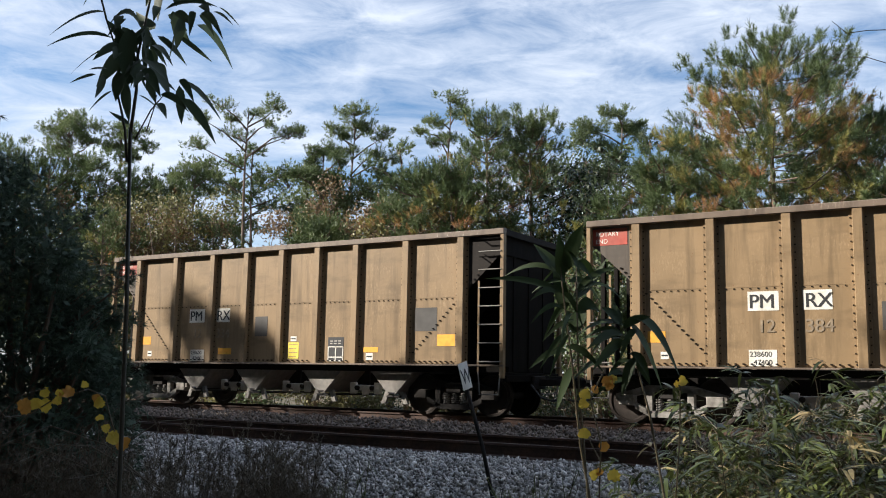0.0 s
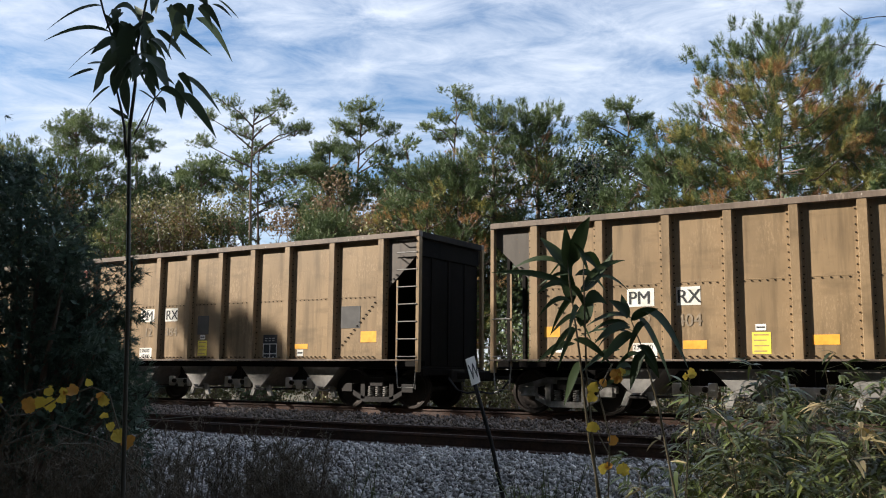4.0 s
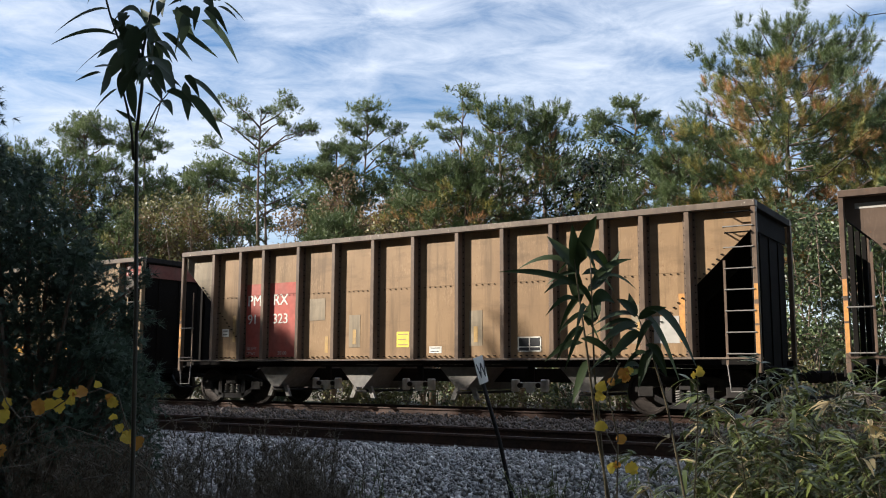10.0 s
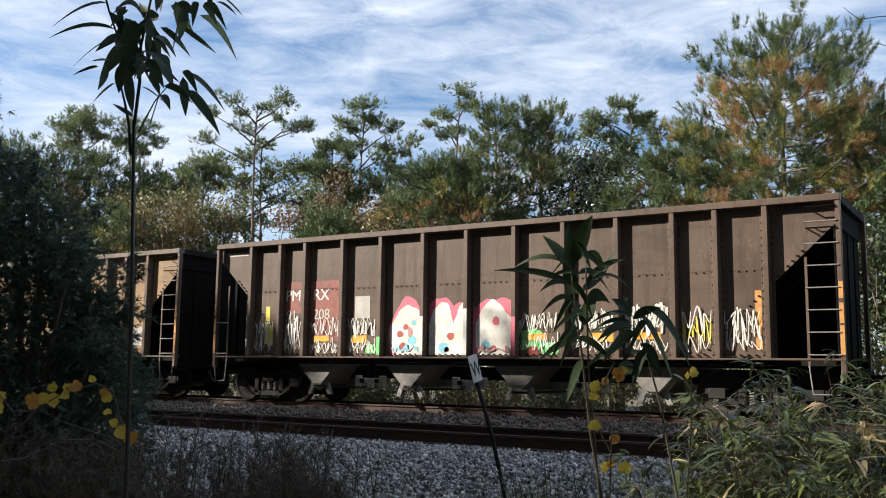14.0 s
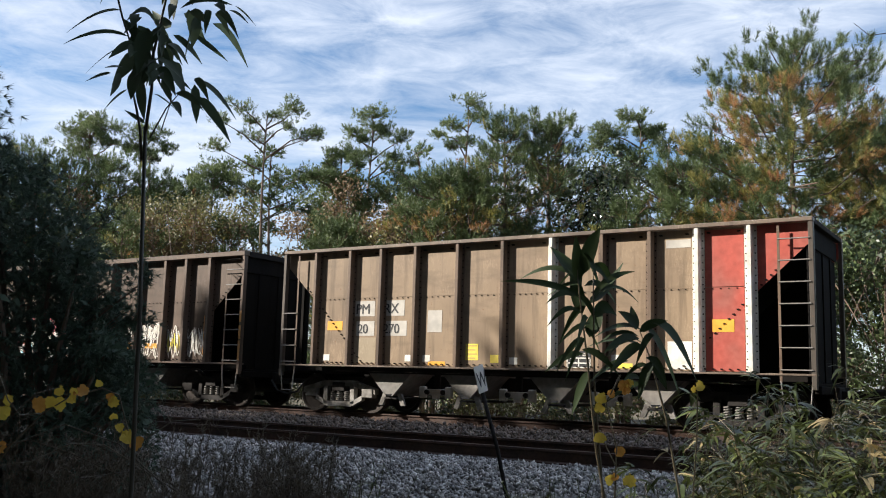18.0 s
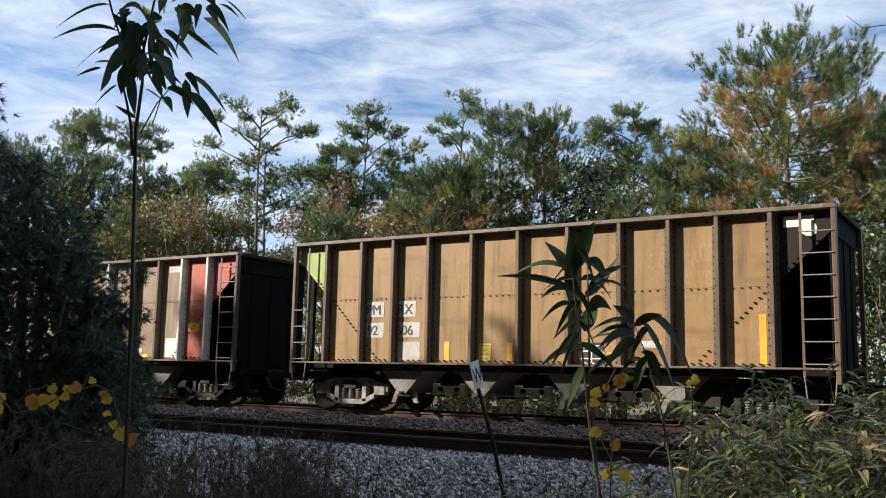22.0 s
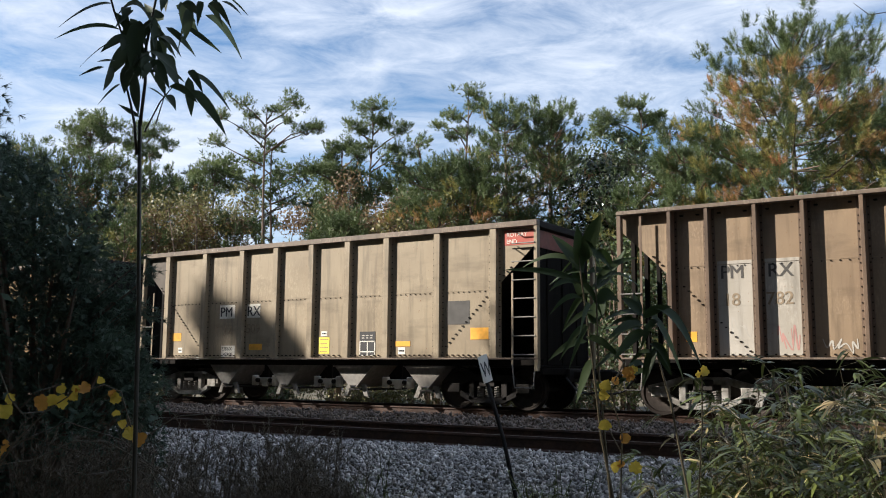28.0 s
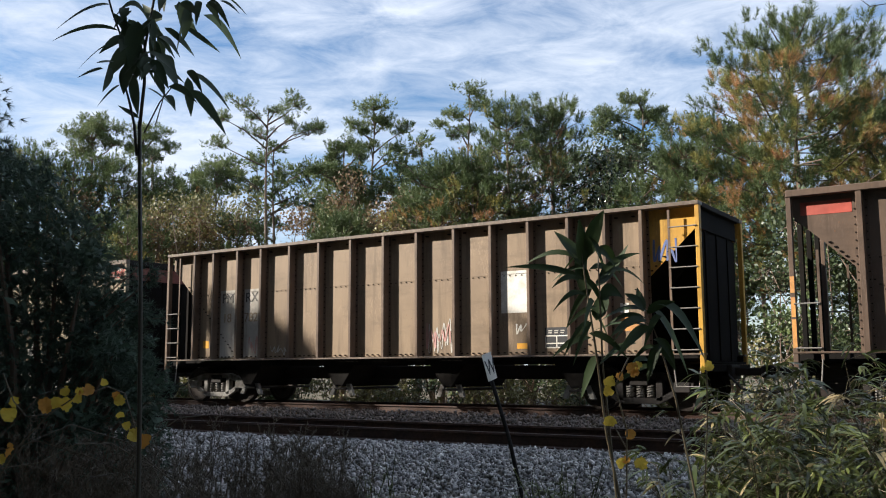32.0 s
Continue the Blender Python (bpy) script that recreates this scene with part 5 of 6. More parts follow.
tall_pine(*far(-35.1, 36.2), grown([(-1.6, 15.4, 0.8), (1.5, 15.3, 1.0), (-2.4, 14.4, 0.7), (2.1, 13.8, 1.0), (-0.7, 13.8, 0.8), (-2.8, 13.2, 0.8), (0.2, 15.0, 0.7),
          (-1.1, 14.7, 0.6), (2.8, 13.9, 0.5), (1.2, 14.4, 0.6)]), "tall sparse pine with a flat open crown", seed=1, dense=0.7)
tall_pine(*far(-32.9, 42.3), grown([(0.3, 16.2, 1.2), (-0.9, 15.1, 0.8), (2.0, 14.7, 0.8), (1.6, 13.8, 0.9), (2.5, 13.7, 0.7), (0.9, 15.3, 0.8), (0.0, 13.9, 0.6), (-0.4, 14.7, 0.6),
          (0.3, 15.4, 0.9)]), "tall slim pine with a rounded crown", seed=2, lean=0.4)
tall_pine(*far(-28.5, 45.2), grown([(0.7, 17.1, 0.9), (1.2, 16.4, 0.8), (-0.2, 15.8, 0.9), (-1.0, 15.3, 0.5), (0.5, 15.0, 0.7), (-0.3, 14.5, 0.7)]), "tall pine with a leaning crown", seed=3, lean=0.8)
tall_pine(*far(-48.5, 34.6), grown([(-0.2, 16.2, 1.3), (-1.0, 15.4, 1.0), (0.9, 15.6, 1.1), (-0.7, 14.4, 1.0), (1.4, 14.7, 0.9), (0.2, 15.0, 1.1)]), "tall pine with a round crown", seed=4, dense=1.2)
tall_pine(*far(-45.8, 36.4), grown([(-0.2, 15.4, 1.1), (0.9, 15.1, 1.0), (-0.7, 14.6, 1.0), (1.5, 14.4, 0.7), (0.3, 13.9, 0.9)]), "tall pine with a broad crown", seed=5, dense=1.1)
tall_pine(*far(-30.3, 37.0), grown([(-0.2, 12.4, 1.0), (-0.9, 12.0, 0.7), (0.7, 11.9, 0.8), (-0.6, 11.1, 0.8), (0.4, 10.9, 0.8), (-1.5, 11.1, 0.5), (0.1, 10.2, 0.8), (1.0, 10.0, 0.7), (-0.8, 9.6, 0.8)]),
          "dark half-grown pine with layered tufts", seed=6, dense=1.3, mat=L_PINE)
tall_pine(*far(-34.4, 32.0), grown([(-0.2, 10.9, 1.0), (-1.0, 10.4, 0.7), (0.8, 10.6, 0.7), (-0.3, 10.0, 0.8), (0.6, 9.8, 0.6), (-0.9, 9.3, 0.6)]), "pale green half-grown pine", seed=7, dense=1.2)
tall_pine(*far(-29.0, 40.2), grown([(-0.0, 11.6, 0.8), (0.6, 11.0, 0.8), (-0.3, 10.5, 0.8), (0.9, 9.8, 0.9), (-0.6, 9.4, 0.8)]), "dark half-grown pine with layered tufts", seed=8, dense=1.2, mat=L_PINE)
tall_pine(*far(-16.5, 43.3), grown([(-1.3, 13.5, 1.0), (-0.4, 14.1, 0.8), (0.4, 13.5, 0.8), (-1.8, 12.8, 0.8), (-0.8, 12.5, 0.8), (1.0, 13.7, 0.4), (0.9, 13.2, 0.5)]), "tall round-crowned green pine", seed=9, dense=1.3)
young_pine(-18.3, 32.8, 12.1, 2.5, "bushy young pine with browning inner needles", 21, 0.25, 0.25)
young_pine(-16.9, 34.0, 12.2, 2.3, "bushy young pine with upswept tufts", 22, 0.22, 0.3)
young_pine(-20.2, 30.7, 9.4, 2.3, "bushy young green pine tree", 23, 0.25, 0.25)
young_pine(-18.9, 31.0, 9.6, 2.2, "bushy young green pine tree", 24, 0.22, 0.25)
young_pine(-7.4, 34.8, 13.7, 3.8, "large bushy pine with orange browning needles", 25, 0.48, 0.3, 0.56, 1.6, 54, 0.5, 0.016, 2.3)
young_pine(-4.3, 36.8, 11.2, 2.8, "bushy pine with browning needles", 26, 0.4, 0.3, 0.5, 1.4, 44, 0.5, 0.018, 1.6)
young_pine(-11.4, 34.8, 9.9, 2.9, "bushy young pine with browning needles", 27, 0.34, 0.25, 0.48, 1.25, 40, 0.45, 0.02)
young_pine(-2.6, 33.0, 8.0, 2.6, "bushy young green pine tree", 28, 0.2, 0.1)
young_pine(-13.2, 33.5, 8.2, 2.4, "bushy young green pine tree", 29, 0.2, 0.2)


def woods():
    """Undergrowth and far trees behind, each shrub a thing of its own."""
    rng = np.random.default_rng(11)
    leafy("oak_tree", -22.0, 52.0, [(0.0, 14.2, 1.7, 0), (-1.6, 13.6, 1.3, 0.5), (1.4, 13.6, 1.3, 0), (0.0, 12.0, 1.8, 0), (-1.5, 11.0, 1.5, 0.6), (1.5, 11.2, 1.5, 0.3), (0.2, 9.6, 1.8, 0)],
          L_OAK, "dark evergreen oak with small leaves", seed=41, leaf=(0.22, 0.14), dense=0.8, group="trees beyond the track", trunk=0.16)
    leafy("magnolia_tree", -15.0, 34.6, [(0.1, 9.0, 0.9, 0), (-0.7, 8.2, 1.0, 0.3), (0.8, 8.0, 1.0, 0), (-1.0, 6.8, 1.2, 0), (0.2, 6.9, 1.3, -0.4), (1.2, 6.4, 1.1, 0.3), (-0.8, 5.2, 1.3, 0), (0.7, 5.0, 1.4, -0.3), (0.0, 3.4, 1.5, 0)],
          L_GLOSSY, "dark broad-leaved evergreen with glossy leaves", seed=43, leaf=(0.2, 0.1), dense=1.1, group="trees beyond the track", trunk=0.1)
    # autumn thicket between the trunks
    for i in range(13):
        s = i / 12
        x, y = -40 + 24 * s + rng.normal(0, 0.7), 29 + 6.5 * s + rng.normal(0, 1.2)
        top = 8.9 + rng.normal(0, 0.8) - 0.9 * s
        mat, what = ((L_BROWN, "brown autumn thicket"), (L_SHRUB, "yellow-green thicket"), (L_BROWN, "rust-brown thicket"))[i % 3]
        cl = [(rng.normal(0, 1.2), top * rng.uniform(0.3, 1.0), rng.uniform(0.7, 1.1), rng.normal(0, 0.7)) for _ in range(14)]
        leafy("thicket", x, y, cl, mat, what + " with thin stems", "shrub", 50 + i, (0.15, 0.1), 0.75, trunk=0.04)
    # a belt of shaded woodland behind the nearer trees
    for i in range(21):
        s = i / 20
        x, y = -86 + 90 * s + rng.normal(0, 0.8), 47 + 14 * s + rng.normal(0, 2)
        top = 18.2 - 2.4 * s + rng.normal(0, 1.6)
        cl = [(rng.normal(0, 2.2), rng.uniform(7.0, top), rng.uniform(1.2, 1.9)) for _ in range(14)] + [(0.0, top, 1.2)]
        tall_pine(x, y, cl, "tall shaded pine among the woods", (L_OAK, L_PINE_FAR, L_PINE)[i % 3], 80 + i, 0.0, 0.2, 0.6, (8, 0.6, 0.095), "woods in the distance", 0.6)
    # young pines and thicket to the far left of the line
    for i, (x, y, h, r) in enumerate(((-43.8, 27.9, 12.8, 3.0), (-42.1, 29.1, 12.0, 2.9), (-40.3, 30.2, 12.1, 2.8), (-38.6, 31.3, 11.4, 2.7), (-36.9, 32.5, 10.8, 2.5), (-35.5, 27.5, 8.3, 2.2), (-47, 27, 12.2, 2.8), (-32, 31, 8.4, 2.0), (-28, 33.5, 8.6, 2.0), (-25.5, 31, 7.6, 2.0), (-23.0, 33, 8.6, 2.0))):
        young_pine(x, y, h, r, "bushy young green pine tree", 200 + i, 0.08, 0.2, 0.48, 0.9, 20, 0.42, 0.034)
    # low growth just past the ballast, seen under the train
    for i in range(20):
        x, y = -32 + 1.75 * i + rng.normal(0, 0.4), 24.5 + rng.normal(0, 0.8)
        cl = [(rng.normal(0, 0.7), rng.uniform(-0.2, 1.5 + 1.2 * (i % 3 == 0)), rng.uniform(0.35, 0.6), rng.normal(0, 0.4)) for _ in range(8)]
        leafy("shrub", x, y, cl, L_SHRUB if i % 3 else L_PINE, "low yellow-green shrub at the ballast edge", "shrub", 110 + i, (0.12, 0.07), 0.9, trunk=0.02)
    for i in range(26):
        x, y = -33 + 1.36 * i + rng.normal(0, 0.3), 22.3 + rng.normal(0, 0.5)
        cl = [(rng.normal(0, 0.6), rng.uniform(-0.35, 0.55), rng.uniform(0.25, 0.42), rng.normal(0, 0.3)) for _ in range(7)]
        leafy("shrub", x, y, cl, (L_SHRUB, L_OAK)[i % 4 == 1], "low yellow-green shrub at the ballast edge", "shrub", 170 + i, (0.1, 0.06), 1.2, trunk=0.012, ground=-0.5, twigs=3)
    for i in range(9):
        x, y = -14 + 1.9 * i + rng.normal(0, 0.4), 29 + rng.normal(0, 0.8)
        cl = [(rng.normal(0, 1.1), rng.uniform(0.5, 5.2), rng.uniform(0.6, 1.0), rng.normal(0, 0.6)) for _ in range(11)]
        leafy("shrub", x, y, cl, (L_PINE, L_OAK, L_OAK)[i % 3], "tall leafy shrub at the wood's edge", "shrub", 140 + i, (0.14, 0.085), 0.7, trunk=0.03)

    # dense growth that closes the wood's edge to the east
    for i in range(15):
        x, y = -20 + 1.75 * i + rng.normal(0, 0.4), 31.5 + rng.normal(0, 0.7)
        cl = [(rng.normal(0, 1.1), rng.uniform(0.2, 5.6), rng.uniform(0.7, 1.1), rng.normal(0, 0.5)) for _ in range(12)]
        leafy("shrub", x, y, cl, (L_OAK, L_PINE, L_OAK)[i % 3], "tall dark shrub at the wood's edge", "shrub", 420 + i, (0.2, 0.12), 0.8, trunk=0.03, twigs=3)


woods()


def shade_wood():
    """The wood on the near side of the line, which keeps the sun off the verge."""
    rng = np.random.default_rng(77)
    # unseen rows; the taller eastern and rear ones also cut sky light on cars
    spots = [(-76 + 4.5 * i, -4.5 + rng.normal(0, 0.6), ((20.4 if 5 <= i <= 7 else 21.7) if i < 14 else 26.0) + rng.normal(0, 0.7)) for i in range(25)]
    spots += [(-70 + 6.5 * i, -14 + rng.normal(0, 1.0), (27 if i < 9 else 31.0) + rng.normal(0, 1.2)) for i in range(17)]
    spots += [(-27, 2.5, 10.5), (-33, 4.5, 10.0), (-40, 3.0, 12.0), (-21, -0.5, 11.5)]
    for i, (x, y, h) in enumerate(spots):
        cl = [(rng.normal(0, 2.3), rng.uniform(1.5, h - 1.4), rng.uniform(1.3, 2.0), rng.normal(0, 1.4)) for _ in range(30)]
        cl += [(rng.normal(0, 2.2), h - rng.uniform(1.0, 5.5), rng.uniform(0.9, 1.3), rng.normal(0, 1.2)) for _ in range(14)]
        # an opening through which the sun reaches the cane thicket
        aim = np.array([0.1, 5.8, 0.5])
        ray = np.array(SUNDIR)

        def clear(c):
            w = np.array([x, y, c[1]]) + RIGHT * c[0] + AWAY * c[3] - aim
            return np.linalg.norm(w - ray * (w @ ray)) > 1.6 + c[2]
        cl = [c for c in cl if clear(c)]
        leafy("shade_tree", x, y, cl, L_OAK, "dense evergreen tree on the near verge", "tree", 300 + i, (0.95, 0.6), 0.26, "wood on the near verge", 0.06, twigs=1)
    # one pine stands above the rest and throws its crown's shadow on the cars
    crown = [(-1.0, 23.3, 0.45), (-0.6, 23.5, 0.5), (-0.7, 22.7, 0.45), (0.3, 22.8, 0.4), (0.6, 23.0, 0.5), (1.1, 22.9, 0.5), (0.9, 22.2, 0.45), (1.4, 22.4, 0.4), (-0.4, 22.1, 0.4), (1.8, 22.6, 0.45), (2.2, 22.2, 0.4), (1.9, 21.9, 0.4)]
    leafy("shade_tree", -49.9, -3.0, [(0.84 * u, z, r, -0.54 * u) for u, z, r in crown], L_OAK, "tall thin tree that overtops the verge wood", "tree", 390, (0.3, 0.2), 1.1, "wood on the near verge", 0.12)


shade_wood()

# ---- near plants ----
UP = np.array([0.065, -0.121, 0.991])


def leaf_part(parent, base, tip, width, arch, mat, seed, name="leaf"):
    """One large pointed leaf from base to tip that rises by arch on the way, folded along its midrib."""
    base, tip = np.asarray(base, float), np.asarray(tip, float)
    rng = np.random.default_rng(seed)
    d = tip - base
    ln = np.linalg.norm(d)
    nrm = unit(-AWAY * 0.8 + rng.normal(0, 0.35, 3) + np.array([0, 0, 0.5]))
    side = unit(np.cross(d, nrm))
    nrm = np.cross(side, d / ln)
    v, f, seg = [], [], 8
    for k in range(seg + 1):
        s = k / seg
        p = base + d * s + np.array([0, 0, arch * ln]) * 4 * s * (1 - s) * (1.15 - 0.3 * s)
        w = width * 0.5 * (math.sin(math.pi * (0.06 + 0.94 * s) ** 0.75) ** 0.9 if 0 < k < seg else 0.05)
        v += [p - side * w + nrm * w * 0.3, p, p + side * w + nrm * w * 0.3]
        if k:
            a = 3 * (k - 1)
            f += [(a, a + 1, a + 4, a + 3), (a + 1, a + 2, a + 5, a + 4)]
    return part(name, fast_mesh(name, v, f, mat, True), None, parent)


def bamboo():
    node = np.array([-1.841, 1.462, 1.454])
    foot = np.array([-2.0, 1.62, -0.72])
    ob = thing("bamboo", "slender dark bamboo cane with drooping pointed leaves", "bamboo", foot)
    k = 1 / 712

    def at(dx, dy):
        return node + RIGHT * dx * k - UP * dy * k - foot
    waist = np.array([-1.914, 1.56, 0.564]) - foot
    part("culm", Geo().tube([(0, 0, 0), waist * [0.8, 0.8, 0.55], waist, (waist + at(0, 0)) / 2 + RIGHT * 0.004, at(0, 0)], [0.0066, 0.0062, 0.0058, 0.0054, 0.0046], 8), L_CULM_DARK, ob, "", True)
    part("culm", Geo().tube([at(-6, 60), at(-9, 6), at(-16, -30), at(-26, -72)], [0.0035, 0.0035, 0.003, 0.002], 6), L_CULM_DARK, ob, "", True)
    part("culm", Geo().tube([at(0, 10), at(10, -67), at(12, -130), at(26, -196), at(46, -290), at(60, -400)], [0.0045, 0.004, 0.0035, 0.003, 0.0025, 0.0015], 6), L_CULM_DARK, ob, "", True)
    part("twig", Geo().tube([at(-31, -153), at(-44, -192), at(-54, -230), at(-60, -280)], [0.0022, 0.0025, 0.0025, 0.002], 6), L_CULM_DARK, ob, "", True)
    part("twig", Geo().tube([at(8, 20), at(36, -33), at(60, -62)], [0.0022, 0.0018, 0.0012], 5), L_CULM_DARK, ob)
    part("twig", Geo().tube([at(28, 6), at(42, -38), at(46, -60)], [0.0016, 0.0014, 0.001], 5), L_CULM_DARK, ob)
    left = [(-46, -205, -144, -161, 13, .1), (-18, -148, -129, -107, 11, .16), (-20, -146, -120, -117, 6, .14), (-14, -140, -75, -84, 26, .06), (-65, -96, -114, -82, 8, .04), (-36, -84, -41, -34, 13, .0),
            (-45, -75, -99, -46, 4, .06), (22, -172, -34, -166, 18, .5), (-1, -148, -31, -178, 16, .0), (32, -190, -13, -232, 20, -.1), (-6, -90, -6, -30, 21, .0), (-11, -84, -6, -14, 18, .0), (-8, -12, -53, -41, 8, .0),
            (-6, -135, -42, -95, 15, .08)]
    right = [(80, -202, 52, -133, 19, .0), (88, -200, 78, -141, 16, .0), (66, -200, 164, -197, 11, .12), (107, -199, 165, -132, 14, .16), (127, -199, 171, -147, 11, .2), (147, -206, 184, -179, 6, .1), (73, -178, 129, -141, 8, .03),
             (36, -131, 92, -90, 14, .2), (29, -124, 63, -64, 25, .05), (12, -91, 70, -78, 12, .2), (36, -84, 53, -64, 8, .05), (78, -86, 75, -24, 15, .0), (88, -84, 162, -15, 12, .12), (93, -81, 124, -34, 11, .12)]
    low = [(83, -66, 135, 7, 16, .1), (60, -54, 115, -18, 11, .12), (48, -44, 66, -16, 13, .15), (6, -67, 40, -44, 9, .05), (12, -162, 8, -71, 26, .0), (-8, -142, -18, -88, 24, .0), (26, -168, 19, -101, 20, .0),
           (-31, -94, -50, -81, 11, .0), (-21, -81, -24, -47, 8, .0), (80, -242, 85, -210, 13, .0), (100, -229, 151, -204, 11, .02), (147, -232, 178, -210, 5, .05), (-48, -220, -28, -229, 11, .0), (56, -249, 46, -192, 32, .0)]
    high = [(46, -290, 10, -236, 24, .1), (50, -300, 96, -262, 20, .15), (40, -280, -20, -262, 18, .2), (56, -340, 120, -300, 18, .2), (54, -330, 0, -320, 18, .2), (60, -390, 110, -360, 16, .2), (58, -385, 10, -370, 16, .2), (62, -400, 66, -450, 14, .0),
            (-58, -270, -110, -240, 14, .15), (-58, -262, -40, -225, 13, .1)]
    rng = np.random.default_rng(44)
    core = []
    for i in range(34):
        x0, y0, a, ln = rng.uniform(-18, 40), rng.uniform(-200, -90), rng.uniform(0.6, 2.5), rng.uniform(30, 68)
        core.append((x0, y0, x0 + ln * math.cos(a), y0 + ln * math.sin(a), rng.uniform(10, 17), rng.uniform(0.0, 0.15)))
    for i in range(9):
        x0, y0, a, ln = rng.uniform(52, 130), rng.uniform(-218, -196), rng.uniform(0.5, 1.9), rng.uniform(36, 66)
        core.append((x0, y0, x0 + ln * math.cos(a), y0 + ln * math.sin(a), rng.uniform(9, 14), rng.uniform(0.05, 0.2)))
    for i, (x0, y0, x1, y1, w, arch) in enumerate(left + right + low + high + core):
        deep = AWAY * 0.05 * math.sin(i * 2.3)
        leaf_part(ob, at(x0, y0) + deep, at(x1, y1) + deep * 2, w * k * 1.2, arch, L_BAMBOO, 400 + i)


def broad_cane():
    """A cane with broad dark leaves on two thin stems."""
    foot = np.array([-1.78, 4.35, -0.72])
    ob = thing("broad_leaved_cane", "tall cane with broad dark green arching leaves", "cane", foot)
    k = 1 / 364
    ref = np.array([-1.84, 4.169, 1.04])

    def at(x, y):
        return ref + RIGHT * (x - 1030) * k - UP * (y - 574) * k - foot
    part("stem", Geo().tube([(0, 0, 0), at(1068, 880), at(1045, 760), at(1028, 610), at(1010, 480), at(1000, 395)], [0.007, 0.007, 0.0065, 0.0055, 0.004, 0.002], 7), L_CULM, ob, "", True)
    part("stem", Geo().tube([(0.02, 0.03, 0), at(1060, 860), at(1040, 640), at(1036, 500), at(1034, 430)], [0.006, 0.006, 0.005, 0.004, 0.002], 7), L_CULM, ob, "", True)
    part("stem", Geo().tube([(0.3, 0.2, 0), at(1202, 880), at(1168, 700), at(1140, 600), at(1118, 545)], [0.007, 0.0065, 0.006, 0.004, 0.002], 7), L_CULM, ob, "", True)
    one = [(1012, 488, 872, 466, 16, .07), (1002, 452, 908, 458, 15, .16), (1002, 490, 950, 505, 14, .2), (1012, 515, 952, 545, 12, .22), (1014, 470, 962, 398, 32, .05), (1008, 462, 1002, 382, 28, .0),
           (1016, 450, 1040, 372, 34, .1), (1030, 500, 1092, 424, 30, -.1), (1034, 485, 1112, 440, 16, .12), (1040, 490, 1108, 500, 15, .28), (1034, 520, 1078, 520, 30, .3), (1030, 560, 1056, 500, 34, .0),
           (1018, 560, 968, 625, 13, .1), (1020, 590, 950, 625, 18, .12), (1016, 520, 1000, 430, 30, .0)]
    two = [(1118, 548, 1166, 528, 20, .1), (1136, 532, 1212, 632, 28, .22), (1130, 540, 1198, 660, 26, .1), (1122, 545, 1040, 560, 20, .15), (1118, 560, 1048, 590, 22, .12), (1112, 540, 1082, 512, 22, .1),
           (1112, 545, 1108, 500, 20, .0), (1120, 570, 1060, 625, 24, .1), (1140, 590, 1166, 650, 24, .05), (1128, 575, 1024, 580, 16, .12), (1100, 600, 1030, 640, 22, .1), (1140, 600, 1112, 670, 26, .05),
           (1030, 620, 1005, 700, 22, .05)]
    rng = np.random.default_rng(45)
    more = []
    for i in range(22):
        x0, y0 = ((rng.uniform(1002, 1038), rng.uniform(400, 600)), (rng.uniform(1115, 1150), rng.uniform(545, 640)))[i % 3 == 2]
        a, ln = rng.uniform(0.2, 1.2) if rng.random() < 0.5 else math.pi - rng.uniform(0.2, 1.2), rng.uniform(40, 90)
        more.append((x0, y0, x0 + ln * math.cos(a), y0 + ln * math.sin(a), rng.uniform(10, 17), rng.uniform(0.1, 0.3)))
    for i, (x0, y0, x1, y1, w, arch) in enumerate(one + two + more):
        deep = AWAY * 0.1 * math.sin(i * 1.9)
        leaf_part(ob, at(x0, y0), at(x1, y1) + deep, w * k * 0.82, arch, L_CANE, 500 + i)


def yellow_leaf(parent, c, size, seed, mat):
    """A broad lobed leaf, cupped, on a short stalk."""
    rng = np.random.default_rng(seed)
    g = Geo()
    n, vs = 25, []
    turn = rng.uniform(0, 6.28)
    nrm = Vector(-AWAY + rng.normal(0, 0.35, 3)).normalized()
    a = nrm.orthogonal().normalized()
    b = nrm.cross(a)
    vs.append(Vector(c))
    for i in range(n):
        w = turn + 2 * math.pi * i / n
        r = size * (0.5 + 0.05 * math.cos(3 * (w - turn)) + 0.03 * math.cos(7 * (w - turn)) + rng.normal(0, 0.035))
        vs.append(Vector(c) + (a * math.cos(w) + b * math.sin(w)) * r - nrm * (-0.1 * size + rng.normal(0, 0.06) * size))
    g.add(vs, [(0, i + 1, (i + 1) % n + 1) for i in range(n)])
    return part("leaf", g, mat, parent, "", True)


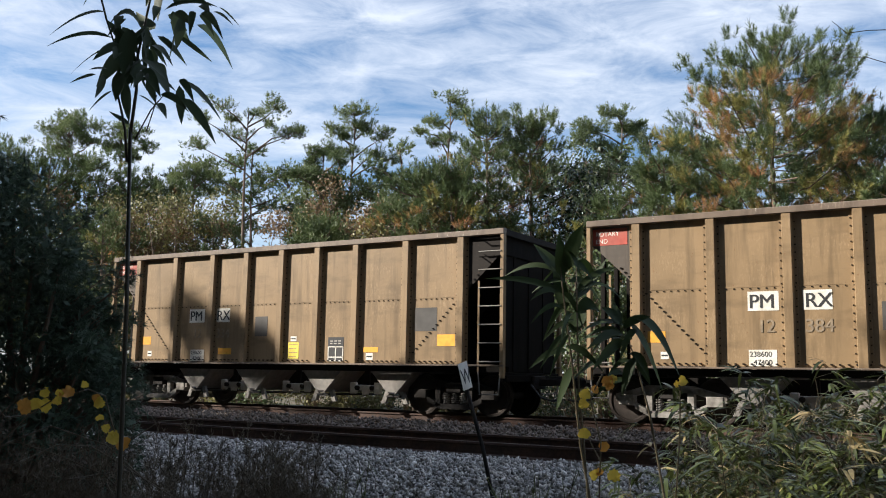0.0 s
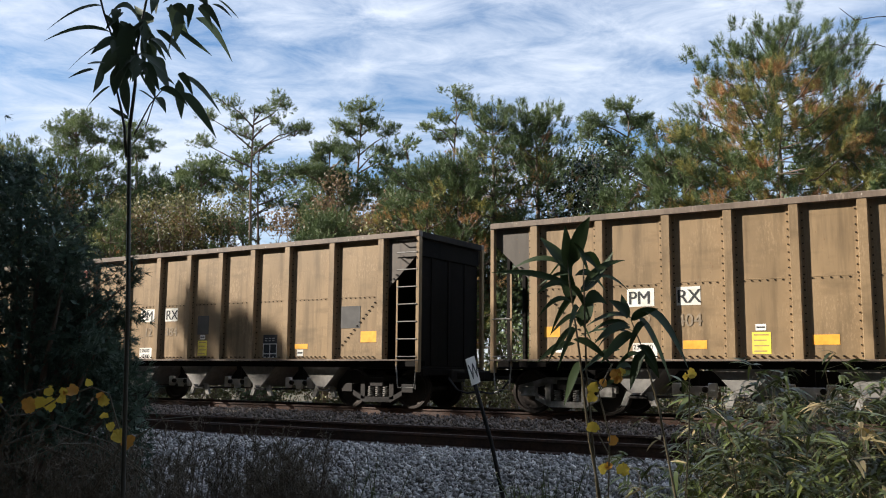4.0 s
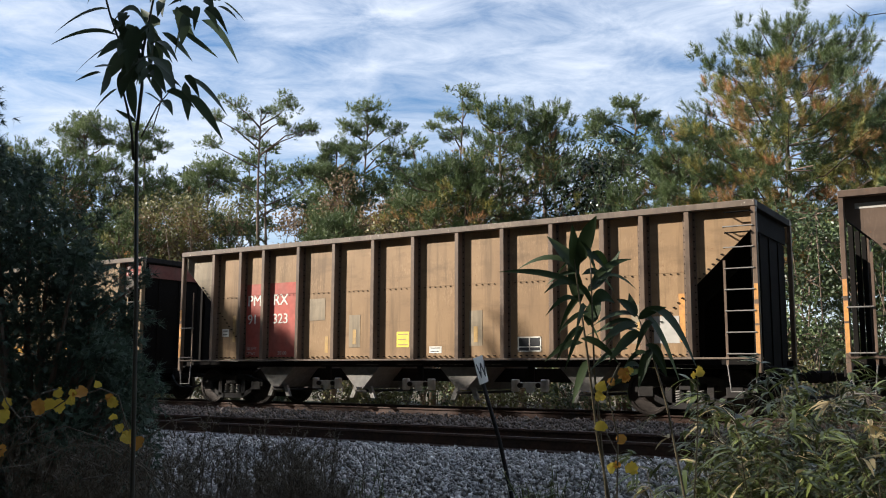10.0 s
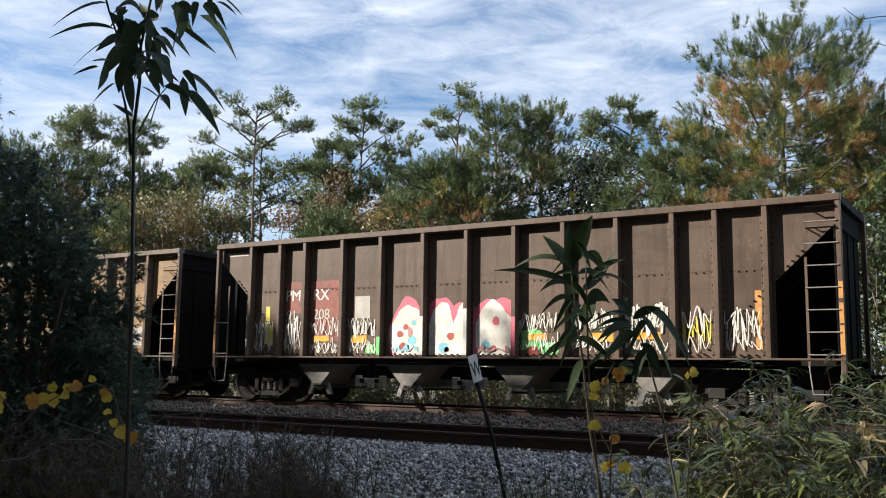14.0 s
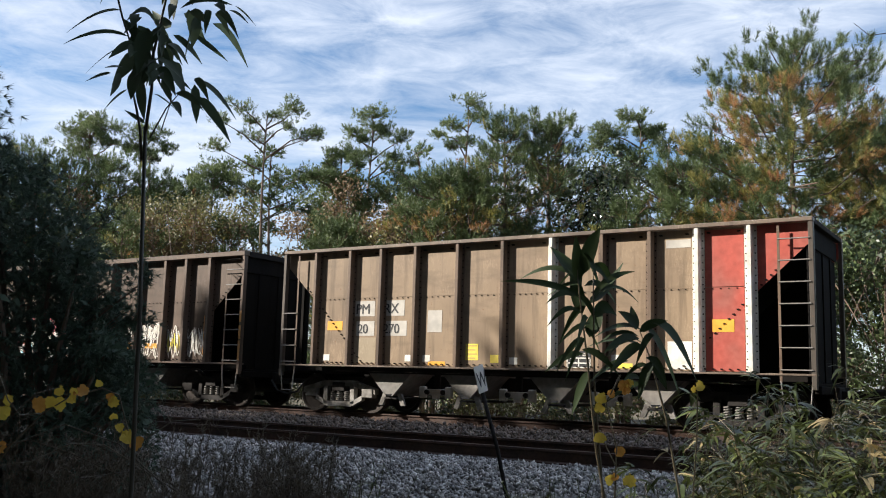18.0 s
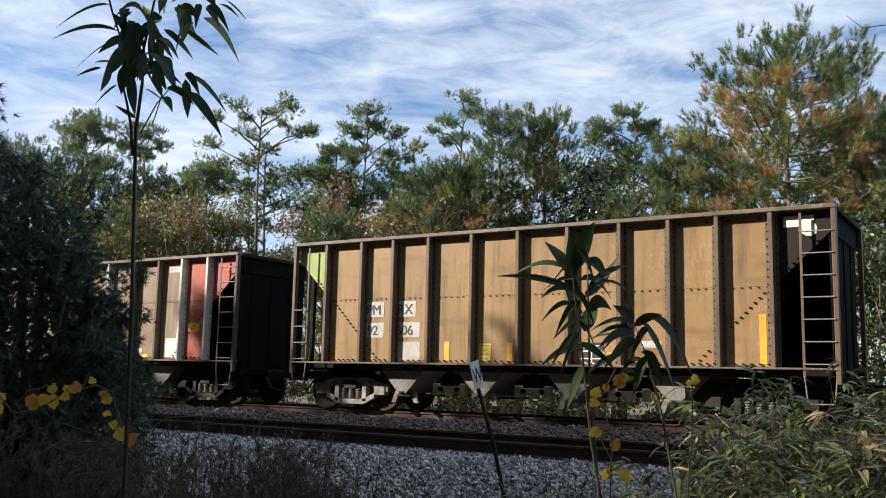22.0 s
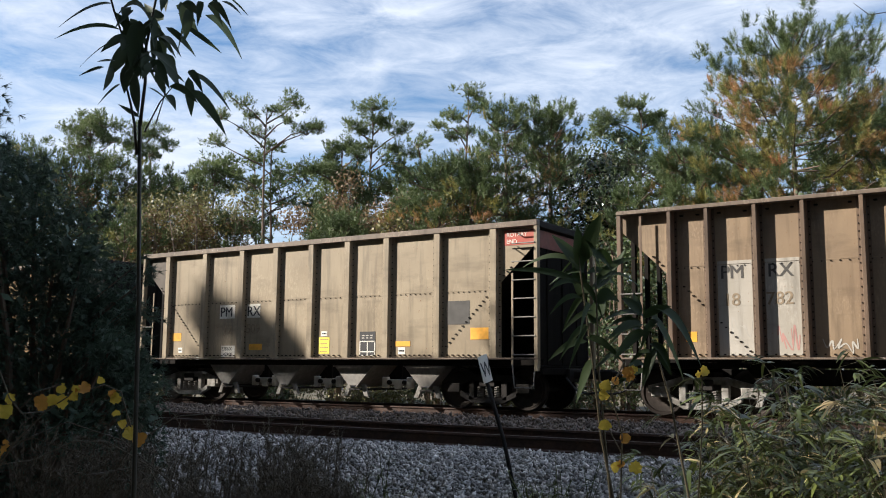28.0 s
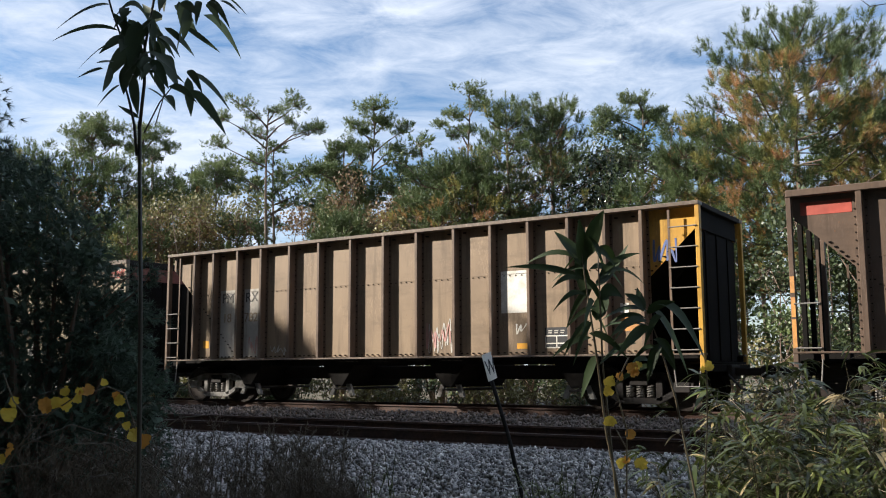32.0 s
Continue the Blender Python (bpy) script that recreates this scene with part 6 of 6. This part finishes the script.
def vine():
    """A thin trailing vine with yellow leaves in front of the dark shrub."""
    foot = np.array([-3.0, 1.75, -0.72])
    ob = thing("yellow_vine", "thin vine with ragged yellow autumn leaves", "vine", foot)
    k, ref = 1 / 546, np.array([-2.73, 1.84, 0.75])

    def at(x, y):
        return ref + RIGHT * (x - 75) * k - UP * (y - 715) * k - foot
    part("stem", Geo().tube([(0, 0, 0), at(-40, 900), at(20, 800), at(80, 738), at(120, 712), at(185, 690), at(215, 702), at(225, 740), at(240, 790)], 0.0022, 5), L_CULM, ob, "", True)
    part("stem", Geo().tube([(0.03, 0, 0), at(-60, 840), at(60, 824), at(130, 790), at(190, 790), at(260, 830), at(300, 900)], 0.002, 5), L_CULM, ob)
    part("stem", Geo().tube([at(80, 738), at(40, 742), at(18, 715), at(0, 665)], 0.002, 5), L_CULM, ob)
    for path in (((0, 0), (-60, 800), (0, 799), (60, 785), (141, 810), (217, 842), (280, 900)), ((0, 0), (-40, 850), (43, 788), (120, 756), (217, 788), (300, 860)),
                 ((0, 0), (-30, 800), (0, 770), (65, 704), (110, 690)), ((0, 0), (150, 930), (230, 800), (310, 745), (360, 740)), ((0, 0), (60, 940), (150, 850), (260, 832), (340, 880))):
        part("stem", Geo().tube([(0.02, 0.01, 0)] + [at(x, y) for x, y in path[1:]], 0.0019, 5), L_DRY, ob, "bare arching stem")
    spots = [(75, 722, 30), (88, 718, 22), (106, 698, 20), (110, 720, 26), (152, 698, 28), (140, 700, 22), (132, 712, 16), (204, 714, 22), (196, 706, 16), (204, 739, 16), (219, 758, 16), (234, 776, 24), (250, 785, 28),
             (228, 770, 18), (15, 716, 22), (6, 738, 28), (12, 800, 26), (2, 816, 20), (182, 682, 14)]
    for i, (x, y, s) in enumerate(spots):
        yellow_leaf(ob, at(x, y) + AWAY * 0.02 * math.sin(i), s * k * 0.95, 600 + i, L_YELLOW if i % 4 else L_ORANGE)
    # yellow leaves about the cane
    foot = np.array([-1.7, 3.95, -0.72])
    ob = thing("yellow_sapling", "spindly sapling with a few yellow leaves", "sapling", foot)
    k, ref = 1 / 390, np.array([-1.725, 3.916, 1.0])

    def at2(x, y):
        return ref + RIGHT * (x - 1030) * k - UP * (y - 600) * k - foot
    part("stem", Geo().tube([(0, 0, 0), at2(1078, 870), at2(1080, 770), at2(1060, 690), at2(1085, 640)], 0.004, 5), L_CULM, ob)
    part("stem", Geo().tube([at2(1078, 800), at2(1062, 770), at2(1050, 740)], 0.003, 5), L_CULM, ob)
    for i, (x, y, s) in enumerate(((1092, 660, 26), (1100, 655, 18), (1050, 682, 24), (1068, 674, 18), (1048, 700, 22), (1050, 752, 26), (1086, 776, 22), (1104, 827, 28), (1068, 826, 24), (1078, 822, 16), (1225, 656, 22), (1214, 662, 16), (1094, 668, 18))):
        yellow_leaf(ob, at2(x, y), s * k * 0.85, 640 + i, L_YELLOW if i % 3 else L_ORANGE)
    part("stem", Geo().tube([(0.1, 0.1, 0), at2(1215, 880), at2(1222, 760), at2(1222, 655)], 0.0035, 5), L_CULM, ob)


def sign():
    ob = thing("whistle_sign", "small white plate lettered W on a leaning dark post", "sign", (-4.33, 8.057, -0.35))
    top = Vector((-0.2, -0.3, 1.1))
    part("post", Geo().tube([(0, 0, -0.2), top * 0.5, top], 0.02, 8), M_STEEL_DARK, ob, "leaning dark steel post", True)
    lean = Matrix.Translation(top + Vector((0.0, -0.036, 0.12))) @ Matrix.Rotation(radians(-9), 4, "Y") @ Matrix.Rotation(radians(12), 4, "X") @ Matrix.Rotation(radians(88), 4, "Z")
    pl = part("plate", Geo().box(-0.085, 0.085, -0.006, 0.0, -0.13, 0.13, 0.002), M_WHITE, ob, "white metal plate")
    pl.matrix_local = lean
    tx = part("lettering", lettering("W", 0.2, M_BLACK)[0], None, ob, "black letter")
    tx.matrix_local = lean @ Matrix.Translation((-0.075, -0.0085, -0.075)) @ Matrix.Diagonal((0.8, 1, 1.05, 1))


def clump(name, x, y, n, height, spread, leaf, mat, label, category, seed, group, stem_mat=None, per=9, lean=0.35, low=0.25, extra=None):
    """A stand of thin stems set with long arching leaves."""
    rng = np.random.default_rng(seed)
    z = float(ground_z(np.array(x), np.array(y)))
    ob = thing(name, label, category, (x, y, z), group)
    g, bs, ds = Geo(), [], []
    for _ in range(n):
        a, r = rng.uniform(0, 6.28), spread * math.sqrt(rng.random())
        p0 = np.array([r * math.cos(a), r * math.sin(a), 0])
        h = height * rng.uniform(0.55, 1.0)
        p1 = p0 + np.array([rng.normal(0, lean), rng.normal(0, lean), 1]) * h
        mid = (p0 + p1) / 2 + rng.normal(0, 0.05, 3)
        g.tube([p0, mid, p1], [0.006, 0.005, 0.002], 4, False)
        for w in rng.uniform(low, 1, per):
            q = p0 * (1 - w) ** 2 + 2 * mid * w * (1 - w) + p1 * w * w
            b = rng.uniform(0, 6.28)
            bs.append(q)
            ds.append((math.cos(b), math.sin(b), rng.uniform(0.1, 0.9)))
    part("stem", g, stem_mat or L_DRY, ob)["kind"] = "stuff"
    bs = np.array(bs)
    v, f = ribbons(rng, bs, ds, leaf[0] * rng.uniform(0.55, 1.25, len(bs)), leaf[1] * rng.uniform(0.6, 1.2, len(bs)), rng.uniform(0.3, 1.0, len(bs)), 4)
    part("foliage", fast_mesh("foliage", v, f, mat), None, ob)
    return ob


def cane_stand(x, y, height, seed, mat):
    """Leafy cane: thin stems whose side twigs end in fans of drooping pointed leaves, some of them dead."""
    rng = np.random.default_rng(seed)
    z = float(ground_z(np.array(x), np.array(y)))
    ob = thing("cane_clump", "leafy green cane clump with fans of drooping pointed leaves", "cane", (x, y, z), "cane thicket on the verge")
    g, bs, ds, dead = Geo(), [], [], []
    for _ in range(19):
        a, r = rng.uniform(0, 6.28), 0.36 * math.sqrt(rng.random())
        p0 = np.array([r * math.cos(a), r * math.sin(a), 0])
        p1 = p0 + np.array([rng.normal(0, 0.2), rng.normal(0, 0.2), 1]) * height * rng.uniform(0.5, 1.02)
        mid = (p0 + p1) / 2 + rng.normal(0, 0.05, 3)
        g.tube([p0, mid, p1], [0.0055, 0.0045, 0.002], 4, False)
        for w in np.append(rng.uniform(0.12, 0.95, 11), 1.0):
            q = p0 * (1 - w) ** 2 + 2 * mid * w * (1 - w) + p1 * w * w
            b = rng.uniform(0, 6.28)
            out = np.array([math.cos(b), math.sin(b), 0])
            tip = q + out * rng.uniform(0.04, 0.2) + np.array([0, 0, rng.uniform(0.02, 0.14)])
            g.tube([q, tip], [0.002, 0.0012], 3, False)
            gone_dry = rng.random() < 0.06
            for _ in range(rng.integers(4, 8)):
                turn = b + rng.normal(0, 0.75)
                bs.append(tip - out * rng.uniform(0, 0.05))
                ds.append((math.cos(turn), math.sin(turn), rng.uniform(-0.25, 0.7)))
                dead.append(gone_dry or rng.random() < 0.03)
    part("stem", g, L_CULM, ob)["kind"] = "stuff"
    bs, ds, dead = np.array(bs), np.array(ds), np.array(dead)
    for name, sel, m in (("foliage", ~dead, mat), ("dead_leaves", dead, L_STRAW)):
        if sel.any():
            n = int(sel.sum())
            v, f = ribbons(rng, bs[sel], ds[sel], 0.155 * rng.uniform(0.5, 1.3, n), 0.022 * rng.uniform(0.6, 1.25, n), rng.uniform(0.15, 0.8, n), 4)
            part(name, fast_mesh(name, v, f, m), None, ob)
    return ob


def dry_weed(x, y, height, seed):
    if x > -0.81 * y:
        return
    rng = np.random.default_rng(seed)
    z = float(ground_z(np.array(x), np.array(y)))
    ob = thing("dry_weed", "dead brown weed stalks with feathery side twigs", "weed", (x, y, z), "dry weeds on the verge")
    g, pts = Geo(), []
    for _ in range(rng.integers(7, 12)):
        p0 = np.array([rng.normal(0, 0.16), rng.normal(0, 0.16), 0])
        h = height * rng.uniform(0.5, 1.05)
        p1 = p0 + np.array([rng.normal(0, 0.1), rng.normal(0, 0.1), 1]) * h
        g.tube([p0, (p0 + p1) / 2 + rng.normal(0, 0.03, 3), p1], [0.006, 0.0045, 0.0015], 4, False)
        for w in rng.uniform(0.35, 0.98, 9):
            q = p0 + (p1 - p0) * w
            e = q + np.array([rng.normal(0, 0.09), rng.normal(0, 0.09), rng.uniform(0.05, 0.22)])
            g.tube([q, e], [0.0028, 0.001], 3, False)
            pts += [q + (e - q) * s for s in rng.uniform(0.3, 1.0, 5)]
    part("stalk", g, L_DRY, ob)
    pts = np.array(pts)
    v, f = blades(rng, pts, np.tile([0, 0, 1.0], (len(pts), 1)), 3, 0.06, 0.007, 0.9)
    part("seed_head", fast_mesh("seed_head", v, f, L_DRY), None, ob)["kind"] = "stuff"


def dark_shrub():
    """The dense evergreen at the edge of the verge, feathery against the light."""
    rng = np.random.default_rng(8)
    base = np.array([-9.2, 6.1, -0.7])
    ob = thing("evergreen_shrub", "dense dark evergreen shrub with feathery drooping sprays", "shrub", base)
    spots = [(60, 330, 85), (-20, 290, 60), (140, 410, 85), (40, 460, 130), (190, 500, 70), (110, 560, 130), (215, 590, 55), (60, 650, 150), (170, 660, 80), (235, 640, 40), (-60, 420, 130), (30, 262, 40), (-90, 560, 150), (215, 540, 50), (-70, 690, 130), (240, 590, 45), (200, 450, 45), (255, 650, 40), (90, 300, 45), (40, 770, 120), (150, 790, 85), (-60, 800, 130), (215, 720, 50), (90, 860, 90), (110, 900, 120), (210, 860, 100), (265, 760, 70), (300, 690, 45), (295, 640, 40), (250, 820, 80), (285, 600, 30), (20, 930, 130)]
    k, ref = 1 / 163.7, np.array([-8.6, 6.19, 2.43])
    g, tuft_p, tuft_d, inner = Geo(), [], [], []
    for i, (x, y, r) in enumerate(spots):
        c = ref + RIGHT * (x - 200) * k - UP * (y - 370) * k - base + AWAY * rng.normal(0, 0.25)
        r = r * k
        g.tube([(rng.normal(0, 0.1), rng.normal(0, 0.1), 0), c * [0.5, 0.5, 0.5], c], [0.05, 0.035, 0.012], 5)
        p, d = ball(rng, int(1000 * r * r) + 60, c, (r, r, r), 0.45)
        p += rng.normal(0, 0.06, p.shape)
        tuft_p.append(p), tuft_d.append(d)
        q, _ = ball(rng, int(420 * r * r) + 30, c, (r * 0.9, r * 0.9, r * 0.9), 0.0)
        inner.append(q)
    # loose sprays that stand out beyond the mass
    for i in range(26):
        x, y = ((rng.uniform(-30, 22), rng.uniform(60, 250)), (rng.uniform(225, 285), rng.uniform(470, 690)), (rng.uniform(20, 220), rng.uniform(250, 470)))[i % 3 if i % 2 else 1 + i % 2]
        a = ref + RIGHT * (x - 200) * k - UP * (y - 370) * k - base
        e = a + RIGHT * rng.uniform(0.05, 0.35) + np.array([0, 0, rng.uniform(-0.05, 0.3)])
        g.tube([a - RIGHT * 0.5 - UP * 0.4, a, e], [0.01, 0.006, 0.002], 4)
        p = a + (e - a) * rng.random((14, 1)) + rng.normal(0, 0.04, (14, 3))
        tuft_p.append(p), tuft_d.append(np.tile(unit(e - a), (14, 1)) + rng.normal(0, 0.4, (14, 3)))
    tp, td, q = np.concatenate(tuft_p), np.concatenate(tuft_d), np.concatenate(inner)
    part("trunk", g, M_BARK, ob)
    crown_part("crown", [blades(rng, tp, td * [0.8, 0.8, 0.5], 13, 0.1, 0.011, 0.6, 0.5)], L_CYPRESS, ob, "fine drooping dark green sprays")
    crown_part("inner_foliage", [leaves(rng, q, rng.normal(0, 1, q.shape), 0.15, 0.06)], L_CYPRESS, ob)


def bare_sapling():
    foot = np.array([0.1, 4.5, -0.72])
    ob = thing("bare_sapling", "thin leafless sapling with wiry twigs", "sapling", foot)
    part("stem", Geo().tube([(0, 0, 0), (0.05, 0, 1.6), (0.0, 0.02, 3.3)], [0.02, 0.014, 0.006], 6), M_BARK, ob)
    part("twig", Geo().tube([(0.02, 0.01, 2.9), np.array([-0.2, 4.41, 2.36]) - foot + [0, 0, 0.05], np.array([-0.47, 4.23, 2.39]) - foot, np.array([-0.55, 4.18, 2.375]) - foot, np.array([-0.605, 4.15, 2.43]) - foot], [0.004, 0.0025, 0.002, 0.002, 0.001], 5), M_BARK, ob)
    part("twig", Geo().tube([(0.02, 0, 2.75), np.array([-0.48, 4.25, 2.275]) - foot, np.array([-0.58, 4.18, 2.272]) - foot, np.array([-0.67, 4.12, 2.255]) - foot], [0.003, 0.0016, 0.0014, 0.0008], 5), M_BARK, ob)


def verge():
    rng = np.random.default_rng(31)
    bamboo()
    broad_cane()
    vine()
    sign()
    dark_shrub()
    bare_sapling()
    # cane thicket on the verge
    for i, (x, y, h) in enumerate(((-1.7, 6.5, 1.35), (-1.35, 6.7, 1.65), (-0.95, 6.9, 1.8), (-0.5, 7.0, 1.85), (-1.75, 6.0, 1.0), (-1.4, 5.9, 1.55), (-0.9, 6.1, 1.75), (-0.4, 6.2, 1.8),
                                   (-1.2, 5.3, 1.15), (-0.7, 5.4, 1.35), (-0.2, 6.8, 2.05), (-1.55, 5.6, 0.8), (-0.3, 5.5, 1.4), (-1.6, 7.1, 1.9), (-1.85, 7.0, 1.2))):
        cane_stand(x, y, (h if h < 1.5 else 1.5 + (h - 1.5) * 0.45) * 0.94, 700 + i, L_GRASS)
    for i in range(13):
        t = i / 12
        dry_weed(-6.9 + 3.6 * t + rng.normal(0, 0.15), 5.6 + 1.5 * t + rng.normal(0, 0.3), 1.15 - 0.35 * t + rng.normal(0, 0.08), 740 + i)
    for i in range(20):
        dry_weed(-7.6 + 0.16 * i + rng.normal(0, 0.2), 4.9 + 0.06 * i + rng.normal(0, 0.5), 1.2 - 0.02 * i + rng.normal(0, 0.1), 820 + i)
    for i in range(4):
        dry_weed(-6.2 + 0.42 * i + rng.normal(0, 0.1), 4.6 + 0.25 * i + rng.normal(0, 0.2), 1.1 - 0.05 * i, 760 + i)
    for i, (x, y, h, n) in enumerate(((-3.45, 6.9, 0.85, 34), (-3.25, 6.8, 0.7, 26), (-3.0, 6.7, 0.4, 24), (-2.7, 6.6, 0.35, 24), (-5.15, 6.75, 0.95, 16), (-5.6, 5.4, 0.45, 22), (-4.6, 5.0, 0.4, 22), (-4.0, 5.8, 0.4, 22), (-3.4, 5.5, 0.45, 24), (-2.6, 5.5, 0.5, 24))):
        clump("grass_tuft", x, y, n, h, 0.2, (0.3, 0.014), L_GRASS if i < 5 else L_BAMBOO, "tuft of long arching green grass", "grass", 780 + i, "grass on the verge", L_GRASS, 5, 0.3, 0.1)


verge()


def gone(t):
    """How far the train has run, in metres, at t seconds; it slows a little on the way."""
    return 4.315103 * t - 0.0158828 * t ** 2 - 0.000310784 * t ** 3 + 8.104e-06 * t ** 4


def motions():
    marks = [0.5 * k for k in range(65)]
    for car, x in CARS:
        walk(car, [(t, pose(x - gone(t), SIDE_Y, 0)) for t in marks])
    turns = [4 * k / FPS for k in range(241)]
    for ob in WHEELSETS:
        at = ob.location.copy()
        walk(ob, [(t, Matrix.Translation(at) @ Matrix.Rotation(-gone(t) / WHEEL_R, 4, "Y")) for t in turns])


motions()
